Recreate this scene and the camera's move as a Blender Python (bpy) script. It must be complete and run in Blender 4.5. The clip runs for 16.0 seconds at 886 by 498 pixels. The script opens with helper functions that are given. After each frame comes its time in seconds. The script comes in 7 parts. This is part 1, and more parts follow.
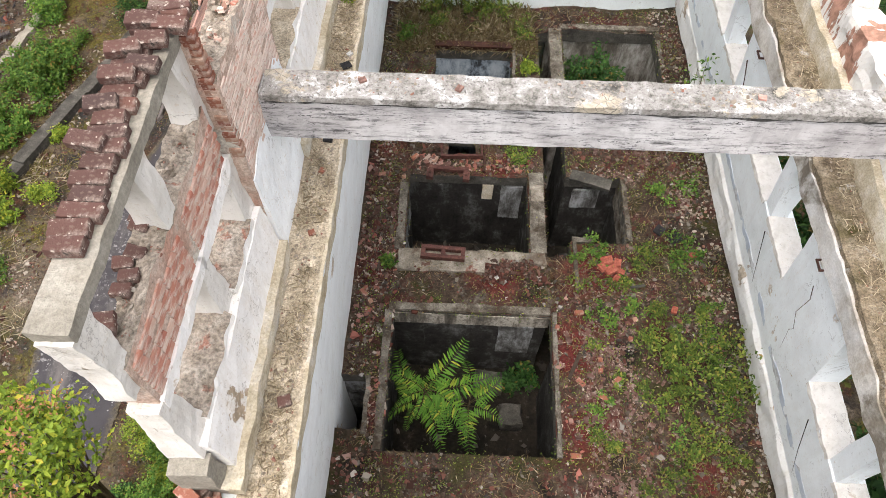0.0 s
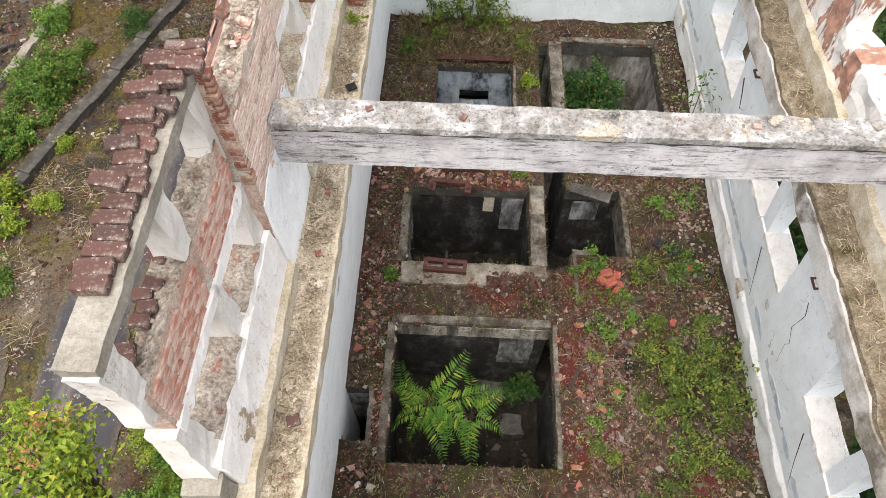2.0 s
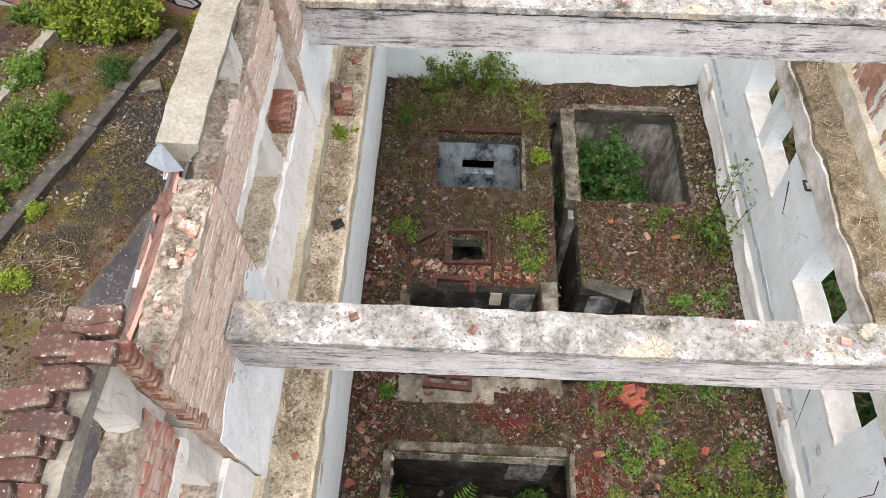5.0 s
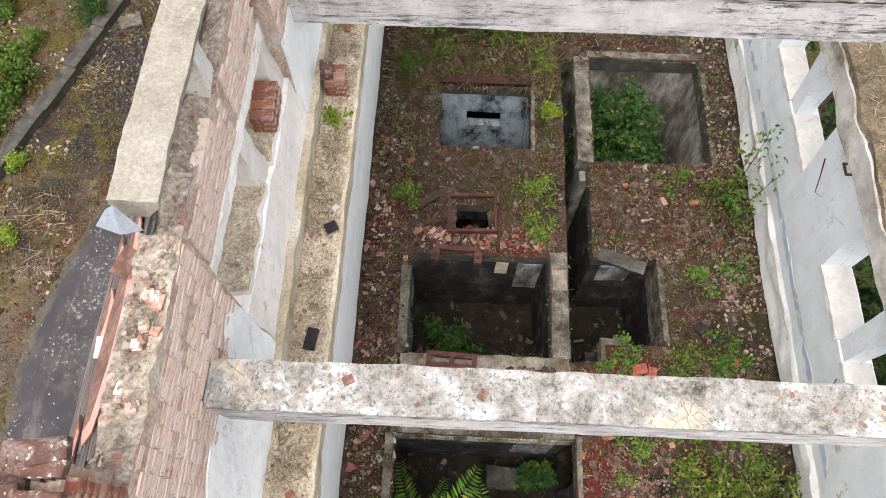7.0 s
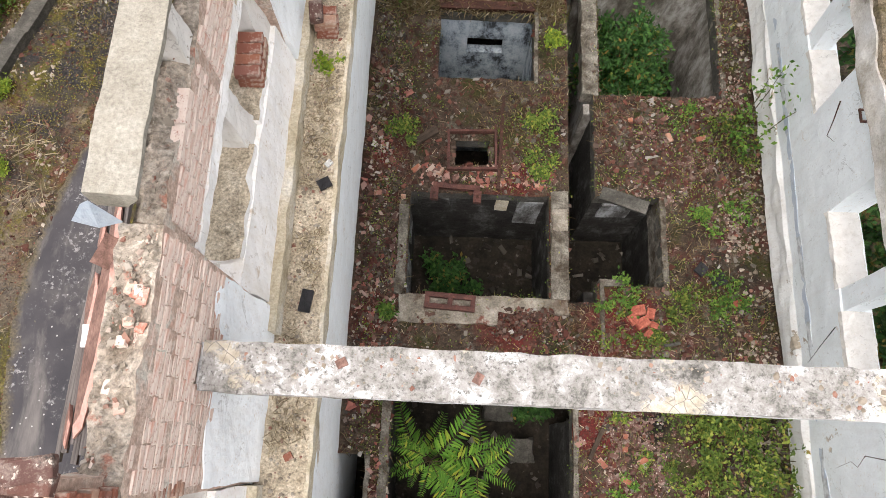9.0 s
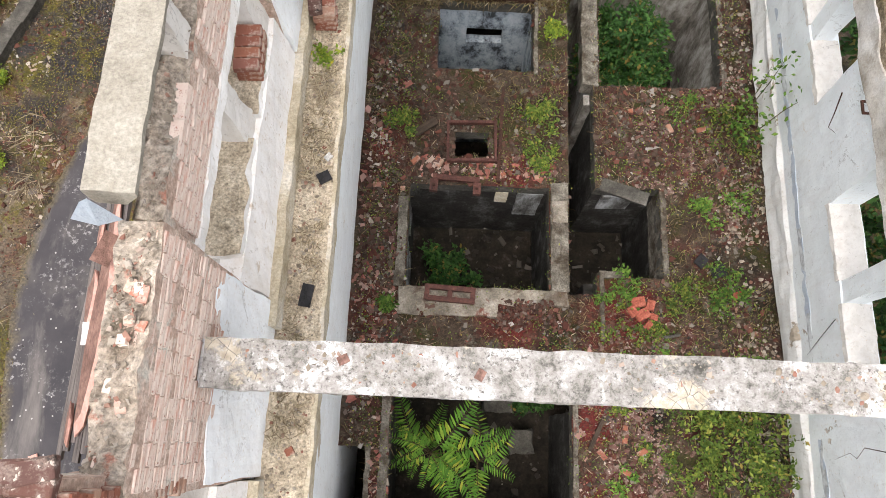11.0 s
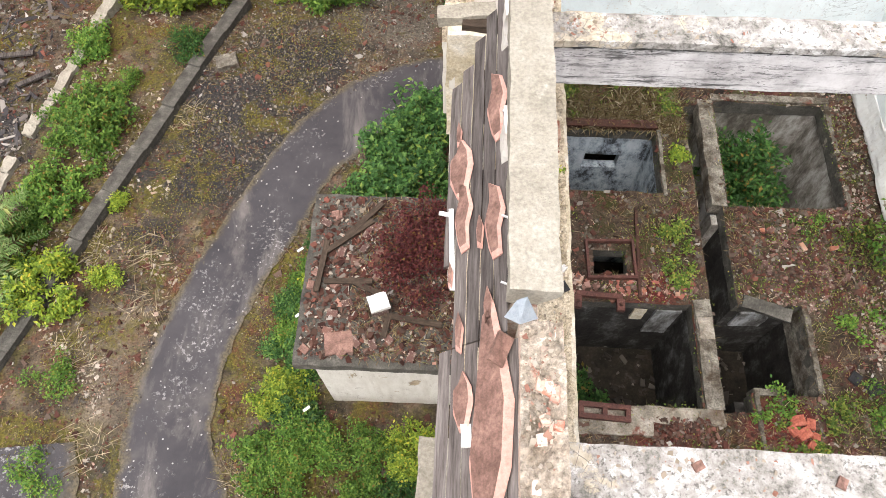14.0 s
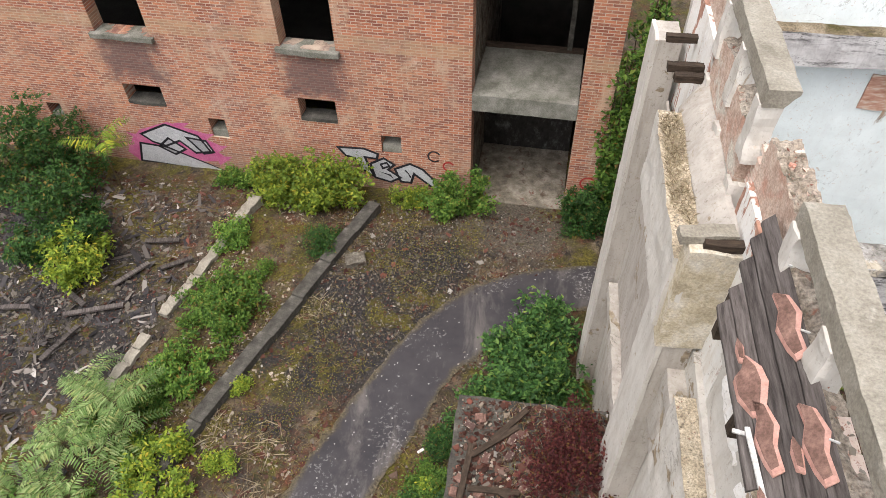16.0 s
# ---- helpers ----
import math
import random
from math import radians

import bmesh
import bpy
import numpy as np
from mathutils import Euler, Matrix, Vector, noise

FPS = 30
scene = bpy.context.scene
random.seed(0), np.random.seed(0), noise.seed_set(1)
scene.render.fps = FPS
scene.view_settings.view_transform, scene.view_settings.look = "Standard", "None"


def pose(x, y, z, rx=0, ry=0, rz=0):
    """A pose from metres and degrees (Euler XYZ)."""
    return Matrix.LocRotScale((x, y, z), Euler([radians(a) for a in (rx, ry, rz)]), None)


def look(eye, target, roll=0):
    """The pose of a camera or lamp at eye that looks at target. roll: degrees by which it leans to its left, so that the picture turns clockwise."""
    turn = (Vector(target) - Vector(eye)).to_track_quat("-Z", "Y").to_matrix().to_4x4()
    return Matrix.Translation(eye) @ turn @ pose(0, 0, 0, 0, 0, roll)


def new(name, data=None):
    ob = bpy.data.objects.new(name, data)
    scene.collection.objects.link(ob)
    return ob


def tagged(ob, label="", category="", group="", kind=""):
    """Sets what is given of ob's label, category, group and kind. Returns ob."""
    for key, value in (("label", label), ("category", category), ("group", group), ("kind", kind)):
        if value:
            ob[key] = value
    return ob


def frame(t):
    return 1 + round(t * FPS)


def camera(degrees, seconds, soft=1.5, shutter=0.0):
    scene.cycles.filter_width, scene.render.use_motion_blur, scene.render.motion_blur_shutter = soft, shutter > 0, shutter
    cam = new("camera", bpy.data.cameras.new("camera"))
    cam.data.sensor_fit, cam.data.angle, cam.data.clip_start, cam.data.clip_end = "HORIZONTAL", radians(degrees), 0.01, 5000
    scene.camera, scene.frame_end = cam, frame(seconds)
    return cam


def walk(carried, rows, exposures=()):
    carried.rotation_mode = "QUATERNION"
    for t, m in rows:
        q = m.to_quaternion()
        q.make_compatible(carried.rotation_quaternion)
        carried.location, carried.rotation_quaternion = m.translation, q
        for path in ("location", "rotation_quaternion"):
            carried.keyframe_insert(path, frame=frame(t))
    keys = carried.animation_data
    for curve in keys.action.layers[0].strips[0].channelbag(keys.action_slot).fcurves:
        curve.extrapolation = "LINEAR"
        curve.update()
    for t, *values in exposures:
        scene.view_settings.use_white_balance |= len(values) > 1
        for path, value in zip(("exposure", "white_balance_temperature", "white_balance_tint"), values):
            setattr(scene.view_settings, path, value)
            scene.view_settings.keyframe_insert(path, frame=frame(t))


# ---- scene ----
cam = camera(65.9, 16.0, soft=0.75)
PATH = [
    (0, (0.81, -7.636, 10.002), (0.778, -6.597, 8.293), 0.8),
    (0.5, (0.804, -7.635, 10.15), (0.772, -6.595, 8.441), 0.8),
    (1, (0.795, -7.618, 10.265), (0.763, -6.577, 8.557), 0.8),
    (1.5, (0.779, -7.599, 10.272), (0.748, -6.559, 8.564), 0.8),
    (2, (0.757, -7.552, 10.262), (0.727, -6.511, 8.554), 0.9),
    (2.5, (0.731, -7.405, 10.245), (0.702, -6.365, 8.537), 0.9),
    (3, (0.715, -7.121, 10.212), (0.685, -6.08, 8.505), 0.8),
    (3.5, (0.702, -6.735, 10.171), (0.671, -5.694, 8.463), 0.9),
    (4, (0.682, -6.288, 10.135), (0.653, -5.248, 8.427), 0.9),
    (4.5, (0.666, -5.823, 10.108), (0.636, -4.783, 8.4), 0.9),
    (4.7, (0.658, -5.637, 10.097), (0.626, -4.596, 8.389), 0.7),
    (6.8, (0.58, -4.343, 9.946), (0.552, -3.505, 8.13), 0.5),
    (7, (0.571, -4.259, 9.934), (0.545, -3.452, 8.104), 0.6),
    (7.5, (0.564, -4.079, 9.939), (0.541, -3.344, 8.079), 0.6),
    (8, (0.573, -3.937, 9.934), (0.552, -3.275, 8.047), 0.6),
    (8.5, (0.588, -3.83, 9.933), (0.568, -3.24, 8.023), 0.6),
    (11, (0.564, -3.741, 9.919), (0.552, -3.209, 7.991), 1.1),
    (11.5, (0.377, -3.777, 9.93), (0.363, -3.245, 8.002), 1.0),
    (12, (0.064, -3.819, 9.943), (0.05, -3.287, 8.015), 0.9),
    (12.5, (-0.304, -3.862, 9.948), (-0.323, -3.288, 8.032), 0.5),
    (13, (-0.706, -3.9, 9.967), (-0.734, -3.235, 8.081), 0.0),
    (13.5, (-1.134, -3.945, 9.972), (-1.169, -3.185, 8.122), -0.1),
    (14, (-1.558, -3.991, 9.966), (-1.602, -3.12, 8.166), -0.3),
    (14.5, (-1.966, -4.04, 9.974), (-2.022, -3.039, 8.243), -0.5),
    (15, (-2.385, -4.072, 9.983), (-2.473, -2.945, 8.332), -0.9),
    (15.5, (-2.808, -4.111, 9.983), (-2.933, -2.866, 8.422), -1.1),
    (16, (-3.214, -4.161, 9.999), (-3.434, -2.818, 8.534), -1.4),
]
walk(cam, [(t, look(eye, target, roll)) for t, eye, target, roll in PATH],
     [(0.0, 1.12), (4.5, 1.12), (8.5, 1.2), (11.5, 1.25), (13.0, 1.34), (14.4, 1.4), (15.2, 1.24), (16.0, 0.96)])

# ---- light: a bright overcast sky ----
world = bpy.data.worlds.new("sky")
scene.world = world
world.use_nodes = True
sky = world.node_tree.nodes.new("ShaderNodeTexSky")
sky.sky_type, sky.sun_disc = "NISHITA", False
sky.sun_elevation, sky.sun_rotation = radians(70), radians(208)
sky.air_density, sky.dust_density, sky.ozone_density = 1.0, 4.0, 1.0
soften = world.node_tree.nodes.new("ShaderNodeHueSaturation")
soften.inputs["Saturation"].default_value = 0.3
tint = world.node_tree.nodes.new("ShaderNodeMix")
tint.data_type, tint.blend_type = "RGBA", "MULTIPLY"
tint.inputs[0].default_value, tint.inputs[7].default_value = 1.0, (1.03, 0.985, 0.955, 1)
world.node_tree.links.new(sky.outputs[0], soften.inputs["Color"])
world.node_tree.links.new(soften.outputs[0], tint.inputs[6])
world.node_tree.links.new(tint.outputs[2], world.node_tree.nodes["Background"].inputs[0])
world.node_tree.nodes["Background"].inputs[1].default_value = 0.195
sun = new("sun", bpy.data.lights.new("sun", "SUN"))
sun.data.energy, sun.data.angle, sun.data.color = 0.5, radians(50), (1.0, 0.93, 0.88)
sun.matrix_basis = look((-4, -7, 25), (0, 0, 0))


# ---- materials ----
class Nodes:
    """A few shorthands for building a procedural material."""

    def __init__(self, name, rough=0.9, shade=0.66):
        self.shade = shade
        self.m = bpy.data.materials.new(name)
        self.m.use_nodes = True
        self.t = self.m.node_tree
        self.bsdf = self.t.nodes["Principled BSDF"]
        self.bsdf.inputs["Roughness"].default_value = rough
        self.bsdf.inputs["Specular IOR Level"].default_value = 0.25
        self.pos = self.t.nodes.new("ShaderNodeTexCoord").outputs["Object"]

    def link(self, a, b):
        self.t.links.new(a, b)

    def scaled(self, sx, sy, sz):
        n = self.t.nodes.new("ShaderNodeMapping")
        n.inputs["Scale"].default_value = (sx, sy, sz)
        self.link(self.pos, n.inputs[0])
        return n.outputs[0]

    def noise(self, scale, detail=4.0, rough=0.6, at=None, distort=0.0):
        n = self.t.nodes.new("ShaderNodeTexNoise")
        n.inputs["Scale"].default_value, n.inputs["Detail"].default_value = scale, detail
        n.inputs["Roughness"].default_value, n.inputs["Distortion"].default_value = rough, distort
        self.link(at or self.pos, n.inputs["Vector"])
        return n.outputs["Fac"]

    def cells(self, scale, at=None):
        n = self.t.nodes.new("ShaderNodeTexVoronoi")
        n.inputs["Scale"].default_value = scale
        self.link(at or self.pos, n.inputs["Vector"])
        return n

    def ramp(self, fac, stops):
        n = self.t.nodes.new("ShaderNodeValToRGB")
        e = n.color_ramp.elements
        while len(e) < len(stops):
            e.new(0.5)
        for k, (p, c) in zip(e, stops):
            k.position = p
            k.color = (*c, 1) if len(c) == 3 else c
        self.link(fac, n.inputs[0])
        return n.outputs[0]

    def step(self, fac, lo, hi):
        n = self.t.nodes.new("ShaderNodeMapRange")
        n.inputs["From Min"].default_value, n.inputs["From Max"].default_value = lo, hi
        self.link(fac, n.inputs["Value"])
        return n.outputs[0]

    def mix(self, fac, a, b, kind="MIX"):
        n = self.t.nodes.new("ShaderNodeMix")
        n.data_type, n.blend_type = "RGBA", kind
        if isinstance(fac, float):
            n.inputs[0].default_value = fac
        else:
            self.link(fac, n.inputs[0])
        for s, v in ((n.inputs[6], a), (n.inputs[7], b)):
            if isinstance(v, tuple):
                s.default_value = (*v, 1)
            else:
                self.link(v, s)
        return n.outputs[2]

    def maths(self, op, a, b):
        n = self.t.nodes.new("ShaderNodeMath")
        n.operation = op
        for s, v in zip(n.inputs, (a, b)):
            if isinstance(v, (int, float)):
                s.default_value = v
            else:
                self.link(v, s)
        return n.outputs[0]

    def vary(self, colour, amount=0.3):
        """Lightness that differs from object to object."""
        n = self.t.nodes.new("ShaderNodeObjectInfo")
        h = self.t.nodes.new("ShaderNodeHueSaturation")
        self.link(self.step_out(n.outputs["Random"], 1 - amount, 1 + amount), h.inputs["Value"])
        self.link(colour, h.inputs["Color"])
        return h.outputs[0]

    def island(self, colour, amount=0.3):
        n = self.t.nodes.new("ShaderNodeNewGeometry")
        h = self.t.nodes.new("ShaderNodeHueSaturation")
        self.link(self.step_out(n.outputs["Random Per Island"], 1 - amount, 1 + amount), h.inputs["Value"])
        self.link(colour, h.inputs["Color"])
        return h.outputs[0]

    def step_out(self, fac, lo, hi):
        n = self.t.nodes.new("ShaderNodeMapRange")
        n.inputs["To Min"].default_value, n.inputs["To Max"].default_value = lo, hi
        self.link(fac, n.inputs["Value"])
        return n.outputs[0]

    def rand_island(self):
        return self.t.nodes.new("ShaderNodeNewGeometry").outputs["Random Per Island"]

    def rand_object(self):
        return self.t.nodes.new("ShaderNodeObjectInfo").outputs["Random"]

    def done(self, colour, bump=None, strength=0.4, distance=0.02):
        if isinstance(colour, tuple):
            self.bsdf.inputs["Base Color"].default_value = (*colour, 1)
        else:
            self.link(self.mix(1.0, colour, (self.shade,) * 3, "MULTIPLY"), self.bsdf.inputs["Base Color"])
        if bump is not None:
            b = self.t.nodes.new("ShaderNodeBump")
            b.inputs["Strength"].default_value, b.inputs["Distance"].default_value = strength, distance
            self.link(bump, b.inputs["Height"])
            self.link(b.outputs[0], self.bsdf.inputs["Normal"])
        return self.m


def plaster(name, white, stain, under, peel=0.62, streak=0.5, size=1.1):
    """Old paint with streaks that run down, hair cracks and patches where it has fallen off."""
    n = Nodes(name, 0.85, 0.97)
    fine, run = n.noise(14, 7, 0.7), n.noise(3.4, 7, 0.68, at=n.scaled(1.8, 1.8, 0.3))
    dull = tuple(0.92 * v for v in white)
    c = n.mix(n.step(n.noise(2.3, 6, 0.65), 0.4, 0.62), white, dull)
    c = n.mix(n.step(run, 0.6 - 0.16 * streak, 0.86), c, stain)
    c = n.mix(n.step(n.noise(24, 6, 0.75), 0.56, 0.72), c, stain)
    c = n.mix(n.maths("MULTIPLY", n.step(n.noise(9, 8, 0.78, at=n.scaled(1.5, 1.5, 0.6)), 0.6, 0.64), 0.5), c, tuple(0.62 * v for v in stain))
    c = n.mix(n.step(n.noise(5.5, 7, 0.7, distort=0.6), 0.63, 0.68), c, n.mix(0.5, under, stain))
    chip = n.maths("MULTIPLY", n.step(n.noise(26, 5, 0.75, distort=0.4), 0.6, 0.63), n.step(n.noise(1.9, 4), 0.45, 0.6))
    c = n.mix(n.maths("MULTIPLY", chip, 0.7), c, under)
    vein = n.maths("ABSOLUTE", n.maths("SUBTRACT", n.noise(0.9, 7, 0.62, distort=0.8), 0.5), 0.0)
    vein = n.maths("MULTIPLY", n.maths("LESS_THAN", vein, 0.0035), n.step(n.noise(0.8, 3), 0.52, 0.56))
    c = n.mix(n.maths("MULTIPLY", vein, 0.55), c, tuple(0.5 * s for s in stain))
    big = n.noise(size, 9, 0.66, at=n.scaled(1.3, 1.3, 0.4) if size > 1.1 else None, distort=0.5)
    c = n.mix(n.step(big, peel, peel + 0.015), c, n.mix(n.step(n.noise(9, 6), 0.4, 0.6), under, tuple(0.6 * s for s in under)))
    return n.done(c, n.maths("ADD", n.maths("MULTIPLY", fine, 0.7), n.maths("MULTIPLY", n.step(big, peel, peel + 0.012), -0.9)), 0.55, 0.02)


def speckled(name, stops, scale, rough=0.95, bump=0.6, second=None, grain=40, amount=0.45, spots=(), shade=0.66):
    """Noise-coloured mineral surface; second: (colour, scale, lo, hi) for patches."""
    n = Nodes(name, rough, shade)
    c = n.ramp(n.noise(scale, 8, 0.68), stops)
    if second:
        for colour, sc, lo, hi in second:
            c = n.mix(n.step(n.noise(sc, 6, 0.65, distort=0.3), lo, hi), c, colour)
    for colour, x, y, r in spots:
        d = n.t.nodes.new("ShaderNodeVectorMath")
        d.operation = "DISTANCE"
        n.link(n.pos, d.inputs[0])
        d.inputs[1].default_value = (x, y, 0.0)
        c = n.mix(n.step(n.maths("ADD", d.outputs["Value"], n.maths("MULTIPLY", n.noise(2.6, 8, 0.75), 1.6)), r + 1.0, r + 0.55), c, colour)
    g = n.noise(grain, 5, 0.7)
    c = n.mix(amount, c, n.ramp(g, [(0.3, (0.2, 0.2, 0.2)), (0.7, (1.7, 1.7, 1.7))]), "MULTIPLY")
    return n.done(c, n.maths("ADD", g, n.noise(scale * 2, 6)), bump, 0.025)


M = {}
M["white"] = plaster("white_paint", (0.85, 0.9, 0.92), (0.72, 0.74, 0.74), (0.66, 0.6, 0.52), 0.63, 0.6)
M["white_left"] = plaster("white_plaster", (0.86, 0.85, 0.83), (0.66, 0.61, 0.53), (0.5, 0.4, 0.29), 0.6, 0.8)
M["white_clean"] = plaster("white_limewash", (0.9, 0.94, 0.96), (0.8, 0.8, 0.78), (0.6, 0.52, 0.42), 0.67, 0.5)
M["pale_outer"] = plaster("pale_render", (0.58, 0.56, 0.52), (0.36, 0.33, 0.28), (0.36, 0.29, 0.2), 0.64, 1.0)
M["grey_render"] = plaster("grey_stained_render", (0.46, 0.43, 0.39), (0.24, 0.215, 0.18), (0.34, 0.28, 0.2), 0.62, 1.0)
M["ruin_plaster"] = plaster("plaster_over_brick", (0.76, 0.75, 0.72), (0.56, 0.5, 0.42), (0.46, 0.26, 0.19), 0.53, 0.8, 1.6)
M["far_white"] = plaster("far_white_paint", (0.8, 0.88, 0.9), (0.7, 0.75, 0.77), (0.5, 0.36, 0.27), 0.68, 0.4)
n = Nodes("blue_distemper", 0.88, 0.9)
c = n.ramp(n.noise(2.4, 9, 0.74, at=n.scaled(1.3, 1.3, 0.8)), [(0.4, (0.05, 0.056, 0.062)), (0.46, (0.22, 0.26, 0.3)), (0.54, (0.42, 0.48, 0.53)), (0.7, (0.62, 0.66, 0.69))])
M["blue_wall"] = n.done(c, n.noise(14, 7), 0.5, 0.02)
n = Nodes("pale_pit_wall", 0.9, 0.9)
c = n.ramp(n.noise(1.7, 9, 0.74, at=n.scaled(1.5, 1.5, 0.7)), [(0.38, (0.1, 0.09, 0.075)), (0.48, (0.23, 0.215, 0.19)), (0.58, (0.42, 0.41, 0.385)), (0.72, (0.56, 0.55, 0.53))])
c = n.mix(n.maths("MULTIPLY", n.step(n.noise(2.6, 8, 0.75, at=n.scaled(2, 2, 0.3)), 0.53, 0.66), 0.7), c, (0.07, 0.06, 0.05))
M["pit_pale"] = n.done(c, n.noise(14, 7), 0.6, 0.02)
n = Nodes("stained_lintel", 0.9, 0.9)
c = n.ramp(n.noise(3.2, 7, 0.65, at=n.scaled(1.0, 1.0, 0.25)), [(0.4, (0.06, 0.055, 0.045)), (0.5, (0.2, 0.18, 0.15)), (0.56, (0.42, 0.39, 0.34)), (0.7, (0.6, 0.57, 0.5))])
M["lintel"] = n.done(n.mix(n.step(n.noise(18, 6, 0.7), 0.5, 0.66), c, (0.1, 0.09, 0.075)), n.noise(20, 6), 0.5, 0.02)
M["plinth"] = plaster("dirty_white_plaster", (0.68, 0.69, 0.68), (0.5, 0.48, 0.44), (0.44, 0.38, 0.3), 0.6, 0.8)
M["blue_band"] = plaster("blue_paint_band", (0.5, 0.57, 0.66), (0.66, 0.7, 0.74), (0.7, 0.73, 0.75), 0.5, 0.8)
# Cellar walls: the shade of the pits is put into this near-black colour.
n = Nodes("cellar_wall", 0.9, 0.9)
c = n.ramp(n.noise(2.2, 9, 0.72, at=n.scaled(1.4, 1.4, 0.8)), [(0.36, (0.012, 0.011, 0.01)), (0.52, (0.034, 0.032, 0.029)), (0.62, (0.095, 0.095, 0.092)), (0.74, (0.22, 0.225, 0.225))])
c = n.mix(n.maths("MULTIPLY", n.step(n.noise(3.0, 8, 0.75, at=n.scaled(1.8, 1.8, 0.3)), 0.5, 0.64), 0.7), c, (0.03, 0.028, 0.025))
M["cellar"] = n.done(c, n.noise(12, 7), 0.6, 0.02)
n = Nodes("damp_pit_plaster", 0.9, 0.9)
c = n.ramp(n.noise(2.6, 9, 0.74, at=n.scaled(1.5, 1.5, 0.6)), [(0.38, (0.05, 0.048, 0.045)), (0.48, (0.14, 0.14, 0.135)), (0.58, (0.32, 0.335, 0.345)), (0.72, (0.44, 0.46, 0.48))])
M["pit_plaster"] = n.done(c, n.noise(14, 7), 0.6, 0.02)
M["post"] = plaster("peeling_plaster", (0.7, 0.68, 0.64), (0.48, 0.45, 0.4), (0.56, 0.48, 0.38), 0.66, 0.9, 2.6)
M["concrete"] = speckled("old_concrete", [(0.3, (0.29, 0.265, 0.215)), (0.5, (0.42, 0.39, 0.325)), (0.7, (0.54, 0.51, 0.44))], 2.6,
                         second=[((0.2, 0.18, 0.14), 2.2, 0.62, 0.8), ((0.5, 0.47, 0.4), 5, 0.6, 0.7)], amount=0.35, shade=0.66)
M["grey_concrete"] = speckled("grey_concrete", [(0.3, (0.045, 0.043, 0.038)), (0.55, (0.12, 0.115, 0.1)), (0.75, (0.24, 0.23, 0.2))], 4.0,
                              second=[((0.06, 0.055, 0.05), 2.0, 0.58, 0.75)])
M["apron"] = speckled("worn_concrete", [(0.3, (0.09, 0.078, 0.06)), (0.5, (0.23, 0.205, 0.165)), (0.66, (0.38, 0.35, 0.3))], 3.0,
                      second=[((0.1, 0.07, 0.05), 2.4, 0.56, 0.66), ((0.17, 0.07, 0.05), 3.1, 0.62, 0.68)], shade=0.85)
M["rim"] = speckled("mossy_concrete", [(0.3, (0.06, 0.054, 0.043)), (0.5, (0.17, 0.155, 0.128)), (0.7, (0.33, 0.31, 0.265))], 5.0, shade=0.8,
                    second=[((0.06, 0.045, 0.03), 2.2, 0.48, 0.62), ((0.13, 0.05, 0.035), 3.1, 0.6, 0.68)])
M["sand"] = speckled("sandy_ledge", [(0.3, (0.24, 0.195, 0.135)), (0.5, (0.48, 0.41, 0.305)), (0.72, (0.66, 0.59, 0.47))], 5.0,
                     second=[((0.12, 0.095, 0.06), 2.5, 0.55, 0.75)], grain=45, amount=0.8, shade=0.92)
M["ledge_east"] = speckled("littered_ledge", [(0.3, (0.16, 0.125, 0.08)), (0.5, (0.32, 0.26, 0.18)), (0.72, (0.52, 0.46, 0.36))], 4.0,
                           second=[((0.1, 0.085, 0.03), 1.6, 0.54, 0.66), ((0.6, 0.58, 0.54), 2.1, 0.6, 0.66), ((0.1, 0.075, 0.05), 3.0, 0.56, 0.7)], grain=45, amount=0.8, shade=0.68)
M["stained_lip"] = speckled("stained_lip", [(0.35, (0.3, 0.265, 0.21)), (0.5, (0.55, 0.53, 0.49)), (0.7, (0.7, 0.71, 0.71))], 1.5,
                            second=[((0.2, 0.175, 0.14), 1.3, 0.56, 0.64)], amount=0.25, shade=0.92)
M["yellow_plaster"] = speckled("yellowed_plaster", [(0.3, (0.34, 0.28, 0.18)), (0.5, (0.54, 0.48, 0.36)), (0.68, (0.7, 0.67, 0.6))], 3.0, amount=0.4, shade=0.92)
n = Nodes("beam_paint", 0.85, 0.9)
c = n.mix(n.step(n.noise(2.4, 7, 0.7), 0.42, 0.66), (0.62, 0.615, 0.62), (0.4, 0.388, 0.392))
c = n.mix(n.maths("MULTIPLY", n.step(n.noise(3, 7, 0.7, at=n.scaled(2.2, 2.2, 0.4)), 0.52, 0.7), 0.6), c, (0.3, 0.295, 0.3))
lines = n.noise(4.0, 9, 0.78, at=n.scaled(0.5, 1.0, 4.5))
where = n.step(n.noise(1.5, 6, 0.7, at=n.scaled(0.6, 1.0, 2.2)), 0.4, 0.54)
c = n.mix(n.maths("MULTIPLY", n.step(lines, 0.5, 0.6), where), c, (0.085, 0.085, 0.085))
c = n.mix(n.maths("MULTIPLY", n.step(n.noise(30, 6, 0.75, at=n.scaled(0.7, 1.0, 2.0)), 0.56, 0.62), where), c, (0.06, 0.06, 0.06))
M["beam"] = n.done(c, n.noise(20, 6), 0.5, 0.02)
n = Nodes("beam_top", 0.9, 0.85)
c = n.ramp(n.noise(4.2, 10, 0.78, distort=0.25), [(0.36, (0.07, 0.068, 0.06)), (0.44, (0.25, 0.24, 0.22)), (0.55, (0.4, 0.39, 0.375)), (0.575, (0.6, 0.6, 0.595)), (0.76, (0.7, 0.7, 0.7))])
c = n.mix(n.step(n.noise(30, 6, 0.78), 0.53, 0.62), c, (0.13, 0.125, 0.115))
v = n.cells(11)
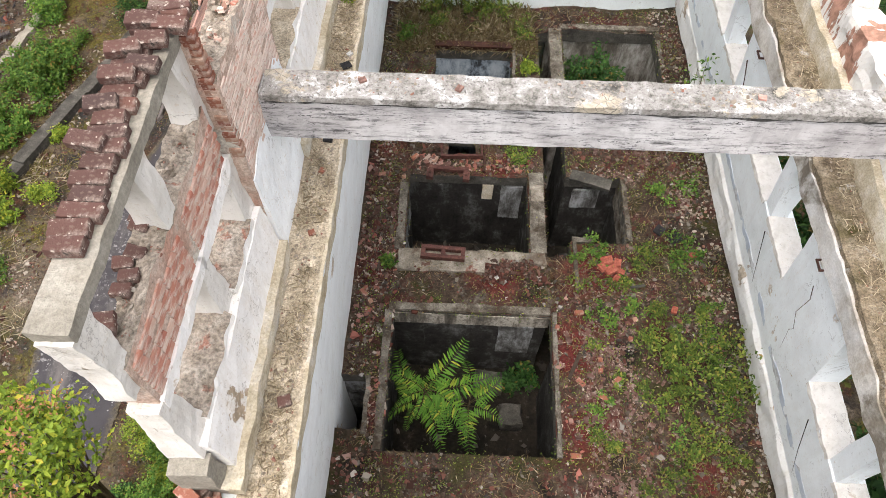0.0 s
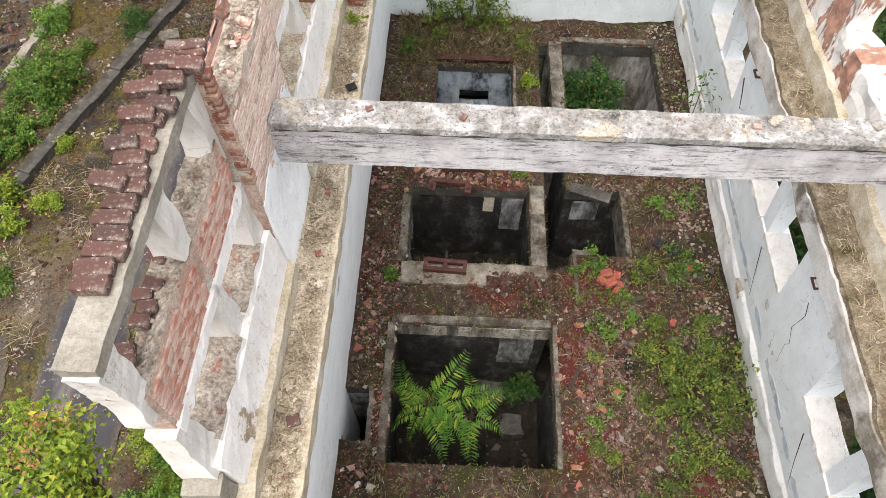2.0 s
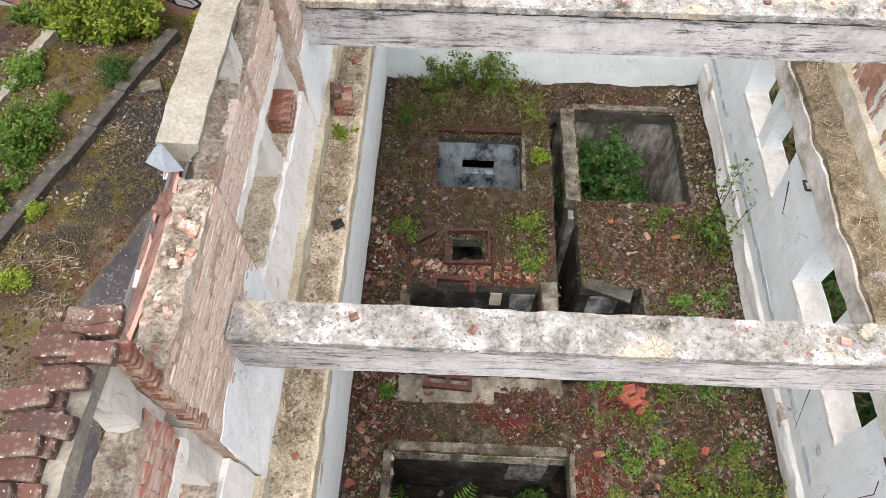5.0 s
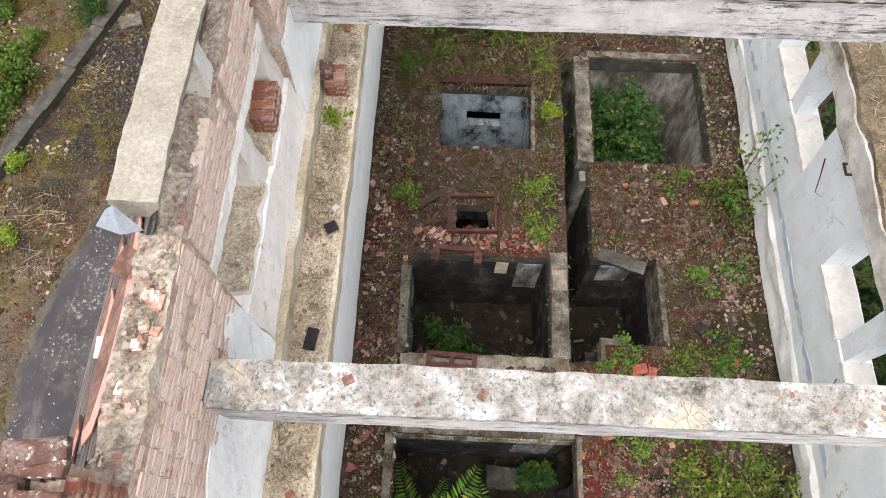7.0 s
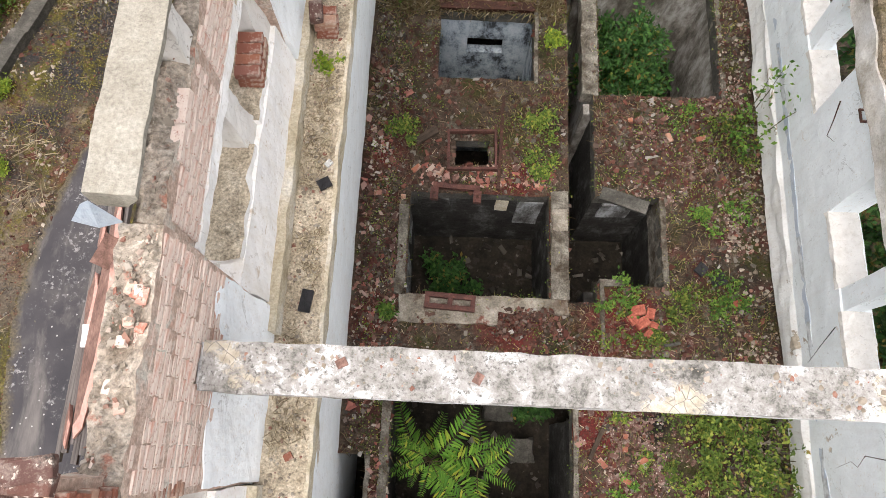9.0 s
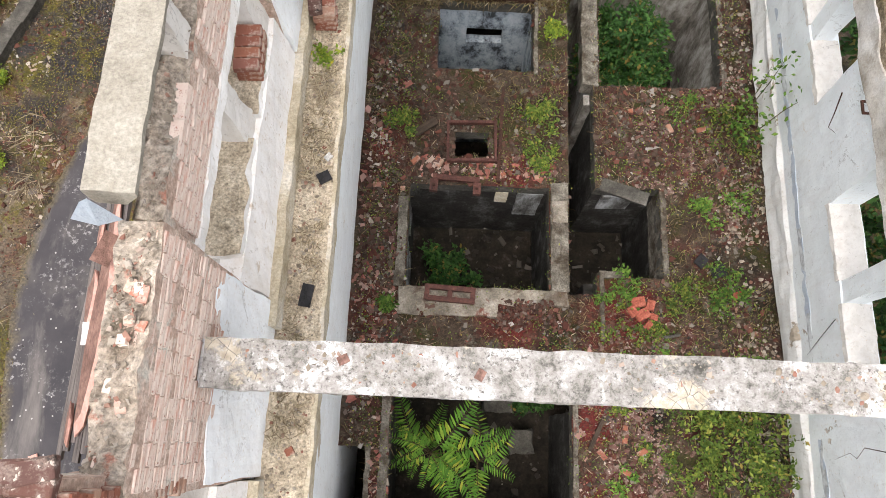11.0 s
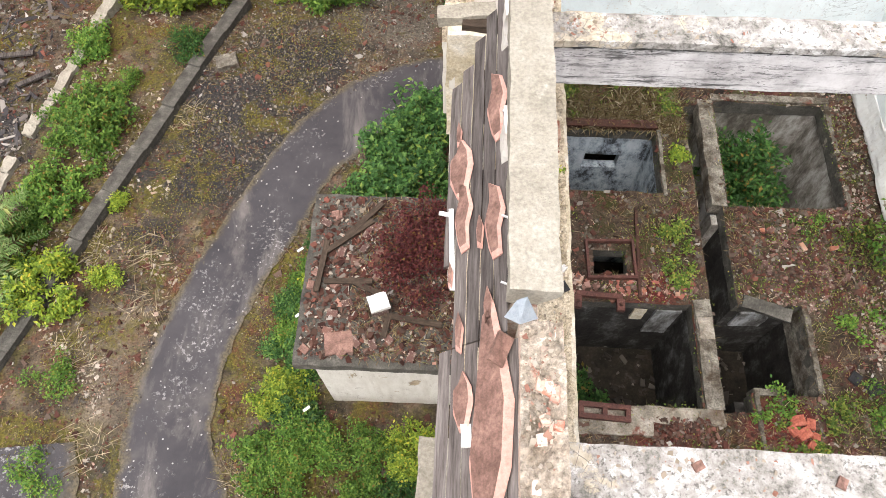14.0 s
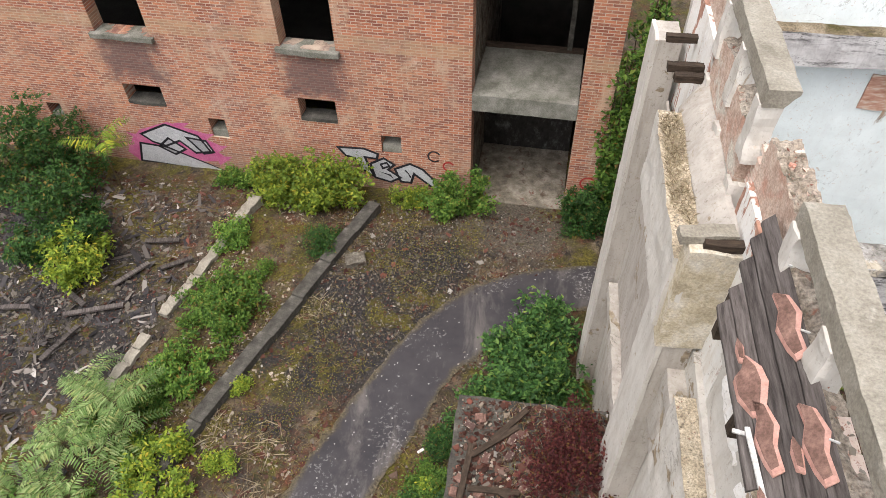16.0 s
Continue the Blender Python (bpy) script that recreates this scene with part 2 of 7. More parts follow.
v.feature = "DISTANCE_TO_EDGE"
tan = n.ramp(n.noise(14, 7, 0.7), [(0.3, (0.3, 0.26, 0.19)), (0.65, (0.58, 0.53, 0.44))])
tan = n.mix(n.maths("LESS_THAN", v.outputs["Distance"], 0.02), tan, (0.22, 0.2, 0.17))
c = n.mix(n.step(n.noise(1.3, 7, 0.7), 0.54, 0.57), c, tan)
M["beam_top"] = n.done(c, n.noise(14, 7), 0.8, 0.03)
M["black_stain"] = speckled("black_stain", [(0.35, (0.04, 0.04, 0.038)), (0.55, (0.13, 0.13, 0.125)), (0.68, (0.45, 0.45, 0.44))], 6.0)
n = Nodes("brick", 0.92, 0.85)
c = n.ramp(n.rand_object(), [(0.0, (0.24, 0.09, 0.06)), (0.35, (0.32, 0.13, 0.08)), (0.6, (0.27, 0.11, 0.08)), (0.8, (0.4, 0.25, 0.18)), (1.0, (0.36, 0.2, 0.14))])
c = n.mix(n.step(n.noise(16, 5), 0.5, 0.75), c, (0.6, 0.5, 0.42))
M["brick"] = n.done(c, n.noise(45, 6), 0.6, 0.015)
n = Nodes("dark_brick", 0.9, 0.72)
c = n.ramp(n.rand_object(), [(0.0, (0.1, 0.056, 0.047)), (0.5, (0.15, 0.078, 0.064)), (0.8, (0.085, 0.054, 0.048)), (1.0, (0.2, 0.095, 0.072))])
c = n.mix(n.step(n.noise(9, 8, 0.78), 0.48, 0.62), c, (0.3, 0.235, 0.2))
c = n.mix(n.step(n.noise(6, 7, 0.75), 0.58, 0.64), c, (0.06, 0.05, 0.045))
c = n.mix(n.step(n.noise(30, 4), 0.62, 0.65), c, (0.6, 0.52, 0.45))
M["dark_brick"] = n.done(c, n.noise(45, 6), 0.6, 0.015)
n = Nodes("brick_rubble", 0.92, 0.62)
c = n.ramp(n.rand_island(), [(0.0, (0.05, 0.022, 0.017)), (0.25, (0.12, 0.042, 0.03)), (0.42, (0.06, 0.04, 0.03)), (0.6, (0.15, 0.07, 0.05)), (0.78, (0.12, 0.095, 0.075)), (0.9, (0.24, 0.085, 0.06)), (0.97, (0.22, 0.2, 0.17)), (1.0, (0.5, 0.48, 0.45))])
M["rubble"] = n.done(c, n.noise(40, 5), 0.5, 0.01)
n = Nodes("pink_rubble", 0.92, 0.8)
c = n.ramp(n.rand_island(), [(0.0, (0.2, 0.065, 0.05)), (0.3, (0.36, 0.14, 0.11)), (0.5, (0.2, 0.12, 0.095)), (0.7, (0.42, 0.25, 0.21)), (0.88, (0.4, 0.36, 0.3)), (1.0, (0.6, 0.56, 0.5))])
M["pink_rubble"] = n.done(c, n.noise(40, 5), 0.5, 0.01)
n = Nodes("slate_rubble", 0.85, 0.85)
M["slate"] = n.done(n.ramp(n.rand_island(), [(0.0, (0.02, 0.019, 0.021)), (0.5, (0.06, 0.056, 0.058)), (0.8, (0.12, 0.105, 0.095)), (0.95, (0.22, 0.2, 0.18)), (1.0, (0.5, 0.48, 0.45))]), n.noise(40, 5), 0.5, 0.01)
# Darker copy of the grey rubble, with the pits' shade in its colours.
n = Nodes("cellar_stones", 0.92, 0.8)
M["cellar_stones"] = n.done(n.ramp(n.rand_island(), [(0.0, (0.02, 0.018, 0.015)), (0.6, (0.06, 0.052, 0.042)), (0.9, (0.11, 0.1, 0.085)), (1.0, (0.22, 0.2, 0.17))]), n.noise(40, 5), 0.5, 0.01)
n = Nodes("grey_rubble", 0.92)
c = n.ramp(n.rand_island(), [(0.0, (0.05, 0.045, 0.04)), (0.5, (0.14, 0.125, 0.1)), (0.85, (0.22, 0.2, 0.17)), (0.97, (0.34, 0.31, 0.27)), (1.0, (0.6, 0.58, 0.54))])
M["grey_rubble"] = n.done(c, n.noise(40, 5), 0.5, 0.01)
n = Nodes("mortar_lumps", 0.92, 0.5)
M["mortar_lumps"] = n.done(n.ramp(n.rand_island(), [(0.0, (0.34, 0.28, 0.215)), (0.4, (0.52, 0.45, 0.36)), (0.75, (0.7, 0.63, 0.54)), (0.86, (0.55, 0.34, 0.26)), (1.0, (0.42, 0.18, 0.13))]), n.noise(40, 5), 0.5, 0.01)
M["mortar"] = speckled("lime_mortar", [(0.3, (0.38, 0.26, 0.2)), (0.5, (0.54, 0.41, 0.335)), (0.72, (0.67, 0.57, 0.49))], 7.0,
                       second=[((0.5, 0.3, 0.23), 3.0, 0.54, 0.66), ((0.6, 0.57, 0.5), 2.2, 0.55, 0.65)], amount=0.5, shade=0.92)


def facade_brick():
    n = Nodes("facade_brick", 0.9, 1.0)
    b = n.t.nodes.new("ShaderNodeTexBrick")
    swap = n.t.nodes.new("ShaderNodeMapping")
    swap.inputs["Rotation"].default_value = (radians(-90), 0, 0)
    n.link(n.pos, swap.inputs[0])
    n.link(swap.outputs[0], b.inputs["Vector"])
    for key, v in (("Scale", 1.0), ("Mortar Size", 0.01), ("Mortar Smooth", 0.2), ("Bias", 0.0), ("Brick Width", 0.26), ("Row Height", 0.077)):
        b.inputs[key].default_value = v
    b.inputs["Color1"].default_value = (0.47, 0.175, 0.095, 1)
    b.inputs["Color2"].default_value = (0.21, 0.075, 0.052, 1)
    b.inputs["Mortar"].default_value = (0.47, 0.38, 0.3, 1)
    c = n.mix(n.step(n.noise(0.8, 6), 0.45, 0.75), b.outputs["Color"], n.mix(0.6, b.outputs["Color"], (0.42, 0.27, 0.18)))
    c = n.mix(n.step(n.noise(1.6, 7, 0.7), 0.56, 0.72), c, n.mix(0.6, b.outputs["Color"], (0.12, 0.07, 0.065)))
    c = n.mix(n.maths("MULTIPLY", n.step(n.noise(1.1, 8, 0.72, at=n.scaled(1.0, 1.0, 0.6), distort=0.4), 0.54, 0.66), 0.75), c, (0.5, 0.36, 0.26))
    c = n.mix(n.maths("MULTIPLY", n.step(n.noise(9, 6, 0.75, at=n.scaled(0.6, 1, 1.6)), 0.54, 0.64), 0.7), c, (0.14, 0.07, 0.055))
    sep = n.t.nodes.new("ShaderNodeSeparateXYZ")
    n.link(n.pos, sep.inputs[0])
    off = n.maths("ABSOLUTE", n.maths("SUBTRACT", sep.outputs["Z"], 1.27), 0.0)
    band = n.maths("MULTIPLY", n.maths("LESS_THAN", off, 0.21), n.step(n.noise(3.0, 5), 0.25, 0.6))
    c = n.mix(n.maths("MULTIPLY", band, 0.6), c, (0.42, 0.3, 0.19))
    c = n.mix(n.step(n.noise(7, 5, 0.7), 0.55, 0.75), c, n.mix(0.5, c, (0.45, 0.33, 0.25)))
    c = n.mix(n.maths("MULTIPLY", n.step(n.noise(0.45, 6, 0.65, distort=0.6), 0.46, 0.66), 0.5), c, n.mix(0.5, c, (0.2, 0.13, 0.125)))
    bloom = n.maths("MULTIPLY", n.step(n.noise(0.7, 8, 0.75, at=n.scaled(1.3, 1.0, 0.8), distort=0.8), 0.56, 0.7), n.step(n.noise(16, 5, 0.7), 0.4, 0.6))
    c = n.mix(n.maths("MULTIPLY", bloom, 0.6), c, (0.56, 0.47, 0.4))
    ragged = n.maths("MULTIPLY", n.maths("SUBTRACT", n.noise(2.2, 7, 0.7), 0.5), 1.4)
    for at in (-16.35, -10.93, -5.88):
        across = n.maths("ABSOLUTE", n.maths("SUBTRACT", sep.outputs["X"], at), 0.0)
        down = n.maths("ABSOLUTE", n.maths("SUBTRACT", sep.outputs["Z"], 0.25), 0.0)
        soot = n.step(n.maths("ADD", n.maths("MAXIMUM", n.maths("MULTIPLY", across, 0.8), down), ragged), 0.85, 0.45)
        c = n.mix(n.maths("MULTIPLY", soot, 0.75), c, (0.11, 0.075, 0.075))
    foot = n.step(n.maths("ADD", sep.outputs["Z"], n.maths("MULTIPLY", n.noise(1.3, 7, 0.7), 2.2)), -0.9, -1.9)
    c = n.mix(n.maths("MULTIPLY", foot, 0.6), c, n.mix(0.6, c, (0.22, 0.16, 0.13)))
    return n.done(c, n.maths("SUBTRACT", n.maths("MULTIPLY", n.noise(35, 4), 0.5), b.outputs["Fac"]), 0.5, 0.012)


M["facade_brick"] = facade_brick()
M["pale_mortar"] = speckled("pale_mortar", [(0.3, (0.2, 0.16, 0.12)), (0.5, (0.38, 0.325, 0.265)), (0.7, (0.54, 0.485, 0.415))], 6.0,
                            second=[((0.34, 0.17, 0.125), 5.0, 0.6, 0.66), ((0.16, 0.135, 0.1), 3.0, 0.56, 0.68)], grain=30, amount=0.8, shade=0.85)
n = Nodes("bare_brick", 0.92, 0.9)
c = n.ramp(n.noise(9, 7, 0.7, at=n.scaled(0.5, 1, 2.2)), [(0.35, (0.4, 0.2, 0.145)), (0.5, (0.55, 0.33, 0.25)), (0.6, (0.66, 0.54, 0.45)), (0.7, (0.74, 0.72, 0.68))])
M["bare_brick"] = n.done(c, n.noise(30, 6), 0.6, 0.02)
M["floor"] = speckled("hall_floor_debris", [(0.3, (0.025, 0.018, 0.013)), (0.45, (0.075, 0.052, 0.036)), (0.58, (0.135, 0.098, 0.068)), (0.75, (0.25, 0.21, 0.165))], 6.0,
                      second=[((0.11, 0.035, 0.028), 1.3, 0.53, 0.6), ((0.06, 0.06, 0.016), 1.7, 0.5, 0.62), ((0.19, 0.17, 0.14), 2.6, 0.58, 0.66), ((0.015, 0.011, 0.009), 1.1, 0.54, 0.68)], grain=38, amount=0.85, shade=0.54,
                      spots=[((0.16, 0.03, 0.025), x, y, r) for x, y, r in ((2.8, -3.3, 0.5), (2.9, -4.6, 0.4), (3.2, -1.9, 0.5), (1.5, -2.1, 0.35), (-0.5, -2.0, 0.3), (1.6, 0.25, 0.3), (4.6, -5.2, 0.3), (-0.5, 0.6, 0.3))]
                      + [((0.07, 0.065, 0.02), x, y, r) for x, y, r in ((0.8, 4.2, 0.7), (4.9, 0.0, 0.4), (4.2, 0.9, 0.2), (1.7, 1.0, 0.3))])
# Cellar floor: darkened in colour to carry the shade at the pit bottoms.
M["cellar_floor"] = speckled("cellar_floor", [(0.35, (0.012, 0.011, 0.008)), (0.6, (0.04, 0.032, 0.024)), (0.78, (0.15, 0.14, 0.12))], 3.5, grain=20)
n = Nodes("yard_earth", 0.95, 0.58)
c = n.ramp(n.noise(2.2, 9, 0.7), [(0.33, (0.03, 0.024, 0.018)), (0.46, (0.09, 0.07, 0.048)), (0.58, (0.19, 0.145, 0.1)), (0.7, (0.36, 0.3, 0.23))])
c = n.mix(n.step(n.noise(0.9, 9, 0.75, distort=0.5), 0.46, 0.6), c, n.ramp(n.noise(16, 5), [(0.3, (0.04, 0.04, 0.008)), (0.55, (0.13, 0.12, 0.02)), (0.75, (0.26, 0.23, 0.04))]))
c = n.mix(n.step(n.noise(1.3, 9, 0.75), 0.52, 0.62), c, n.ramp(n.noise(22, 5), [(0.3, (0.07, 0.025, 0.015)), (0.55, (0.17, 0.07, 0.04)), (0.75, (0.3, 0.16, 0.1))]))
c = n.mix(n.step(n.noise(1.1, 9, 0.75, distort=0.4), 0.56, 0.64), c, (0.035, 0.03, 0.03))


def near(x, y, r):
    """High round a place, with a ragged edge."""
    d = n.t.nodes.new("ShaderNodeVectorMath")
    d.operation = "DISTANCE"
    n.link(n.pos, d.inputs[0])
    d.inputs[1].default_value = (x, y, -3.0)
    return n.step(n.maths("ADD", d.outputs["Value"], n.maths("MULTIPLY", n.noise(1.1, 7, 0.7), 2.4)), r + 1.6, r + 0.8)


for x, y, r in ((-8.1, 2.4, 0.5), (-8.5, 1.0, 0.5), (-7.4, 4.2, 1.3), (-9.0, 2.1, 0.1), (-7.9, -2.4, 0.4), (-8.3, -4.8, 1.0), (-6.7, 5.4, 1.9), (-5.7, 6.9, 1.5), (-8.6, 4.0, 0.6), (-14.0, 4.5, 2.6), (-16.5, 6.0, 2.5), (-9.2, -4.5, 1.3), (-9.0, -7.5, 1.6)):
    c = n.mix(near(x, y, r), c, n.ramp(n.noise(14, 6), [(0.3, (0.02, 0.019, 0.02)), (0.6, (0.06, 0.056, 0.056)), (0.75, (0.2, 0.19, 0.18))]))
for x, y, r in ((-3.3, 8.9, 1.3), (-3.4, 10.0, 1.0)):
    c = n.mix(near(x, y, r), c, n.ramp(n.noise(18, 6), [(0.3, (0.07, 0.06, 0.05)), (0.55, (0.17, 0.15, 0.12)), (0.75, (0.3, 0.27, 0.23))]))
for x, y, r in ((-8.4, 0.2, 0.5), (-8.3, -1.4, 0.5)):
    c = n.mix(near(x, y, r), c, n.ramp(n.noise(18, 6), [(0.3, (0.14, 0.11, 0.08)), (0.75, (0.36, 0.3, 0.23))]))
moss = n.ramp(n.noise(12, 6, 0.7), [(0.3, (0.05, 0.045, 0.01)), (0.5, (0.14, 0.12, 0.022)), (0.72, (0.28, 0.24, 0.045))])
c = n.mix(n.maths("MULTIPLY", n.step(n.noise(0.8, 9, 0.78, distort=0.6), 0.52, 0.58), 0.85), c, moss)
g = n.noise(25, 6, 0.7)
c = n.mix(0.8, c, n.ramp(g, [(0.28, (0.2, 0.2, 0.2)), (0.72, (1.7, 1.7, 1.7))]), "MULTIPLY")
M["earth"] = n.done(c, n.maths("ADD", g, n.noise(5, 6)), 0.7, 0.03)
n = Nodes("asphalt", 0.75, 0.66)
c = n.ramp(n.noise(1.2, 7), [(0.3, (0.04, 0.038, 0.045)), (0.6, (0.07, 0.066, 0.072)), (0.8, (0.13, 0.12, 0.115))])
c = n.mix(n.step(n.noise(0.7, 7, 0.7, at=n.scaled(1.6, 0.5, 1), distort=0.4), 0.5, 0.68), c, (0.19, 0.175, 0.165))
v = n.cells(6)
c = n.mix(n.maths("LESS_THAN", v.outputs["Distance"], 0.1), c, (0.45, 0.44, 0.43))
flake = n.maths("MULTIPLY", n.step(n.noise(13, 6, 0.7), 0.55, 0.58), n.step(n.noise(0.8, 7, 0.7), 0.5, 0.6))
c = n.mix(n.maths("MULTIPLY", flake, 0.75), c, (0.4, 0.39, 0.39))
uv = n.t.nodes.new("ShaderNodeSeparateXYZ")
n.link(n.t.nodes.new("ShaderNodeTexCoord").outputs["UV"], uv.inputs[0])
side = n.maths("SUBTRACT", 0.5, n.maths("ABSOLUTE", n.maths("SUBTRACT", uv.outputs["X"], 0.5), 0.0))
edge = n.step(n.maths("ADD", side, n.maths("MULTIPLY", n.noise(1.6, 8, 0.75), 0.3)), 0.24, 0.16)
c = n.mix(edge, c, n.ramp(n.noise(20, 6), [(0.3, (0.03, 0.025, 0.015)), (0.5, (0.12, 0.1, 0.06)), (0.7, (0.2, 0.16, 0.11))]))
M["asphalt"] = n.done(c, n.noise(60, 4), 0.4, 0.01)
M["slab"] = speckled("pale_slab", [(0.3, (0.12, 0.12, 0.09)), (0.5, (0.28, 0.28, 0.24)), (0.7, (0.46, 0.45, 0.41))], 2.0)
n = Nodes("old_boards", 0.85)
g = n.noise(3.0, 8, 0.7, at=n.scaled(9, 0.8, 9))
c = n.ramp(g, [(0.32, (0.04, 0.034, 0.031)), (0.48, (0.13, 0.112, 0.105)), (0.6, (0.2, 0.178, 0.168)), (0.75, (0.32, 0.29, 0.275))])
M["boards"] = n.done(n.vary(c, 0.35), g, 0.5, 0.012)
n = Nodes("rotten_wood", 0.9)
g = n.noise(3.0, 8, 0.7, at=n.scaled(2, 9, 9))
M["dark_wood"] = n.done(n.ramp(g, [(0.3, (0.02, 0.016, 0.013)), (0.7, (0.12, 0.085, 0.06))]), g, 0.6, 0.02)
M["tile_edge"] = speckled("broken_clay", [(0.3, (0.62, 0.34, 0.28)), (0.7, (0.76, 0.46, 0.39))], 8.0, amount=0.25, shade=0.74)
M["tile_top"] = speckled("weathered_clay", [(0.3, (0.13, 0.075, 0.06)), (0.5, (0.22, 0.13, 0.105)), (0.72, (0.36, 0.22, 0.18))], 6.0, shade=0.85)
M["orange_brick"] = speckled("orange_brick", [(0.3, (0.24, 0.06, 0.042)), (0.5, (0.4, 0.12, 0.08)), (0.7, (0.5, 0.19, 0.13))], 9.0, shade=0.75)
M["rust"] = speckled("rusty_iron", [(0.3, (0.035, 0.018, 0.013)), (0.6, (0.09, 0.036, 0.024)), (0.8, (0.16, 0.07, 0.045))], 9.0, rough=0.7)
M["red_iron"] = speckled("red_lead_iron", [(0.3, (0.05, 0.022, 0.018)), (0.6, (0.115, 0.048, 0.038)), (0.8, (0.2, 0.1, 0.08))], 8.0, rough=0.7, shade=0.85)
M["black"] = speckled("black_felt", [(0.3, (0.012, 0.012, 0.014)), (0.7, (0.04, 0.04, 0.045))], 8.0, rough=0.6)
M["zinc"] = speckled("painted_zinc", [(0.3, (0.38, 0.46, 0.54)), (0.7, (0.52, 0.58, 0.64))], 4.0, rough=0.5, amount=0.15)
M["white_plastic"] = speckled("white_plastic", [(0.3, (0.7, 0.7, 0.68)), (0.7, (0.8, 0.8, 0.79))], 5.0, rough=0.4, bump=0.1)
M["paint_white"] = speckled("sprayed_white", [(0.3, (0.55, 0.57, 0.6)), (0.7, (0.72, 0.73, 0.75))], 3.0, rough=0.6)
M["paint_black"] = speckled("sprayed_black", [(0.3, (0.012, 0.012, 0.016)), (0.7, (0.03, 0.03, 0.04))], 3.0, rough=0.6)
M["paint_pink"] = speckled("sprayed_pink", [(0.3, (0.62, 0.1, 0.3)), (0.7, (0.75, 0.25, 0.42))], 3.0, rough=0.6)
M["paint_red"] = speckled("sprayed_red", [(0.3, (0.45, 0.03, 0.03)), (0.7, (0.55, 0.06, 0.05))], 3.0, rough=0.6)
# Rooms behind the openings: indoor shade painted as a near-black colour.
M["dark_room"] = speckled("shaded_interior", [(0.3, (0.02, 0.019, 0.018)), (0.7, (0.07, 0.065, 0.06))], 1.5)


def leaf(name, a, b, c2, dead=(0.2, 0.13, 0.03)):
    n = Nodes(name, 0.6, 0.92)
    c = n.ramp(n.rand_island(), [(0.0, a), (0.55, b), (0.9, c2), (1.0, dead)])
    n.bsdf.inputs["Transmission Weight"].default_value = 0.0
    n.bsdf.inputs["Subsurface Weight"].default_value = 0.0
    c = n.vary(c, 0.2)
    d = n.t.nodes.new("ShaderNodeBsdfTranslucent")
    n.link(c, d.inputs["Color"])
    mix = n.t.nodes.new("ShaderNodeMixShader")
    mix.inputs[0].default_value = 0.3
    n.done(c)
    n.link(n.bsdf.outputs[0], mix.inputs[1])
    n.link(d.outputs[0], mix.inputs[2])
    n.link(mix.outputs[0], n.t.nodes["Material Output"].inputs["Surface"])
    return n.m


M["leaf_dark"] = leaf("dark_foliage", (0.015, 0.045, 0.01), (0.035, 0.095, 0.02), (0.065, 0.15, 0.03))
M["leaf_mid"] = leaf("green_foliage", (0.04, 0.1, 0.016), (0.1, 0.2, 0.03), (0.19, 0.3, 0.05))
M["leaf_ivy"] = leaf("deep_green_foliage", (0.018, 0.055, 0.014), (0.05, 0.125, 0.03), (0.11, 0.21, 0.05), (0.2, 0.26, 0.05))
M["leaf_lime"] = leaf("lime_foliage", (0.09, 0.15, 0.02), (0.19, 0.28, 0.03), (0.31, 0.38, 0.045), (0.46, 0.4, 0.045))
M["leaf_floor"] = leaf("olive_weeds", (0.045, 0.085, 0.015), (0.11, 0.17, 0.028), (0.24, 0.29, 0.05), (0.3, 0.22, 0.06))
M["seed"] = leaf("orange_seeds", (0.35, 0.14, 0.07), (0.45, 0.22, 0.12), (0.5, 0.3, 0.14))
M["leaf_moss"] = leaf("olive_moss", (0.08, 0.08, 0.015), (0.15, 0.14, 0.025), (0.26, 0.24, 0.04))
M["leaf_fern"] = leaf("fern_foliage", (0.05, 0.13, 0.015), (0.1, 0.22, 0.025), (0.18, 0.31, 0.035), (0.32, 0.32, 0.04))
M["leaf_red"] = leaf("red_foliage", (0.05, 0.011, 0.013), (0.105, 0.022, 0.024), (0.17, 0.05, 0.04))
M["leaf_pale"] = leaf("pale_fern", (0.1, 0.19, 0.05), (0.2, 0.31, 0.1), (0.34, 0.44, 0.2), (0.32, 0.35, 0.11))
M["stem"] = speckled("plant_stem", [(0.3, (0.06, 0.045, 0.02)), (0.7, (0.14, 0.11, 0.05))], 8.0)
n = Nodes("dry_grass", 0.9, 0.9)
M["straw"] = n.done(n.ramp(n.rand_island(), [(0.0, (0.1, 0.07, 0.035)), (0.5, (0.19, 0.14, 0.07)), (0.85, (0.3, 0.24, 0.13)), (1.0, (0.13, 0.15, 0.035))]))
n = Nodes("bleached_grass", 0.9, 0.95)
M["straw_pale"] = n.done(n.ramp(n.rand_island(), [(0.0, (0.2, 0.155, 0.1)), (0.5, (0.36, 0.3, 0.2)), (1.0, (0.56, 0.49, 0.36))]))


# ---- mesh helpers ----
def make(name, verts, faces, mats, parent=None, smooth=False, index=None):
    me = bpy.data.meshes.new(name)
    me.from_pydata([tuple(v) for v in verts], [], faces)
    for m in mats if isinstance(mats, (list, tuple)) else [mats]:
        me.materials.append(M[m] if isinstance(m, str) else m)
    if index is not None:
        me.polygons.foreach_set("material_index", index)
    if smooth:
        me.polygons.foreach_set("use_smooth", [True] * len(me.polygons))
    me.update()
    ob = new(name, me)
    if parent is not None:
        ob.parent = parent
    return ob


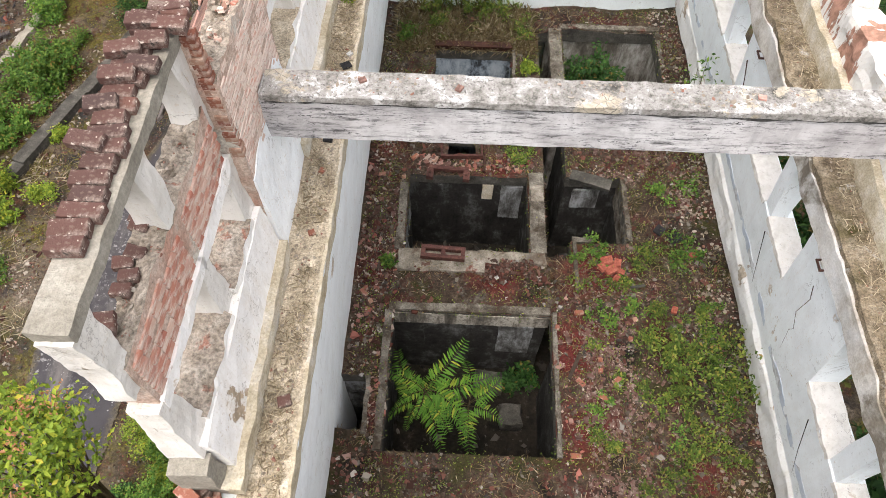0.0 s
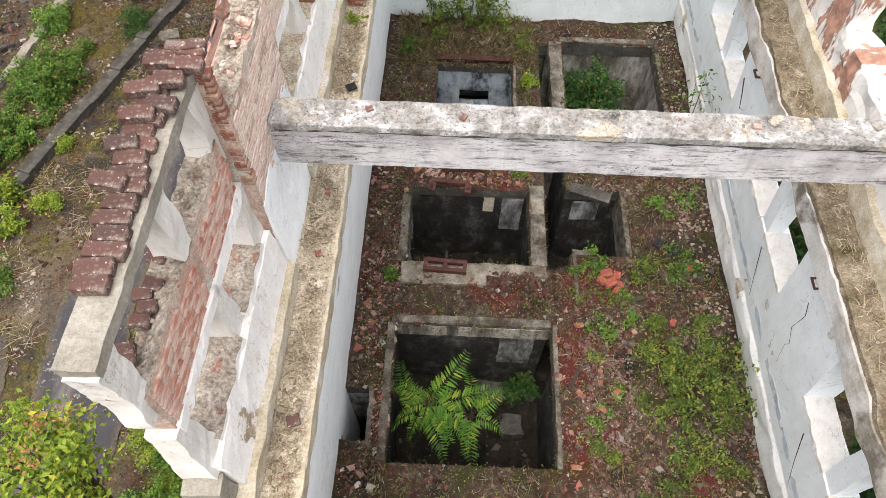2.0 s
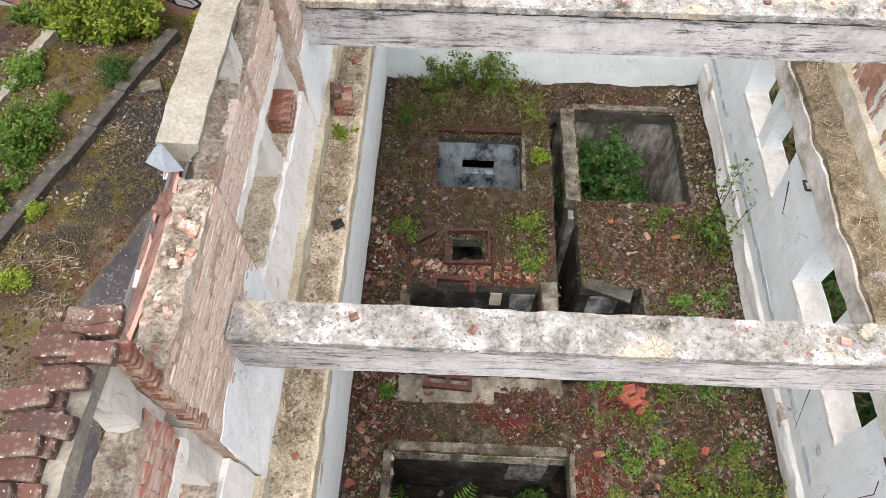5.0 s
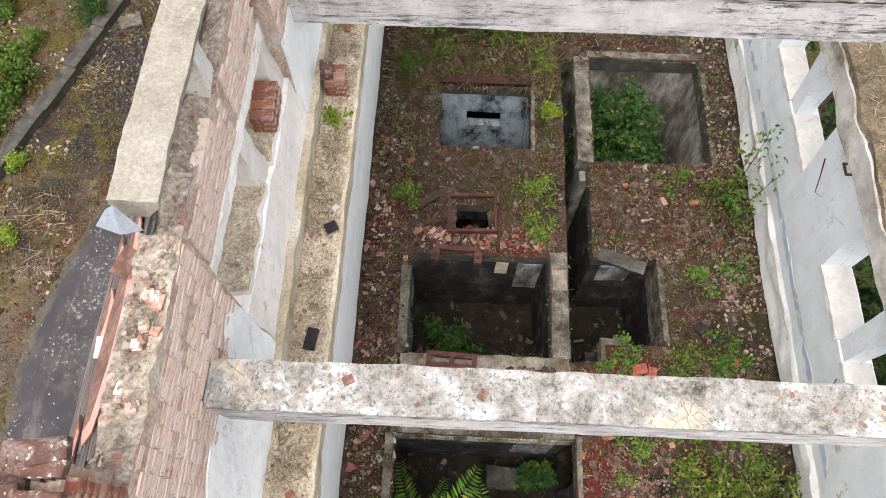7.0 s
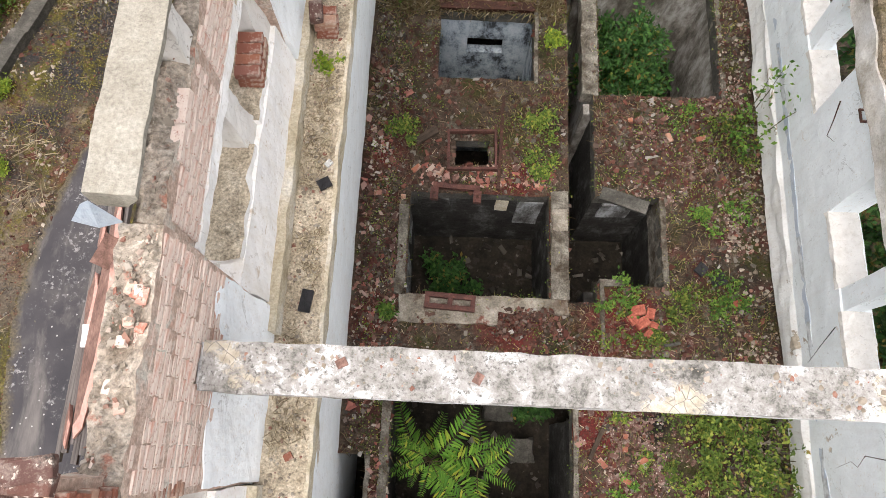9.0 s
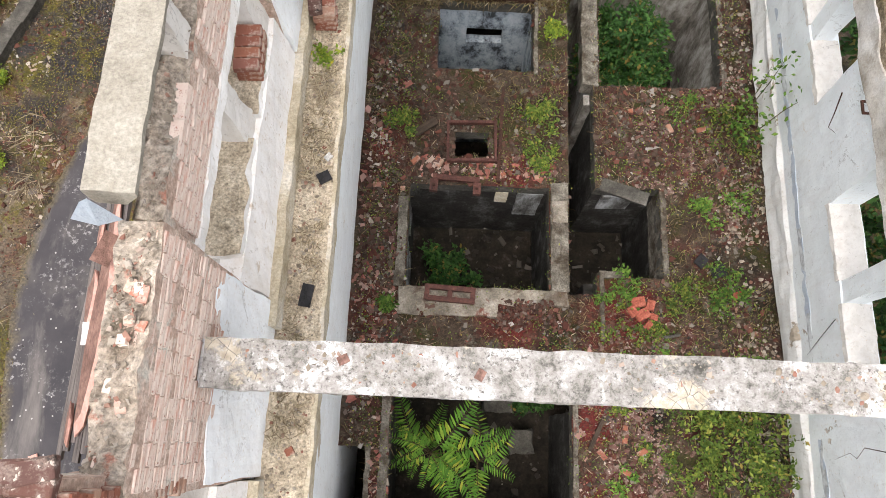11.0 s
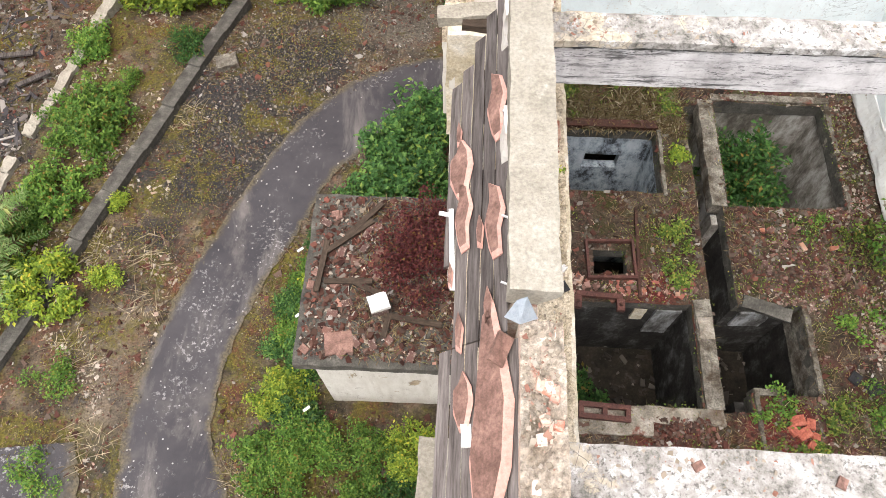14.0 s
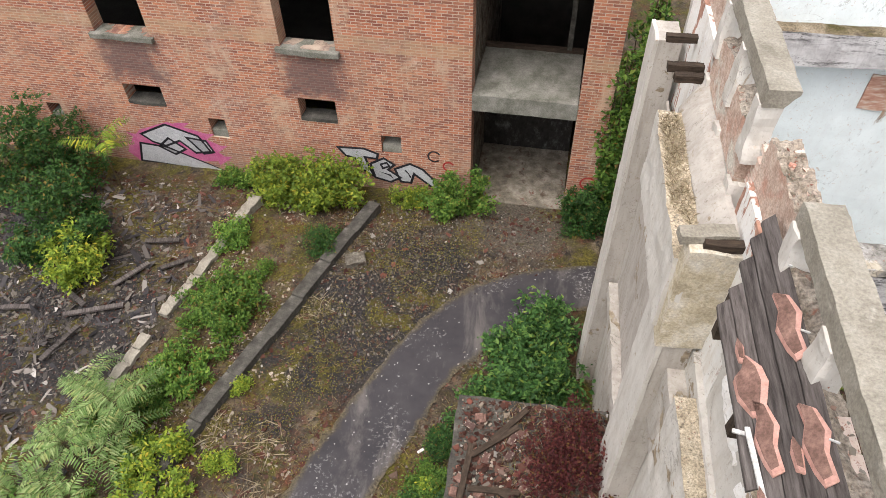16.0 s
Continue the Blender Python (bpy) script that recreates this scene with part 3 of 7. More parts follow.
def part(name, bm, material, parent, label=""):
    me = bpy.data.meshes.new(name)
    bm.to_mesh(me)
    bm.free()
    me.materials.append(M[material])
    ob = new(name, me)
    ob.parent = parent
    return tagged(ob, label)


def base(name, at=(0, 0, 0), turn=0.0, label="", category="", group="", kind=""):
    ob = new(name)
    ob.matrix_basis = pose(*at, 0, 0, turn)
    return tagged(ob, label, category, group, kind)


def box_grid(lo, hi, step):
    """Verts and quads of a box whose faces are cut into squares of about step."""
    n = [max(1, int(round((hi[k] - lo[k]) / step))) for k in range(3)]
    seen, verts, faces = {}, [], []

    def vert(i, j, k):
        if (i, j, k) not in seen:
            seen[i, j, k] = len(verts)
            verts.append(Vector((lo[0] + (hi[0] - lo[0]) * i / n[0], lo[1] + (hi[1] - lo[1]) * j / n[1], lo[2] + (hi[2] - lo[2]) * k / n[2])))
        return seen[i, j, k]

    for a, b, c in ((0, 1, 2), (1, 2, 0), (2, 0, 1)):
        for side in (0, n[c]):
            for p in range(n[a]):
                for q in range(n[b]):
                    quad = []
                    for dp, dq in ((0, 0), (1, 0), (1, 1), (0, 1)):
                        at = [0, 0, 0]
                        at[a], at[b], at[c] = p + dp, q + dq, side
                        quad.append(vert(*at))
                    faces.append(quad if side else quad[::-1])
    return verts, faces


def worn(verts, amp, freq=3.0, seed=0.0):
    off = Vector((seed, seed * 0.7, seed * 1.3))
    return [v + amp * (noise.noise_vector(v * freq + off) + 0.5 * noise.noise_vector(v * freq * 3.1 + off)) for v in verts]


def rbox(name, lo, hi, mat, parent=None, step=0.12, amp=0.012, freq=3.0, warp=None, label="", smooth=False):
    """A block with worn, uneven faces. warp: a function that shifts each point."""
    verts, faces = box_grid(lo, hi, step)
    if warp:
        verts = [warp(v) for v in verts]
    ob = make(name, worn(verts, amp, freq), faces, mat, parent, smooth)
    return tagged(ob, label)


def top_slots(ob, second, limit=0.7):
    """Give faces that look up the second material."""
    ob.data.materials.append(M[second])
    for p in ob.data.polygons:
        if p.normal.z > limit:
            p.material_index = 1
    return ob

# ---- yard: ground, road, kerb ----
GZ = -3.0


def ground_height(x, y):
    near = max(0.0, 1.0 - math.hypot(x + 7, y - 3) / 40)
    slope = max(0.0, min(1.0, (y - 8.2) / 2.0)) if y < 30 else 1.0
    return GZ - 0.42 * slope * slope * (3 - 2 * slope) + near * (0.09 * noise.noise(Vector((x * 0.5, y * 0.5, 1))) + 0.035 * noise.noise(Vector((x * 2.3, y * 2.3, 4))))


def build_ground():
    xs = [-400, -150, -60, -30] + [-22 + 0.25 * k for k in range(0, 117)] + [12, 20, 40, 150, 400]
    ys = [-400, -150, -60, -30, -20] + [-12 + 0.25 * k for k in range(0, 105)] + [18, 25, 40, 150, 400]
    verts = [(x, y, ground_height(x, y)) for y in ys for x in xs]
    w = len(xs)
    faces = [(j * w + i, j * w + i + 1, (j + 1) * w + i + 1, (j + 1) * w + i) for j in range(len(ys) - 1) for i in range(w - 1)]
    tagged(make("ground", verts, faces, "earth", smooth=True), "earth yard with moss, leaves and rubble", "ground", kind="structure")


def ribbon(name, left, right, mat, lift, label, kind="structure", rag=0.12):
    """A sheet between two edges, each a line of points, draped on the ground with ragged edges."""
    def smooth_line(line, n):
        out = []
        for k in range(len(line) - 1):
            p = [Vector(line[max(0, min(len(line) - 1, k + d))]) for d in (-1, 0, 1, 2)]
            for s in range(n):
                u = s / n
                out.append(0.5 * (2 * p[1] + (p[2] - p[0]) * u + (2 * p[0] - 5 * p[1] + 4 * p[2] - p[3]) * u * u + (3 * p[1] - p[0] - 3 * p[2] + p[3]) * u ** 3))
        return out + [Vector(line[-1])]
    a, b = smooth_line(left, 10), smooth_line(right, 10)
    verts, faces, m = [], [], 8
    for k, (p, q) in enumerate(zip(a, b)):
        for s in range(m + 1):
            u = s / m
            r = p.lerp(q, u)
            if s in (0, m):
                r += rag * Vector((noise.noise(Vector((k * 0.7, s, 0))), noise.noise(Vector((k * 0.7, s, 9)))))
            verts.append((r.x, r.y, ground_height(r.x, r.y) + lift + 0.03 * math.sin(math.pi * u)))
    for k in range(len(a) - 1):
        for s in range(m):
            i = k * (m + 1) + s
            faces.append((i, i + 1, i + m + 2, i + m + 1))
    ob = make(name, verts, faces, mat, smooth=True)
    uv = ob.data.uv_layers.new(name="across")
    for loop in ob.data.loops:
        uv.data[loop.index].uv = (loop.vertex_index % (m + 1) / m, loop.vertex_index // (m + 1) * 0.1)
    return tagged(ob, label, name, kind=kind)


build_ground()
ribbon("road", [(-7.3, -14), (-7.34, -8), (-7.35, -4.8), (-7.6, -2.6), (-7.6, -0.8), (-7.35, 0.6), (-6.9, 2.05), (-6.2, 3.75), (-5.1, 5.7), (-3.7, 6.95), (-1.0, 7.7), (4, 8.2)],
       [(-5.3, -14), (-5.4, -8), (-5.6, -4.6), (-5.5, -2.9), (-6.0, -1.8), (-6.0, -0.4), (-5.6, 1.0), (-4.95, 2.6), (-4.3, 4.1), (-2.7, 5.6), (-1.0, 6.3), (4, 6.6)],
       "asphalt", 0.03, "worn dark asphalt driveway flecked with white")
ribbon("pavement", [(-11.5, -2.4), (-11.5, -4.0), (-11.5, -6.0), (-11.5, -9.0)], [(-8.5, -2.0), (-8.15, -3.2), (-8.0, -5.0), (-8.0, -9.0)],
       "asphalt", 0.025, "old asphalt yard surface beside a strip of dirt")


def kerb_line(name, a, b, w, h, mat, label, gap=1.1):
    a, b = Vector(a), Vector(b)
    n = max(1, int((b - a).length / gap))
    k = base(name, label=label, category="kerb", kind="structure")
    turn = math.degrees(math.atan2(b.y - a.y, b.x - a.x))
    for s in range(n):
        c = a.lerp(b, (s + 0.5) / n)
        L = (b - a).length / n
        ob = rbox("kerb_stone", (-L / 2 + 0.006, -w / 2, -0.25), (L / 2 - 0.006, w / 2, h), mat, k, 0.12, 0.014)
        ob.matrix_basis = pose(c.x, c.y, ground_height(c.x, c.y) + 0.02 * noise.noise(Vector((s, 3, 1))), 0, 0, turn + 0.6 * noise.noise(Vector((s, 0, 5))))
    return k


kerb_line("kerb", (-9.95, 0.9), (-7.25, 9.1), 0.34, 0.22, "grey_concrete", "grey concrete kerb with a worn mossy top")
kerb_line("kerb", (-12.0, -5.2), (-9.98, 0.85), 0.34, 0.2, "grey_concrete", "grey concrete kerb half sunk in the weeds")


def low_wall(a, b):
    """What is left of a rendered brick wall: blocks of uneven height with gaps."""
    a, b = Vector(a), Vector(b)
    k = base("low_wall", label="broken low wall of pale rendered brick", category="wall", kind="structure")
    r = random.Random(4)
    turn, L, s = math.degrees(math.atan2(b.y - a.y, b.x - a.x)), (b - a).length, 0.0
    while s < L:
        w = r.uniform(0.25, 0.7)
        c = a.lerp(b, (s + w / 2) / L)
        if r.random() > 0.15:
            ob = rbox("wall_block", (-w / 2 + 0.01, -0.15, -0.25), (w / 2 - 0.01, r.uniform(0.1, 0.16), r.uniform(0.08, 0.3)), r.choice(["mortar", "concrete", "concrete", "concrete"]), k, 0.07, 0.03, 5.0)
            ob.matrix_basis = pose(c.x, c.y, GZ, r.uniform(-4, 4), r.uniform(-4, 4), turn + r.uniform(-5, 5))
        s += w


low_wall((-12.1, 1.6), (-10.6, 8.8))

# ---- the hall: floor with pits ----
HOLES = [(-0.13, 2.42, -5.02, -2.76), (-0.04, 2.1, -1.58, 0.03), (0.28, 1.84, 2.03, 3.3), (2.9, 4.86, 1.82, 3.95), (0.62, 1.15, 0.52, 0.93),
         (2.4, 2.8, -1.62, 3.9), (2.8, 3.78, -1.34, 0.06), (-0.88, -0.43, -4.74, -3.9)]
X0, X1, Y0, Y1 = -0.95, 5.6, -9.0, 4.72


def floor_height(x, y):
    h = 0.05 * noise.noise(Vector((x * 1.1, y * 1.1, 7))) + 0.03 * noise.noise(Vector((x * 4, y * 4, 2))) + 0.015 * noise.noise(Vector((x * 11, y * 11, 3)))
    if x > 2.5:
        h += 0.05
    edge = min(x + 0.82, 5.45 - x)
    return h + 0.08 * max(0.0, 1 - edge / 0.5)


def in_hole(x, y):
    return any(a < x < b and c < y < d for a, b, c, d in HOLES)


def build_floor():
    def cuts(lo, hi, extra):
        vals = sorted(set([round(lo + k * 0.09, 3) for k in range(int((hi - lo) / 0.09) + 1)] + extra + [hi]))
        keep = [vals[0]]
        for v in vals[1:]:
            if v - keep[-1] > 0.035 or v in extra:
                if v in extra and v - keep[-1] < 0.035 and keep[-1] not in extra and len(keep) > 1:
                    keep[-1] = v
                else:
                    keep.append(v)
        return keep
    xs = cuts(X0, X1, [v for h in HOLES for v in h[:2]])
    ys = cuts(Y0, Y1, [v for h in HOLES for v in h[2:]])
    verts, faces, index, ids = [], [], [], {}

    def vert(i, j, low):
        if (i, j, low) not in ids:
            ids[i, j, low] = len(verts)
            x, y = xs[i], ys[j]
            jx, jy = 0.016 * noise.noise(Vector((x * 5, y * 5, 11))), 0.016 * noise.noise(Vector((x * 5, y * 5, 17)))
            verts.append((x + jx, y + jy, -0.24 if low else floor_height(x, y)))
        return ids[i, j, low]

    solid = lambda i, j: 0 <= i < len(xs) - 1 and 0 <= j < len(ys) - 1 and not in_hole((xs[i] + xs[i + 1]) / 2, (ys[j] + ys[j + 1]) / 2)
    for j in range(len(ys) - 1):
        for i in range(len(xs) - 1):
            if not solid(i, j):
                continue
            c = [(i, j), (i + 1, j), (i + 1, j + 1), (i, j + 1)]
            faces.append([vert(*p, 0) for p in c])
            index.append(0)
            faces.append([vert(*p, 1) for p in c[::-1]])
            index.append(1)
            for (di, dj), (p, q) in zip(((0, -1), (1, 0), (0, 1), (-1, 0)), ((0, 1), (1, 2), (2, 3), (3, 0))):
                if not solid(i + di, j + dj):
                    faces.append([vert(*c[p], 0), vert(*c[p], 1), vert(*c[q], 1), vert(*c[q], 0)])
                    index.append(1)
    ob = make("floor", verts, faces, ["floor", "grey_concrete"], index=index)
    tagged(ob, "ruined hall floor of earth, moss and brick rubble with open pits", "floor", kind="structure")


build_floor()
tagged(rbox("cellar_floor", (X0 - 0.3, Y0, -2.75), (X1 + 0.3, Y1 + 0.3, -2.4), "cellar_floor", step=0.3, amp=0.05), "cellar floor with rubble, coloured dark for the shade below", "floor", kind="structure")


def cellar_walls():
    w = base("cellar_wall", label="stained grey walls of the pits under the hall floor, mostly coloured darker for shade", category="wall", kind="structure")
    runs = [((-0.3, -5.25), (2.65, -5.05)), ((-0.35, -5.05), (-0.16, -2.7)), ((-0.35, -2.73), (2.4, -2.5)), ((2.46, -5.05), (2.62, -3.3)),
            ((-0.25, 0.07), (2.38, 0.27)), ((-0.25, -1.7), (-0.08, 0.07)), ((2.14, -1.75), (2.36, 3.9)), ((-0.25, -1.82), (2.36, -1.62)),
            ((2.84, 0.1), (5.3, 0.3)), ((3.82, -1.5), (4.0, 0.08)), ((2.66, -1.75), (4.0, -1.4)),
            ((2.84, 0.3), (2.88, 1.78)), ((-0.95, -3.86), (-0.4, -3.7)), ((-0.4, -4.74), (-0.32, -3.9)), ((-0.95, -4.9), (-0.4, -4.77))]
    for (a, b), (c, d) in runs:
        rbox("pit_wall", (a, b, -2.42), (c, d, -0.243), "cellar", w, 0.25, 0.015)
    blue = [((0.1, 1.85), (2.1, 2.0)), ((0.1, 3.33), (2.1, 3.5)), ((0.08, 2.0), (0.25, 3.33)), ((1.87, 2.0), (2.1, 3.33))]
    for k, ((a, b), (c, d)) in enumerate(blue):
        if k == 1:
            for e, f, g, h in ((a, 0.75, -2.42, -0.243), (1.4, c, -2.42, -0.243), (0.75, 1.4, -2.42, -1.25), (0.75, 1.4, -0.8, -0.243)):
                rbox("blue_pit_wall", (e, b, g), (f, d, h), "blue_wall", w, 0.25, 0.01)
        else:
            rbox("blue_pit_wall", (a, b, -2.42), (c, d, -0.243), "blue_wall", w, 0.25, 0.01)
    for (a, b), (c, d) in [((2.62, 3.98), (5.3, 4.2)), ((4.9, 1.8), (5.1, 3.98)), ((2.7, 1.6), (5.1, 1.79)), ((2.8, 1.8), (2.87, 3.98))]:
        rbox("pit_wall", (a, b, -2.42), (c, d, -0.243), "pit_pale", w, 0.25, 0.015)


cellar_walls()
# plaster that still holds on the pit walls, and the pale lintel under the floor's edge
for lo, hi, mat in [((1.62, -2.765, -1.5), (2.2, -2.725, -0.42), "pit_plaster"), ((-0.16, -2.765, -1.3), (0.35, -2.725, -0.42), "cellar"),
                    ((-0.1, -1.45, -1.7), (-0.06, -0.75, -0.3), "pit_plaster"), ((-0.1, -0.5, -1.1), (-0.055, -0.1, -0.3), "pit_plaster"),
                    ((1.65, 0.03, -1.3), (2.05, 0.075, -0.3), "pit_plaster"), ((0.1, 0.03, -0.8), (0.55, 0.075, -0.3), "cellar"), ((1.3, 0.03, -0.7), (1.5, 0.075, -0.28), "yellow_plaster"),
                    ((3.0, 0.06, -0.9), (3.5, 0.105, -0.35), "pit_plaster"), ((-0.9, -3.87, -1.6), (-0.5, -3.85, -0.26), "pit_plaster"), ((-0.95, -4.7, -1.6), (-0.9, -3.9, -0.26), "pit_plaster")]:
    tagged(rbox("pit_plaster", lo, hi, mat, None, 0.06, 0.016, 4.0), "patch of stained damp plaster still on a pit wall", "plaster", "plaster patches in the pits")
def lintel_edge(v):
    v.z += 0.03 * noise.noise(Vector((v.x * 5, 1, 1))) if v.z < -0.3 else 0.0
    return v
tagged(rbox("pit_lintel", (-0.13, -2.77, -0.4), (2.42, -2.735, -0.05), "lintel", None, 0.06, 0.012, 5.0, lintel_edge), "stained plaster lintel under the floor's edge", "lintel")


def pit_rims():
    """Concrete strips that edge the pits, a little proud of the debris."""
    r = base("pit_rim", label="worn concrete rims round the floor pits", category="rim", kind="structure")
    for lo, hi in [((2.12, -1.6, -0.2), (2.38, 0.1, 0.075)), 
                   ((-0.2, -2.75, -0.2), (2.4, -2.62, 0.05)), ((-0.26, -5.02, -0.2), (-0.14, -2.76, 0.05)), ((2.43, -5.02, -0.2), (2.5, -2.7, 0.06)),
                   ((2.62, 1.8, -0.2), (2.88, 3.98, 0.08)), ((2.88, 3.97, -0.2), (4.95, 4.1, 0.1)), ((4.87, 1.8, -0.2), (4.95, 3.97, 0.07)),
                   ((3.78, -1.3, -0.6), (3.86, 0.05, 0.09)), ((-0.2, -1.6, -0.2), (-0.06, -0.2, 0.05)), ((1.85, 1.98, -0.3), (1.91, 3.3, 0.06)),
                   ((-0.45, -4.8, -0.2), (-0.38, -3.85, 0.05)), ((2.83, -2.3, -0.2), (2.89, -1.35, 0.1)), ((2.84, -1.36, -0.2), (3.2, -1.26, 0.1))]:
        rbox("rim", lo, hi, "rim", r, 0.07, 0.02, 5.0)
    for lo, hi in [((-0.12, -2.02, -0.2), (1.35, -1.59, 0.06)), ((1.35, -1.82, -0.2), (2.38, -1.59, 0.055)), ((2.14, -0.55, -0.2), (2.36, -0.2, 0.1))]:
        rbox("apron", lo, hi, "apron", r, 0.05, 0.04, 3.0, label="worn concrete apron")


pit_rims()

# ---- hall walls ----
LEDGE = 4.03


def lean_left(v):
    if v.x > -1.2:
        u = max(0.0, min(1.0, v.z / LEDGE))
        v.x += (-0.84 + u * 0.36) + 0.5
    return v


west = base("wall_west", label="white hall wall with ledge and ruined brick upper storey", category="wall", kind="structure")
lower = rbox("lower_wall", (-1.33, Y0, GZ - 0.2), (-0.5, 5.0, LEDGE), ["white_clean", "pale_outer"], west, 0.14, 0.014, 2.5, lean_left)


def grey_outside(ob):
    """The weather side has lost its paint: the second material there."""
    for face in ob.data.polygons:
        if face.normal.x < -0.5 or face.normal.z > 0.5 and face.center.x < -1.2:
            face.material_index = 1


grey_outside(lower)
rbox("ledge_cap", (-0.92, Y0, LEDGE - 0.02), (-0.5, 4.7, LEDGE + 0.03), "sand", west, 0.07, 0.022, 4.0, label="sandy ledge littered with grit and dry grass")
for a, b in ((-6.5, -4.13), (-2.9, 4.7)):
    rbox("ledge_curb", (-1.0, a, LEDGE), (-0.83, b, LEDGE + 0.26), "yellow_plaster", west, 0.06, 0.022, 4.0, label="yellowed plaster upstand")
rbox("ledge_edge", (-0.51, Y0, LEDGE - 0.2), (-0.472, 4.7, LEDGE + 0.03), "yellow_plaster", west, 0.06, 0.014, 4.0)

PIERS = [(-4.12, -2.68), (-0.37, 0.78), (3.0, 4.7)]
BAYS = [(-6.32, -4.12), (-2.68, -0.37), (0.78, 3.0)]


def pier(y0, y1):
    def eroded(v):
        if v.z > 6.3:
            v.z += 0.07 * noise.noise(Vector((v.x * 6, v.y * 3.0, 5))) + 0.045 * noise.noise(Vector((v.x * 17, v.y * 15, 9)))
        return v
    core = rbox("pier", (-1.2, y0, LEDGE), (-0.96, y1, 6.39), "mortar", west, 0.04, 0.006, 4.0, eroded, label="brick pier with remains of white plaster")
    top_slots(core, "pale_mortar", 0.5)
    rbox("pier_core", (-1.26, y0 + 0.02, LEDGE), (-1.205, y1 - 0.02, 5.9), "ruin_plaster", west, 0.08, 0.008, 4.0)
    def run_out(v):
        u = (v.z - LEDGE) / 1.3
        if v.x > -0.96:
            v.x -= 0.075 * u
        v.z += u * 0.34 * noise.noise(Vector((v.y * 2.6, 0.0, 4.0)))
        return v
    rbox("pier_plaster", (-0.958, y0 + 0.02, LEDGE), (-0.88, y1 - 0.02, 5.3), "white_clean", west, 0.05, 0.014, 3.0, run_out, label="white plaster on the pier")
    return core


def bay(k, y0, y1):
    """Two rows of openings between posts, a brick spandrel between them and a cap beam above."""
    posts = [y0 + (0.34 if k == 2 else 0.1), (y0 + y1) / 2 + (0.08 if k == 0 else 0.1), y1 - 0.1]
    top = 6.77 if k == 0 else 6.53
    for p in posts[1:] if k == 1 else posts:
        def flare(v):
            """Posts widen unevenly towards head and foot."""
            u = abs(v.z - 6.3) / 0.5
            v.y = p + (v.y - p) * (0.78 + 0.3 * u * u + 0.3 * noise.noise(Vector((v.x * 4, p, v.z * 3))))
            return v
        grey_outside(rbox("post", (-1.3, p - 0.12, 5.9), (-1.1, p + 0.12, top), ["post", "pale_outer"], west, 0.05, 0.02, 4.0, flare, label="white plastered post with peeling patches"))
        def splay(v):
            v.y = p + (v.y - p) * (1.25 - 0.5 * (v.z - 4.8) / 0.8)
            v.x += 0.06 * max(0.0, (5.2 - v.z) / 0.5) if v.x > -1.15 else 0.0
            return v
        grey_outside(rbox("post_foot", (-1.3, p - 0.12, 4.72), (-1.07, p + 0.12, 5.6), ["post", "pale_outer"], west, 0.05, 0.018, 4.0, splay))
    def ragged_top(v):
        if v.z > 6.05:
            v.z += 0.1 * noise.noise(Vector((v.x * 5, v.y * 2.3, 8 + k))) + 0.05 * noise.noise(Vector((v.x * 13, v.y * 9, 3))) + 0.02
        return v
    for a, b in zip(posts, posts[1:]):
        ob = rbox("spandrel", (-1.31 if k == 0 else -1.26, a - 0.02, 5.55), (-1.088 if k == 0 else -1.075, b + 0.02, 6.15), "mortar", west, 0.05, 0.007, 4.0, ragged_top, label="brick spandrel with rough mortar top")
        top_slots(ob, "pale_mortar", 0.5)
        ob = rbox("sill", (-1.3, a + 0.1, 4.6), (-0.985, b - 0.1, 4.95), "white_left", west, 0.06, 0.035, 5.0, label="broken window sill")
        top_slots(ob, "pale_mortar" if k == 0 else "sand", 0.5)
        rbox("spandrel_plaster", (-1.12, a - 0.02, 5.48), (-1.06, b + 0.02, 5.63), "white_left", west, 0.04, 0.016, 6.0, label="strip of white plaster under the brick spandrel")
    def batter(v):
        if v.x > -1.2:
            v.x -= 0.1 * (v.z - LEDGE) / 0.9
        return v
    grey_outside(rbox("sill_wall", (-1.27, y0 + 0.01, LEDGE), (-0.88, y1 - 0.01, 4.86), ["white_left", "pale_outer"], west, 0.09, 0.016, 3.0, batter))
    lo, hi = ((-1.32, y0, 6.76), (-1.09, y1, 6.865)) if k == 0 else ((-1.285, y0 + (0.22 if k == 2 else 0.05), 6.52), (-1.012, y1, 6.7))
    def undercut(v):
        if v.x > -1.15 and k:
            v.x -= 0.1 * max(0.0, min(1.0, (hi[2] - 0.04 - v.z) / 0.14))
        return v
    cap = rbox("cap_beam", lo, hi, "concrete", west, 0.045, 0.012, 5.0, undercut, label="weathered concrete cap beam")
    return cap


for y0, y1 in PIERS:
    pier(y0, y1)
for k, (y0, y1) in enumerate(BAYS):
    bay(k, y0, y1)

rbox("wall_stub", (-1.3, -6.5, LEDGE), (-0.98, -6.33, 4.7), "concrete", west, 0.07, 0.02, 4.0, label="crumbling brick stub at the wall's end")

# outer face of the wall: an upper band, rendered pilasters and a sill between them
def cornice_top(v):
    v.z += 0.05 * noise.noise(Vector((v.x * 2, v.y * 2.2, 3))) if v.z > 5 else 0.0
    return v


def mossy(ob):
    return top_slots(ob, "sand", 0.7)


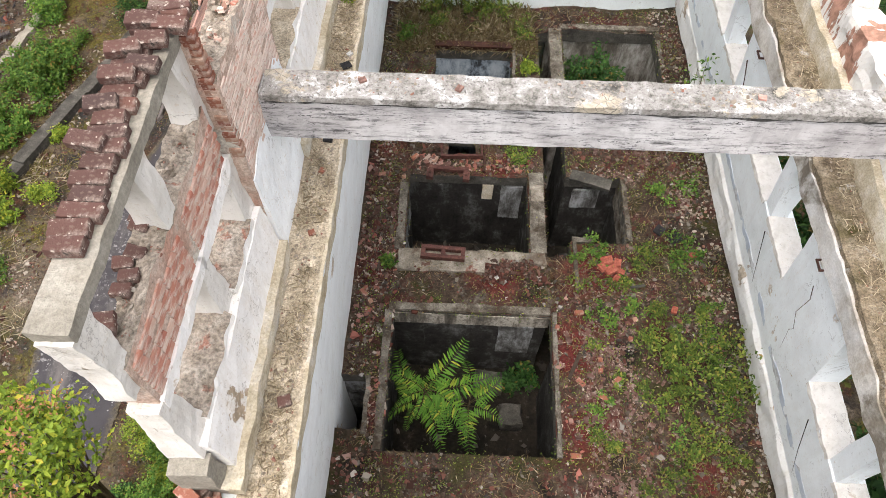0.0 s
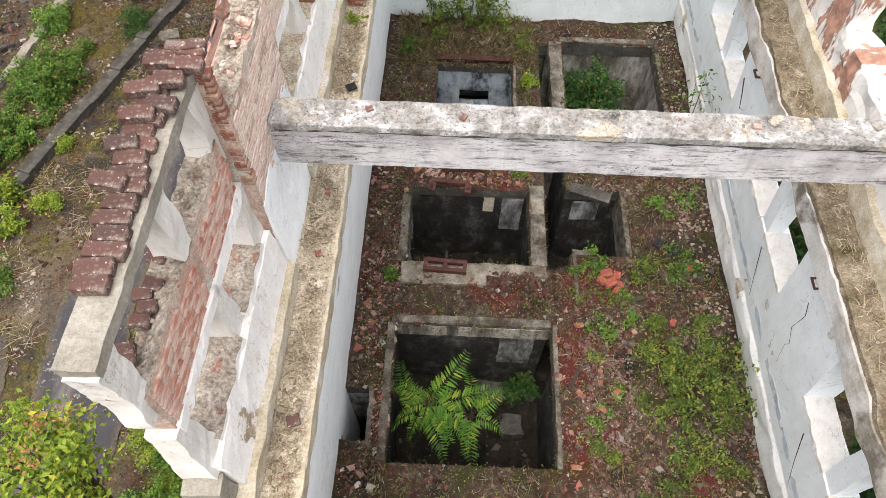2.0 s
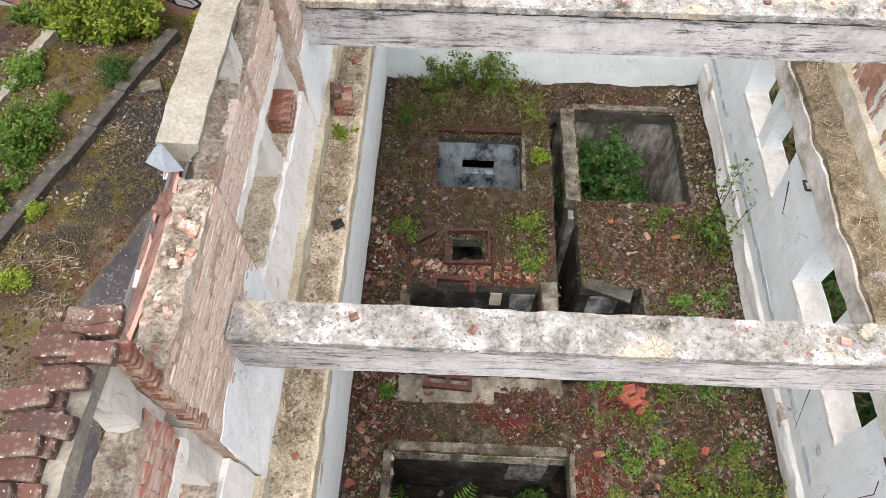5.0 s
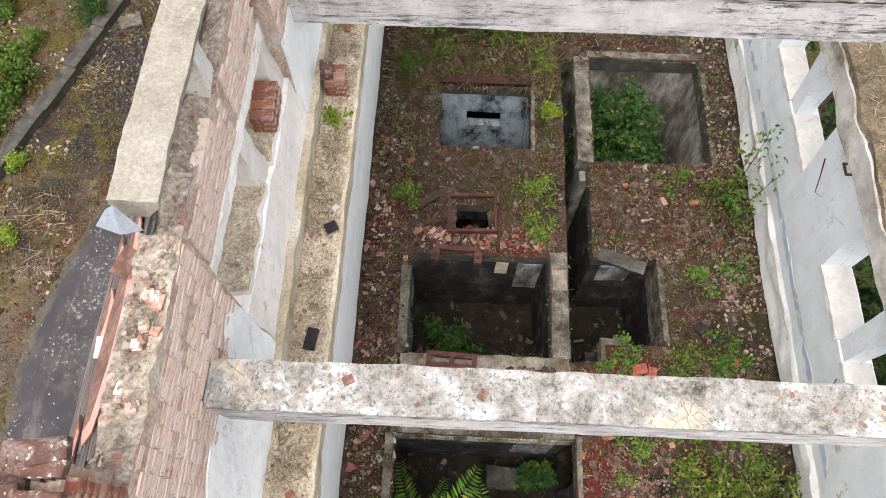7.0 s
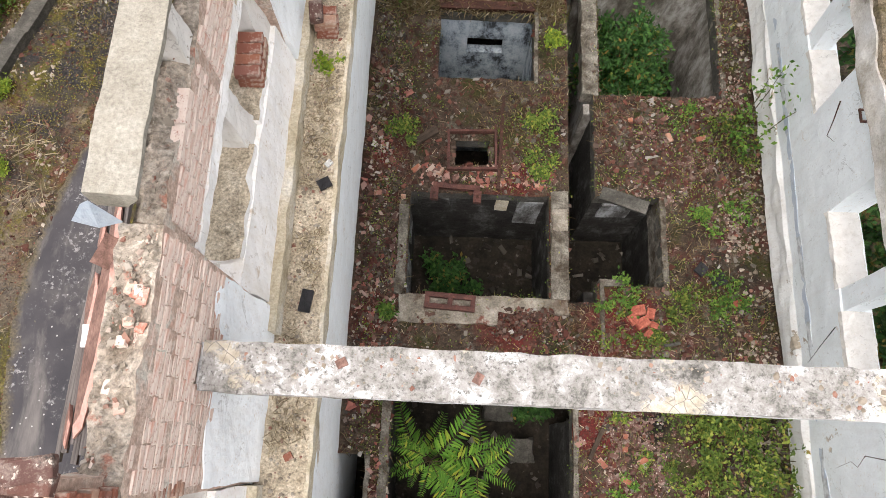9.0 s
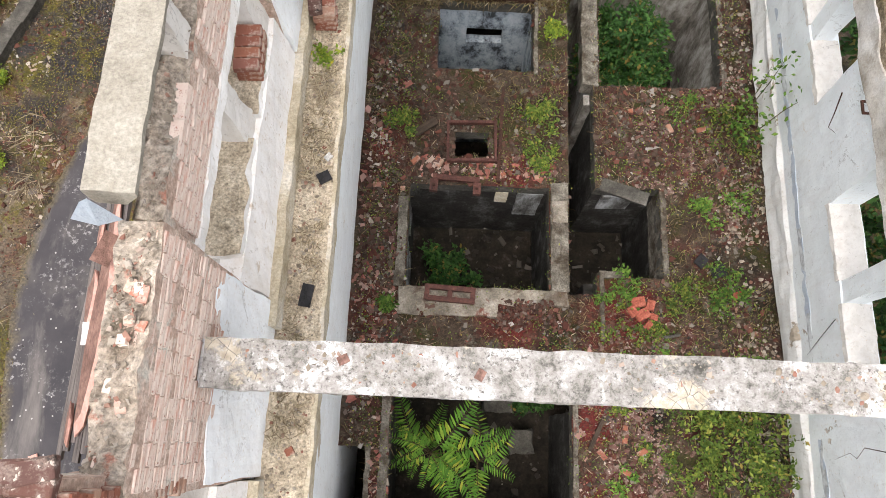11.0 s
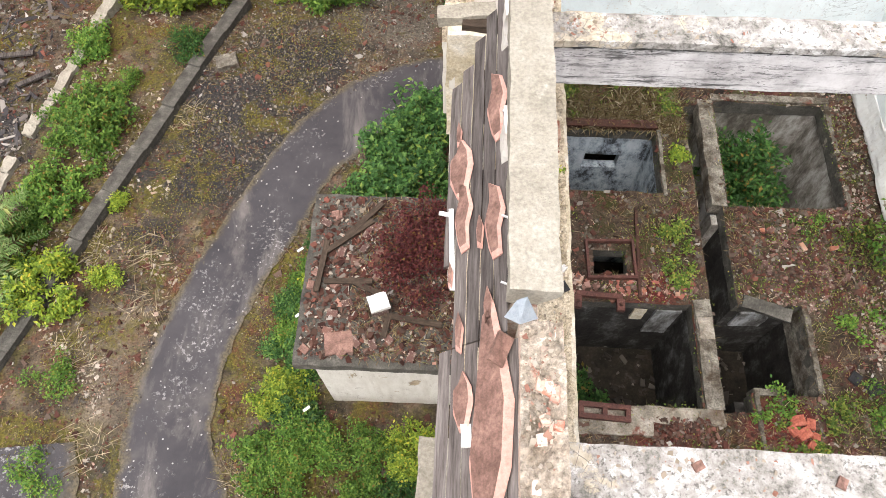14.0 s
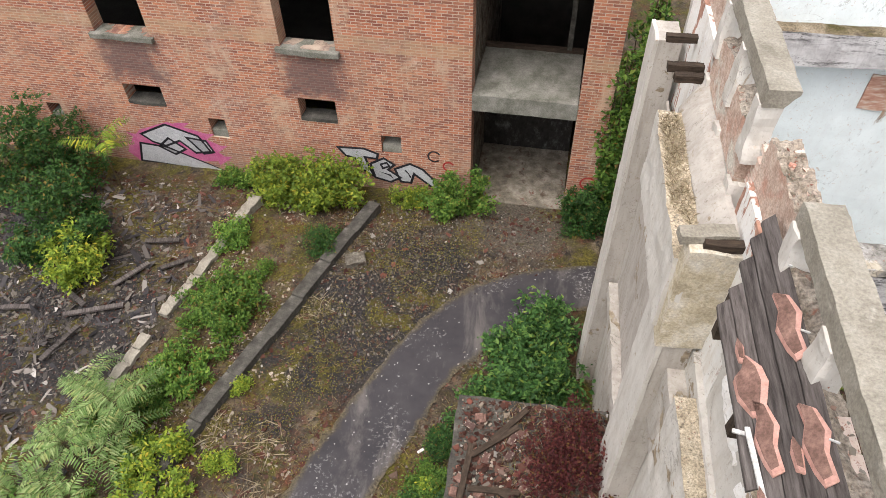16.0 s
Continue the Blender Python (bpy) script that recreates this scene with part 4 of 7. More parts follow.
def outer_pilaster(y0, y1, top):
    """A rendered upright before the wall, a little uneven, with a bright outer edge."""
    rbox("outer_pilaster", (-1.675, y0, GZ - 0.2), (-1.34, y1, top), "grey_render", west, 0.1, 0.014, 2.0, cornice_top, label="grey rendered outer pilaster")
    rbox("pilaster_edge", (-1.7, y0 - 0.012, GZ - 0.2), (-1.65, y1 + 0.012, top + 0.01), "pale_outer", west, 0.1, 0.012, 3.0, cornice_top, label="pale plaster edge of the pilaster")


outer_pilaster(0.2, 1.0, 5.05)
outer_pilaster(4.3, 4.85, 5.22)
mossy(rbox("outer_band", (-1.77, 0.36, 4.2), (-1.5, 2.72, 5.22), "pale_outer", west, 0.07, 0.02, 3.0, cornice_top, label="pale rendered band with a littered mossy top"))


def shoulder(v):
    """A rounded plaster bank against the wall."""
    u = max(0.0, min(1.0, (-1.2 - v.x) / 0.3))
    if v.z > 5.0:
        v.z += 0.3 - 0.34 * u * u + 0.1 * noise.noise(Vector((v.x * 3, v.y * 2, 6)))
    return v


rbox("plaster_bank", (-1.5, 0.46, 4.3), (-1.25, 2.9, 5.25), "grey_render", west, 0.06, 0.014, 3.0, shoulder, label="rounded bank of peeling plaster")
rbox("end_block", (-1.73, 0.18, 4.1), (-1.26, 0.4, 5.52), "yellow_plaster", west, 0.05, 0.018, 4.0, cornice_top, label="broken block of yellowed plaster")
mossy(rbox("outer_band", (-1.53, -4.05, 2.6), (-1.3, -0.3, 3.95), "pale_outer", west, 0.06, 0.02, 3.0, cornice_top, label="pale rendered band with a crumbling top"))
rbox("trough", (-1.52, -0.3, 2.6), (-1.3, 0.21, 3.7), "grey_render", west, 0.1, 0.016, label="grey plaster trough behind the outer band")
rbox("window_back", (-1.36, 1.0, GZ), (-1.325, 4.3, 4.3), "grey_render", west, 0.2, 0.012, label="recessed outer wall with brick showing")
rbox("outer_sill", (-1.52, 1.0, 0.05), (-1.36, 4.25, 0.36), "grey_render", west, 0.07, 0.024, 5.0, label="outer window sill with brick showing")
rbox("stub", (-1.78, -3.5, 3.4), (-1.45, -3.05, 4.9), "concrete", west, 0.07, 0.02, label="broken stub of an outer pilaster")

# east wall
RL = 3.66


def lean_right(v):
    if v.x < 5.5:
        v.x += (5.62 - v.x) / 0.56 * 0.4 * (1 - max(0.0, min(1.0, v.z / RL)))
    return v


east = base("wall_east", label="white hall wall with deep window openings and a ledge", category="wall", kind="structure")
WINS = [(-6.65, -5.67), (-5.4, -4.46), (-3.0, -2.02), (-1.75, -0.77), (0.6, 1.5), (1.75, 2.7)]
ys = [Y0] + [v for w in WINS for v in w] + [5.0]
rbox("lower_wall", (5.06, Y0, GZ - 0.2), (5.62, 5.0, 1.98), "white", east, 0.15, 0.012, 2.5, lean_right)
for a, b in zip(ys[::2], ys[1::2]):
    bar = b - a < 0.5
    rbox("mullion" if bar else "window_pier", (5.1 if bar else 5.06, a, 1.98), (5.5 if bar else 5.62, b, 3.2), "white", east, 0.12, 0.01, 2.5, lean_right)
rbox("lintel_band", (5.06, Y0, 3.2), (5.62, 5.0, RL - 0.24), "white", east, 0.12, 0.012, 2.5, lean_right)
def slump(v):
    """Old plaster that has sagged into soft uneven steps."""
    v.x += 0.05 * noise.noise(Vector((v.z * 2.5, v.y * 0.8, 7))) + 0.025 * noise.noise(Vector((v.z * 5, v.y * 3.1, 2)))
    v.z += 0.06 * noise.noise(Vector((v.x * 2, v.y * 0.9, 12))) if v.z > 0 else 0.0
    return v


def soft_step(top, out):
    """A plaster step with a rounded upper edge."""
    def shape(v):
        v = slump(v)
        if v.z > top - 0.16 and v.x < out + 0.12:
            v.x += 0.1 * (v.z - top + 0.16) / 0.16
            v.z -= 0.03
        return v
    return shape


rbox("plinth", (5.4, Y0, -0.3), (5.62, 4.7, 0.4), "plinth", east, 0.07, 0.014, 3.0, soft_step(0.4, 5.4), label="sagging white plaster plinth")
rbox("plinth_step", (5.34, Y0, 0.25), (5.56, 4.7, 0.84), "plinth", east, 0.07, 0.014, 3.0, soft_step(0.84, 5.34), label="sagging white plaster step")


def crumbled(v):
    """The ledge's inner edge is rounded and eaten away here and there."""
    if v.x < 5.2:
        v.z -= 0.12 * max(0.0, noise.noise(Vector((0.0, v.y * 1.6, 3.0)))) + 0.03
        v.x += 0.05 * noise.noise(Vector((3.0, v.y * 2.2, v.z * 2)))
    return v


rbox("ledge_cap", (5.05, Y0, RL - 0.34), (5.6, 5.0, RL + 0.05), "ledge_east", east, 0.06, 0.03, 4.0, crumbled, label="sandy wall ledge with grit and a stained edge")
rbox("ledge_lip", (5.02, Y0, RL - 0.36), (5.062, 5.0, RL - 0.03), "stained_lip", east, 0.06, 0.016, 4.0, crumbled, label="rounded plaster lip with grey stains")
def ragged_band(v):
    up = v.z > 1.04
    v.z += (0.09 if up else 0.03) * noise.noise(Vector((0.0, v.y * 2.3, 4.0 if up else 9.0))) + 0.05 * noise.noise(Vector((1.0, v.y * 6.5, 4.0 if up else 9.0)))
    return lean_right(v)


rbox("paint_band", (5.053, -8.0, 0.97), (5.1, 4.65, 1.1), "blue_band", east, 0.05, 0.002, 4.0, ragged_band, label="worn blue-grey paint line")
for w in WINS:
    rbox("sill", (5.235, w[0], 1.93), (5.6, w[1], 2.005), "post", east, 0.04, 0.02, 6.0, label="crumbling white window sill")
for a, b in ((-9.0, -5.2), (-4.2, -2.5), (-0.6, 1.1), (3.0, 5.0)):
    rbox("upper_pier", (5.5, a, RL), (5.85, b, 6.4), "ruin_plaster", east, 0.12, 0.05, 2.5, label="ruined upper wall with peeling plaster")
for a, b in ((-5.2, -4.2), (-2.5, -0.6), (1.1, 3.0)):
    rbox("upper_sill", (5.5, a, RL), (5.85, b, 4.5), "ruin_plaster", east, 0.1, 0.06, 3.0)
rbox("upper_curb", (5.4, Y0, RL), (5.51, 5.0, RL + 0.35), "yellow_plaster", east, 0.1, 0.03, 3.0)

# north and south ends
north = base("wall_north", label="white painted end wall of the hall with brick showing", category="wall", kind="structure")
rbox("end_wall", (-1.0, 4.7, GZ), (5.9, 5.05, 7.2), "far_white", north, 0.25, 0.012)
rbox("end_return", (-0.35, 5.05, GZ), (-0.1, 9.0, 5.6), "pale_outer", north, 0.3, 0.02)
shelf = rbox("end_ledge", (-0.95, 4.44, 4.9), (5.8, 4.698, 5.37), "beam", north, 0.08, 0.016, 3.0, label="stained ledge along the end wall with earth on top")
top_slots(shelf, "ledge_east", 0.6)
rbox("bare_brick", (1.35, 4.68, 4.15), (5.3, 4.703, 4.72), "bare_brick", north, 0.06, 0.012, 4.0, lambda v: Vector((v.x, v.y + 0.02 * noise.noise(Vector((v.x * 1.2, 5, v.z * 3))), v.z + 0.12 * noise.noise(Vector((v.x * 1.5, 0, v.z)))))
     , label="strip of bare brick where the paint has fallen")
south = base("wall_south", label="plain end wall of the hall", category="wall", kind="structure")
rbox("end_wall", (-1.0, Y0 - 0.3, GZ), (5.9, Y0, LEDGE), "white_left", south, 0.4, 0.012)


def beam(y, label):
    b = base("cross_beam", label=label, category="beam", group="cross beams over the hall")
    lo = rbox("beam_body", (-0.96, y - 0.14, 5.07), (5.75, y + 0.14, 5.6), "beam", b, 0.07, 0.01, 3.0)
    rbox("beam_cap", (-0.93, y - 0.168, 5.575), (5.7, y + 0.15, 5.645), "beam_top", b, 0.06, 0.014, 5.0, label="flaking weathered top")
    def drips(v):
        v.z -= 0.03 * max(0.0, noise.noise(Vector((v.x * 2.5, y, 1)))) + 0.02 * max(0.0, noise.noise(Vector((v.x * 9, y, 4)))) if v.z < 5.56 else 0.0
        return v
    rbox("drip_line", (-0.9, y - 0.153, 5.55), (5.68, y - 0.139, 5.577), "black_stain", b, 0.04, 0.004, 6.0, drips, label="black dirt line under the top")
    return b


beam(-3.34, "white concrete cross beam streaked with black")
beam(0.22, "white concrete cross beam with stained sides")

# ---- brick building across the yard ----
FA = math.atan(-0.045)


def brick_building():
    h = base("brick_building", (-3, 10.1, 0), math.degrees(FA), "derelict red brick building with empty windows and graffiti", "building")
    def q(x):
        return (x + 3) / math.cos(FA)
    top, bot, deep = 6.5, -4.2, 0.45
    openings = [(-14.7, -13.15, 0.95, 3.2), (-9.6, -8.15, 1.0, 3.2), (-20.0, -18.4, 0.95, 3.2), (-9.42, -8.38, -1.2, -0.5), (-14.55, -13.4, -1.25, -0.6),
                (-7.22, -6.66, -2.05, -1.46), (-12.25, -11.75, -2.15, -1.5), (-17.35, -16.9, -2.15, -1.55), (-4.74, -2.1, -4.2, 4.2)]
    xs = sorted({-26.0, -1.32} | {v for o in openings for v in o[:2]})
    zs = sorted({bot, top} | {v for o in openings for v in o[2:]})
    verts, faces, ids = [], [], {}
    def vert(x, z, back):
        if (x, z, back) not in ids:
            ids[x, z, back] = len(verts)
            verts.append((q(x), deep if back else 0.0, z))
        return ids[x, z, back]
    solid = lambda i, k: 0 <= i < len(xs) - 1 and 0 <= k < len(zs) - 1 and not any(o[0] < (xs[i] + xs[i + 1]) / 2 < o[1] and o[2] < (zs[k] + zs[k + 1]) / 2 < o[3] for o in openings)
    for i in range(len(xs) - 1):
        for k in range(len(zs) - 1):
            if not solid(i, k):
                continue
            c = [(xs[i], zs[k]), (xs[i + 1], zs[k]), (xs[i + 1], zs[k + 1]), (xs[i], zs[k + 1])]
            faces.append([vert(*p, 0) for p in c])
            faces.append([vert(*p, 1) for p in c[::-1]])
            for (di, dk), (a, b) in zip(((0, -1), (1, 0), (0, 1), (-1, 0)), ((0, 1), (1, 2), (2, 3), (3, 0))):
                if not solid(i + di, k + dk):
                    faces.append([vert(*c[a], 0), vert(*c[a], 1), vert(*c[b], 1), vert(*c[b], 0)])
    make("wall", verts, faces, "facade_brick", h)
    rbox("side_wall", (q(-1.32) - 0.45, 0.451, bot), (q(-1.32), 9, top), "facade_brick", h, 1.0, 0.0)
    # Back wall and inner floor are coloured near black to stand for indoor shade.
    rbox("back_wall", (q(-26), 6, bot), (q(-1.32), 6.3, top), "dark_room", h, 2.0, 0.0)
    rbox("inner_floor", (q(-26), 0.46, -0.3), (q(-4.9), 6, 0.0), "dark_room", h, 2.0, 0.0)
    rbox("roof", (q(-26.2), -0.2, top), (q(-0.9), 9, top + 0.3), "grey_concrete", h, 1.0, 0.01)
    for o in openings[:3]:
        ob = rbox("window_sill", (q(o[0]) - 0.1, -0.12, o[2] - 0.14), (q(o[1]) + 0.1, 0.44, o[2]), "slab", h, 0.1, 0.03, label="crumbling concrete sill")
    for o in openings[3:5]:
        rbox("window_sill", (q(o[0]) + 0.01, -0.03, o[2]), (q(o[1]) - 0.01, 0.44, o[2] + 0.1), "grey_concrete", h, 0.1, 0.02)
    for o in openings[5:8]:
        rbox("vent_sill", (q(o[0]) + 0.01, 0.05, o[2]), (q(o[1]) - 0.01, 0.44, o[2] + 0.24), "slab", h, 0.1, 0.01)
    # the loading bay: a slab, an opening below it and a door frame above
    rbox("bay_slab", (q(-4.73), 0.0, -0.35), (q(-2.11), 2.6, 0.12), "slab", h, 0.15, 0.015, label="stained concrete loading slab")
    rbox("bay_floor", (q(-4.73), 0.0, bot), (q(-2.11), 5.5, -3.4), "apron", h, 0.3, 0.01)
    rbox("bay_side", (q(-4.95), 0.45, bot), (q(-4.74), 6, 4.2), "rim", h, 0.5, 0.01)
    # The bay's back wears the shade-darkened cellar colour.
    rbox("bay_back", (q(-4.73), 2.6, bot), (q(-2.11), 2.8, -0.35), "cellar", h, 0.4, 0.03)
    rbox("bay_lintel_beam", (q(-4.73), 2.3, 0.12), (q(-2.11), 2.45, 0.22), "dark_wood", h, 0.3, 0.01)
    rbox("door_post", (q(-2.55), 2.3, 0.12), (q(-2.42), 2.45, 4.2), "grey_concrete", h, 0.3, 0.01, label="grey door post")
    return h


building = brick_building()

# ---- flat-roofed outbuilding against the wall ----
out = base("outbuilding", label="low flat-roofed outbuilding with rubble on its roof", category="building")
rbox("wall", (-3.8, -1.0, GZ - 0.2), (-1.36, 1.6, -0.16), "pale_outer", out, 0.2, 0.01, label="cream rendered wall")
rbox("roof_slab", (-3.97, -1.2, -0.16), (-1.36, 1.75, 0.03), "grey_concrete", out, 0.12, 0.02, label="dark felted roof slab")

# ---- plants ----
rng = np.random.default_rng(5)


def leaves(name, mat, parent, centres, size, per, spread, flat=0.5, label=""):
    """Many small pointed leaves scattered round twig ends; centres: rows of x, y, z."""
    centres = np.asarray(centres, float)
    n = len(centres) * per
    at = np.repeat(centres, per, 0) + rng.normal(0, spread, (n, 3)) * (1, 1, 0.7)
    az, tilt = rng.uniform(0, 2 * np.pi, n), rng.normal(0, flat, n)
    length = size * rng.uniform(0.6, 1.3, n)
    d = np.stack([np.cos(az) * np.cos(tilt), np.sin(az) * np.cos(tilt), np.sin(tilt)], 1)
    roll = rng.normal(0, flat, n)
    side = np.stack([-np.sin(az) * np.cos(roll), np.cos(az) * np.cos(roll), np.sin(roll)], 1)
    up = np.cross(d, side)
    l, w = length[:, None], (length * 0.27)[:, None]
    quad = np.stack([at, at + d * l * 0.45 + side * w + up * w * 0.3, at + d * l, at + d * l * 0.45 - side * w + up * w * 0.3], 1).reshape(-1, 3)
    faces = np.arange(n * 4).reshape(-1, 4).tolist()
    return tagged(make(name, quad.tolist(), faces, mat, parent), label)


def twig_tubes(name, lines, radius, mat, parent, label=""):
    """Thin tapered four-sided stems along lines of points."""
    verts, faces = [], []
    for line in lines:
        start = len(verts)
        for k, p in enumerate(line):
            p, r = Vector(p), radius * (1 - 0.75 * k / max(1, len(line) - 1))
            for a in range(4):
                verts.append((p.x + r * math.cos(a * math.pi / 2), p.y + r * math.sin(a * math.pi / 2), p.z))
        for k in range(len(line) - 1):
            for a in range(4):
                i, j = start + 4 * k + a, start + 4 * k + (a + 1) % 4
                faces.append((i, j, j + 4, i + 4))
    return tagged(make(name, verts, faces, mat, parent), label)


def bush(name, at, radii, mat, label, category, size=0.1, twigs=110, per=14, group="", spread=0.09):
    """Stems that fan out from the foot to uneven heights, with leaves along their upper part."""
    b = base(name, at, 0, label, category, group)
    rx, ry, rz = radii
    pts, lines = [], []
    stems = max(6, twigs // 9)
    for k in range(stems):
        az, far = rng.uniform(0, 2 * math.pi), math.sqrt(rng.uniform(0.02, 1.0))
        top = rz * rng.uniform(0.3, 1.25) * (1.15 - 0.55 * far)
        foot = np.array([0.55 * rx * far * math.cos(az), 0.55 * ry * far * math.sin(az), -0.04])
        tip = np.array([rx * far * math.cos(az) * rng.uniform(0.8, 1.2), ry * far * math.sin(az) * rng.uniform(0.8, 1.2), top])
        mid = 0.5 * (foot + tip) + np.array([0, 0, 0.18 * top])
        lines.append([tuple(foot), tuple(mid), tuple(tip)])
        for s in range(9):
            u = rng.uniform(0.25, 1.0)
            p = (1 - u) ** 2 * foot + 2 * u * (1 - u) * mid + u * u * tip
            pts.append(p + rng.normal(0, 0.08 * (rx + ry) / 2 + 0.02, 3) * (1, 1, 0.6))
    leaves("foliage", mat, b, pts, size, per, 0.72 * spread * max(1, size / 0.1), 0.55)
    tagged(twig_tubes("stem", lines, 0.006 + 0.004 * rz, "stem", b), kind="stuff")
    return b


def frond_plant(name, at, count, length, mat, label, lift=0.6, droop=0.5, leaflet=0.14, height=1.2, group="", heads=1, spread=0.0, pairs=15):
    """A sapling with one or more leafy heads: feathered leaves, each a stalk and pairs of pointed leaflets."""
    b = base(name, at, 0, label, "sapling", group)
    tips = []
    for h in range(heads):
        a, r = 2.4 * h + rng.uniform(-0.5, 0.5), spread * math.sqrt((h + 0.3) / heads)
        tips.append(Vector((r * math.cos(a), r * math.sin(a), height * (rng.uniform(0.6, 1.05) if h else 1.0))))
    tagged(twig_tubes("stem", [[(0, 0, -0.05), (0.4 * p.x, 0.4 * p.y, 0.6 * p.z), tuple(p)] for p in tips], 0.014 + 0.012 * height, "stem", b), kind="stuff" if heads > 1 else "")
    for k in range(count):
        head = tips[k % heads]
        az = 2.4 * (k // heads) + k % heads + rng.uniform(-0.5, 0.5)
        L = length * rng.uniform(0.5, 1.15)
        el, sag = lift * rng.uniform(0.2, 1.6), droop * rng.uniform(0.5, 1.4)
        bend = rng.uniform(-0.5, 0.5)
        z0 = head.z - rng.uniform(0.0, 0.22) * min(1.0, height)
        verts, faces, stalk = [], [], []
        for s in range(pairs + 1):
            u = s / pairs
            rad = L * u * math.cos(el * (1 - u))
            a = az + bend * u
            p = Vector((head.x + math.cos(a) * rad, head.y + math.sin(a) * rad, z0 + L * (math.sin(el) * u - sag * u * u)))
            stalk.append(tuple(p))
            if u < 0.16:
                continue
            out, acr = Vector((math.cos(a), math.sin(a), 0)), Vector((-math.sin(a), math.cos(a), 0))
            ll = leaflet * L * (1.2 - 0.7 * u * u) * rng.uniform(0.8, 1.1)
            for side in (1, -1):
                d = (acr * side + out * rng.uniform(0.25, 0.55) + Vector((0, 0, rng.uniform(-0.45, 0.1)))).normalized()
                w = d.cross(Vector((0, 0, 1))).normalized() * ll * 0.092
                i = len(verts)
                verts += [p, p + d * ll * 0.3 + w, p + d * ll * 0.7 + w * 0.7 - Vector((0, 0, 0.04 * ll)), p + d * ll - Vector((0, 0, 0.12 * ll)), p + d * ll * 0.7 - w * 0.7 - Vector((0, 0, 0.04 * ll)), p + d * ll * 0.3 - w]
                faces += [(i, i + 1, i + 2, i + 3), (i, i + 3, i + 4, i + 5)]
        f = tagged(make("frond", verts, faces, mat, b), kind="stuff")
        twig_tubes("stalk", [stalk], 0.006, "stem", f)
    return b


# yard shrubs
bush("shrub", (-9.2, 9.3, GZ - 0.25), (1.9, 0.8, 1.65), "leaf_lime", "broad lime-green shrub before the brick wall", "shrub", 0.13, 560, 22)
bush("shrub", (-5.0, 9.5, GZ - 0.3), (0.95, 0.75, 1.25), "leaf_mid", "bushy green shrub beside the loading bay", "shrub", 0.102, 260, 24)
bush("shrub", (-1.45, 9.3, GZ - 0.25), (0.95, 0.8, 1.3), "leaf_dark", "dark green shrub at the brick pier", "shrub", 0.102, 260, 24)
bush("shrub", (-0.8, 9.9, GZ - 0.4), (0.5, 0.8, 7.2), "leaf_mid", "tall green growth climbing beside the brick building", "shrub", 0.16, 390, 24)
bush("shrub", (-10.1, 5.0, GZ), (0.95, 1.25, 0.75), "leaf_mid", "low green shrub behind the kerb", "shrub", 0.095, 299, 24)
bush("shrub", (-10.6, 7.3, GZ), (0.6, 0.7, 0.6), "leaf_mid", "small green shrub on the low wall", "shrub", 0.082, 130, 21)
bush("shrub", (-8.25, 7.4, GZ), (0.5, 0.6, 0.65), "leaf_dark", "dark green weed clump on the kerb", "shrub", 0.068, 117, 21)
bush("shrub", (-10.4, 3.2, GZ), (0.7, 0.8, 0.7), "leaf_mid", "green shrub behind the kerb", "shrub", 0.095, 156, 21)
bush("shrub", (-9.9, 1.0, GZ), (0.8, 0.9, 0.7), "leaf_lime", "lime-green weeds over the kerb", "shrub", 0.095, 169, 21)
bush("shrub", (-12.2, -1.2, GZ), (1.2, 1.6, 0.9), "leaf_mid", "green weeds at the yard's edge", "shrub", 0.102, 260, 21)
bush("shrub", (-15.2, 6.9, GZ), (1.6, 1.4, 1.7), "leaf_dark", "large dark green shrub in the rubble", "shrub", 0.116, 390, 24)
bush("shrub", (-14.0, 5.8, GZ), (0.9, 0.8, 1.2), "leaf_lime", "yellow-green young shrub in the rubble", "shrub", 0.116, 169, 21)
bush("shrub", (-17.2, 9.3, GZ - 0.25), (2.2, 1.5, 2.2), "leaf_dark", "dark shrubs against the brick wall", "shrub", 0.122, 429, 24)
bush("shrub", (-11.6, 10.0, GZ - 0.38), (0.7, 0.4, 0.5), "leaf_mid", "low green growth along the brick wall", "shrub", 0.088, 143, 21)
bush("shrub", (-2.65, 4.3, GZ), (1.05, 1.7, 1.15), "leaf_ivy", "dense green shrub against the hall", "shrub", 0.125, 620, 20)
bush("shrub", (-3.3, 2.8, GZ), (1.05, 1.2, 0.75), "leaf_ivy", "dense green shrub behind the outbuilding", "shrub", 0.095, 260, 24)
bush("shrub", (-6.3, 9.7, GZ - 0.35), (0.7, 0.5, 0.5), "leaf_lime", "low lime-green weeds by the wall", "shrub", 0.082, 104, 21)
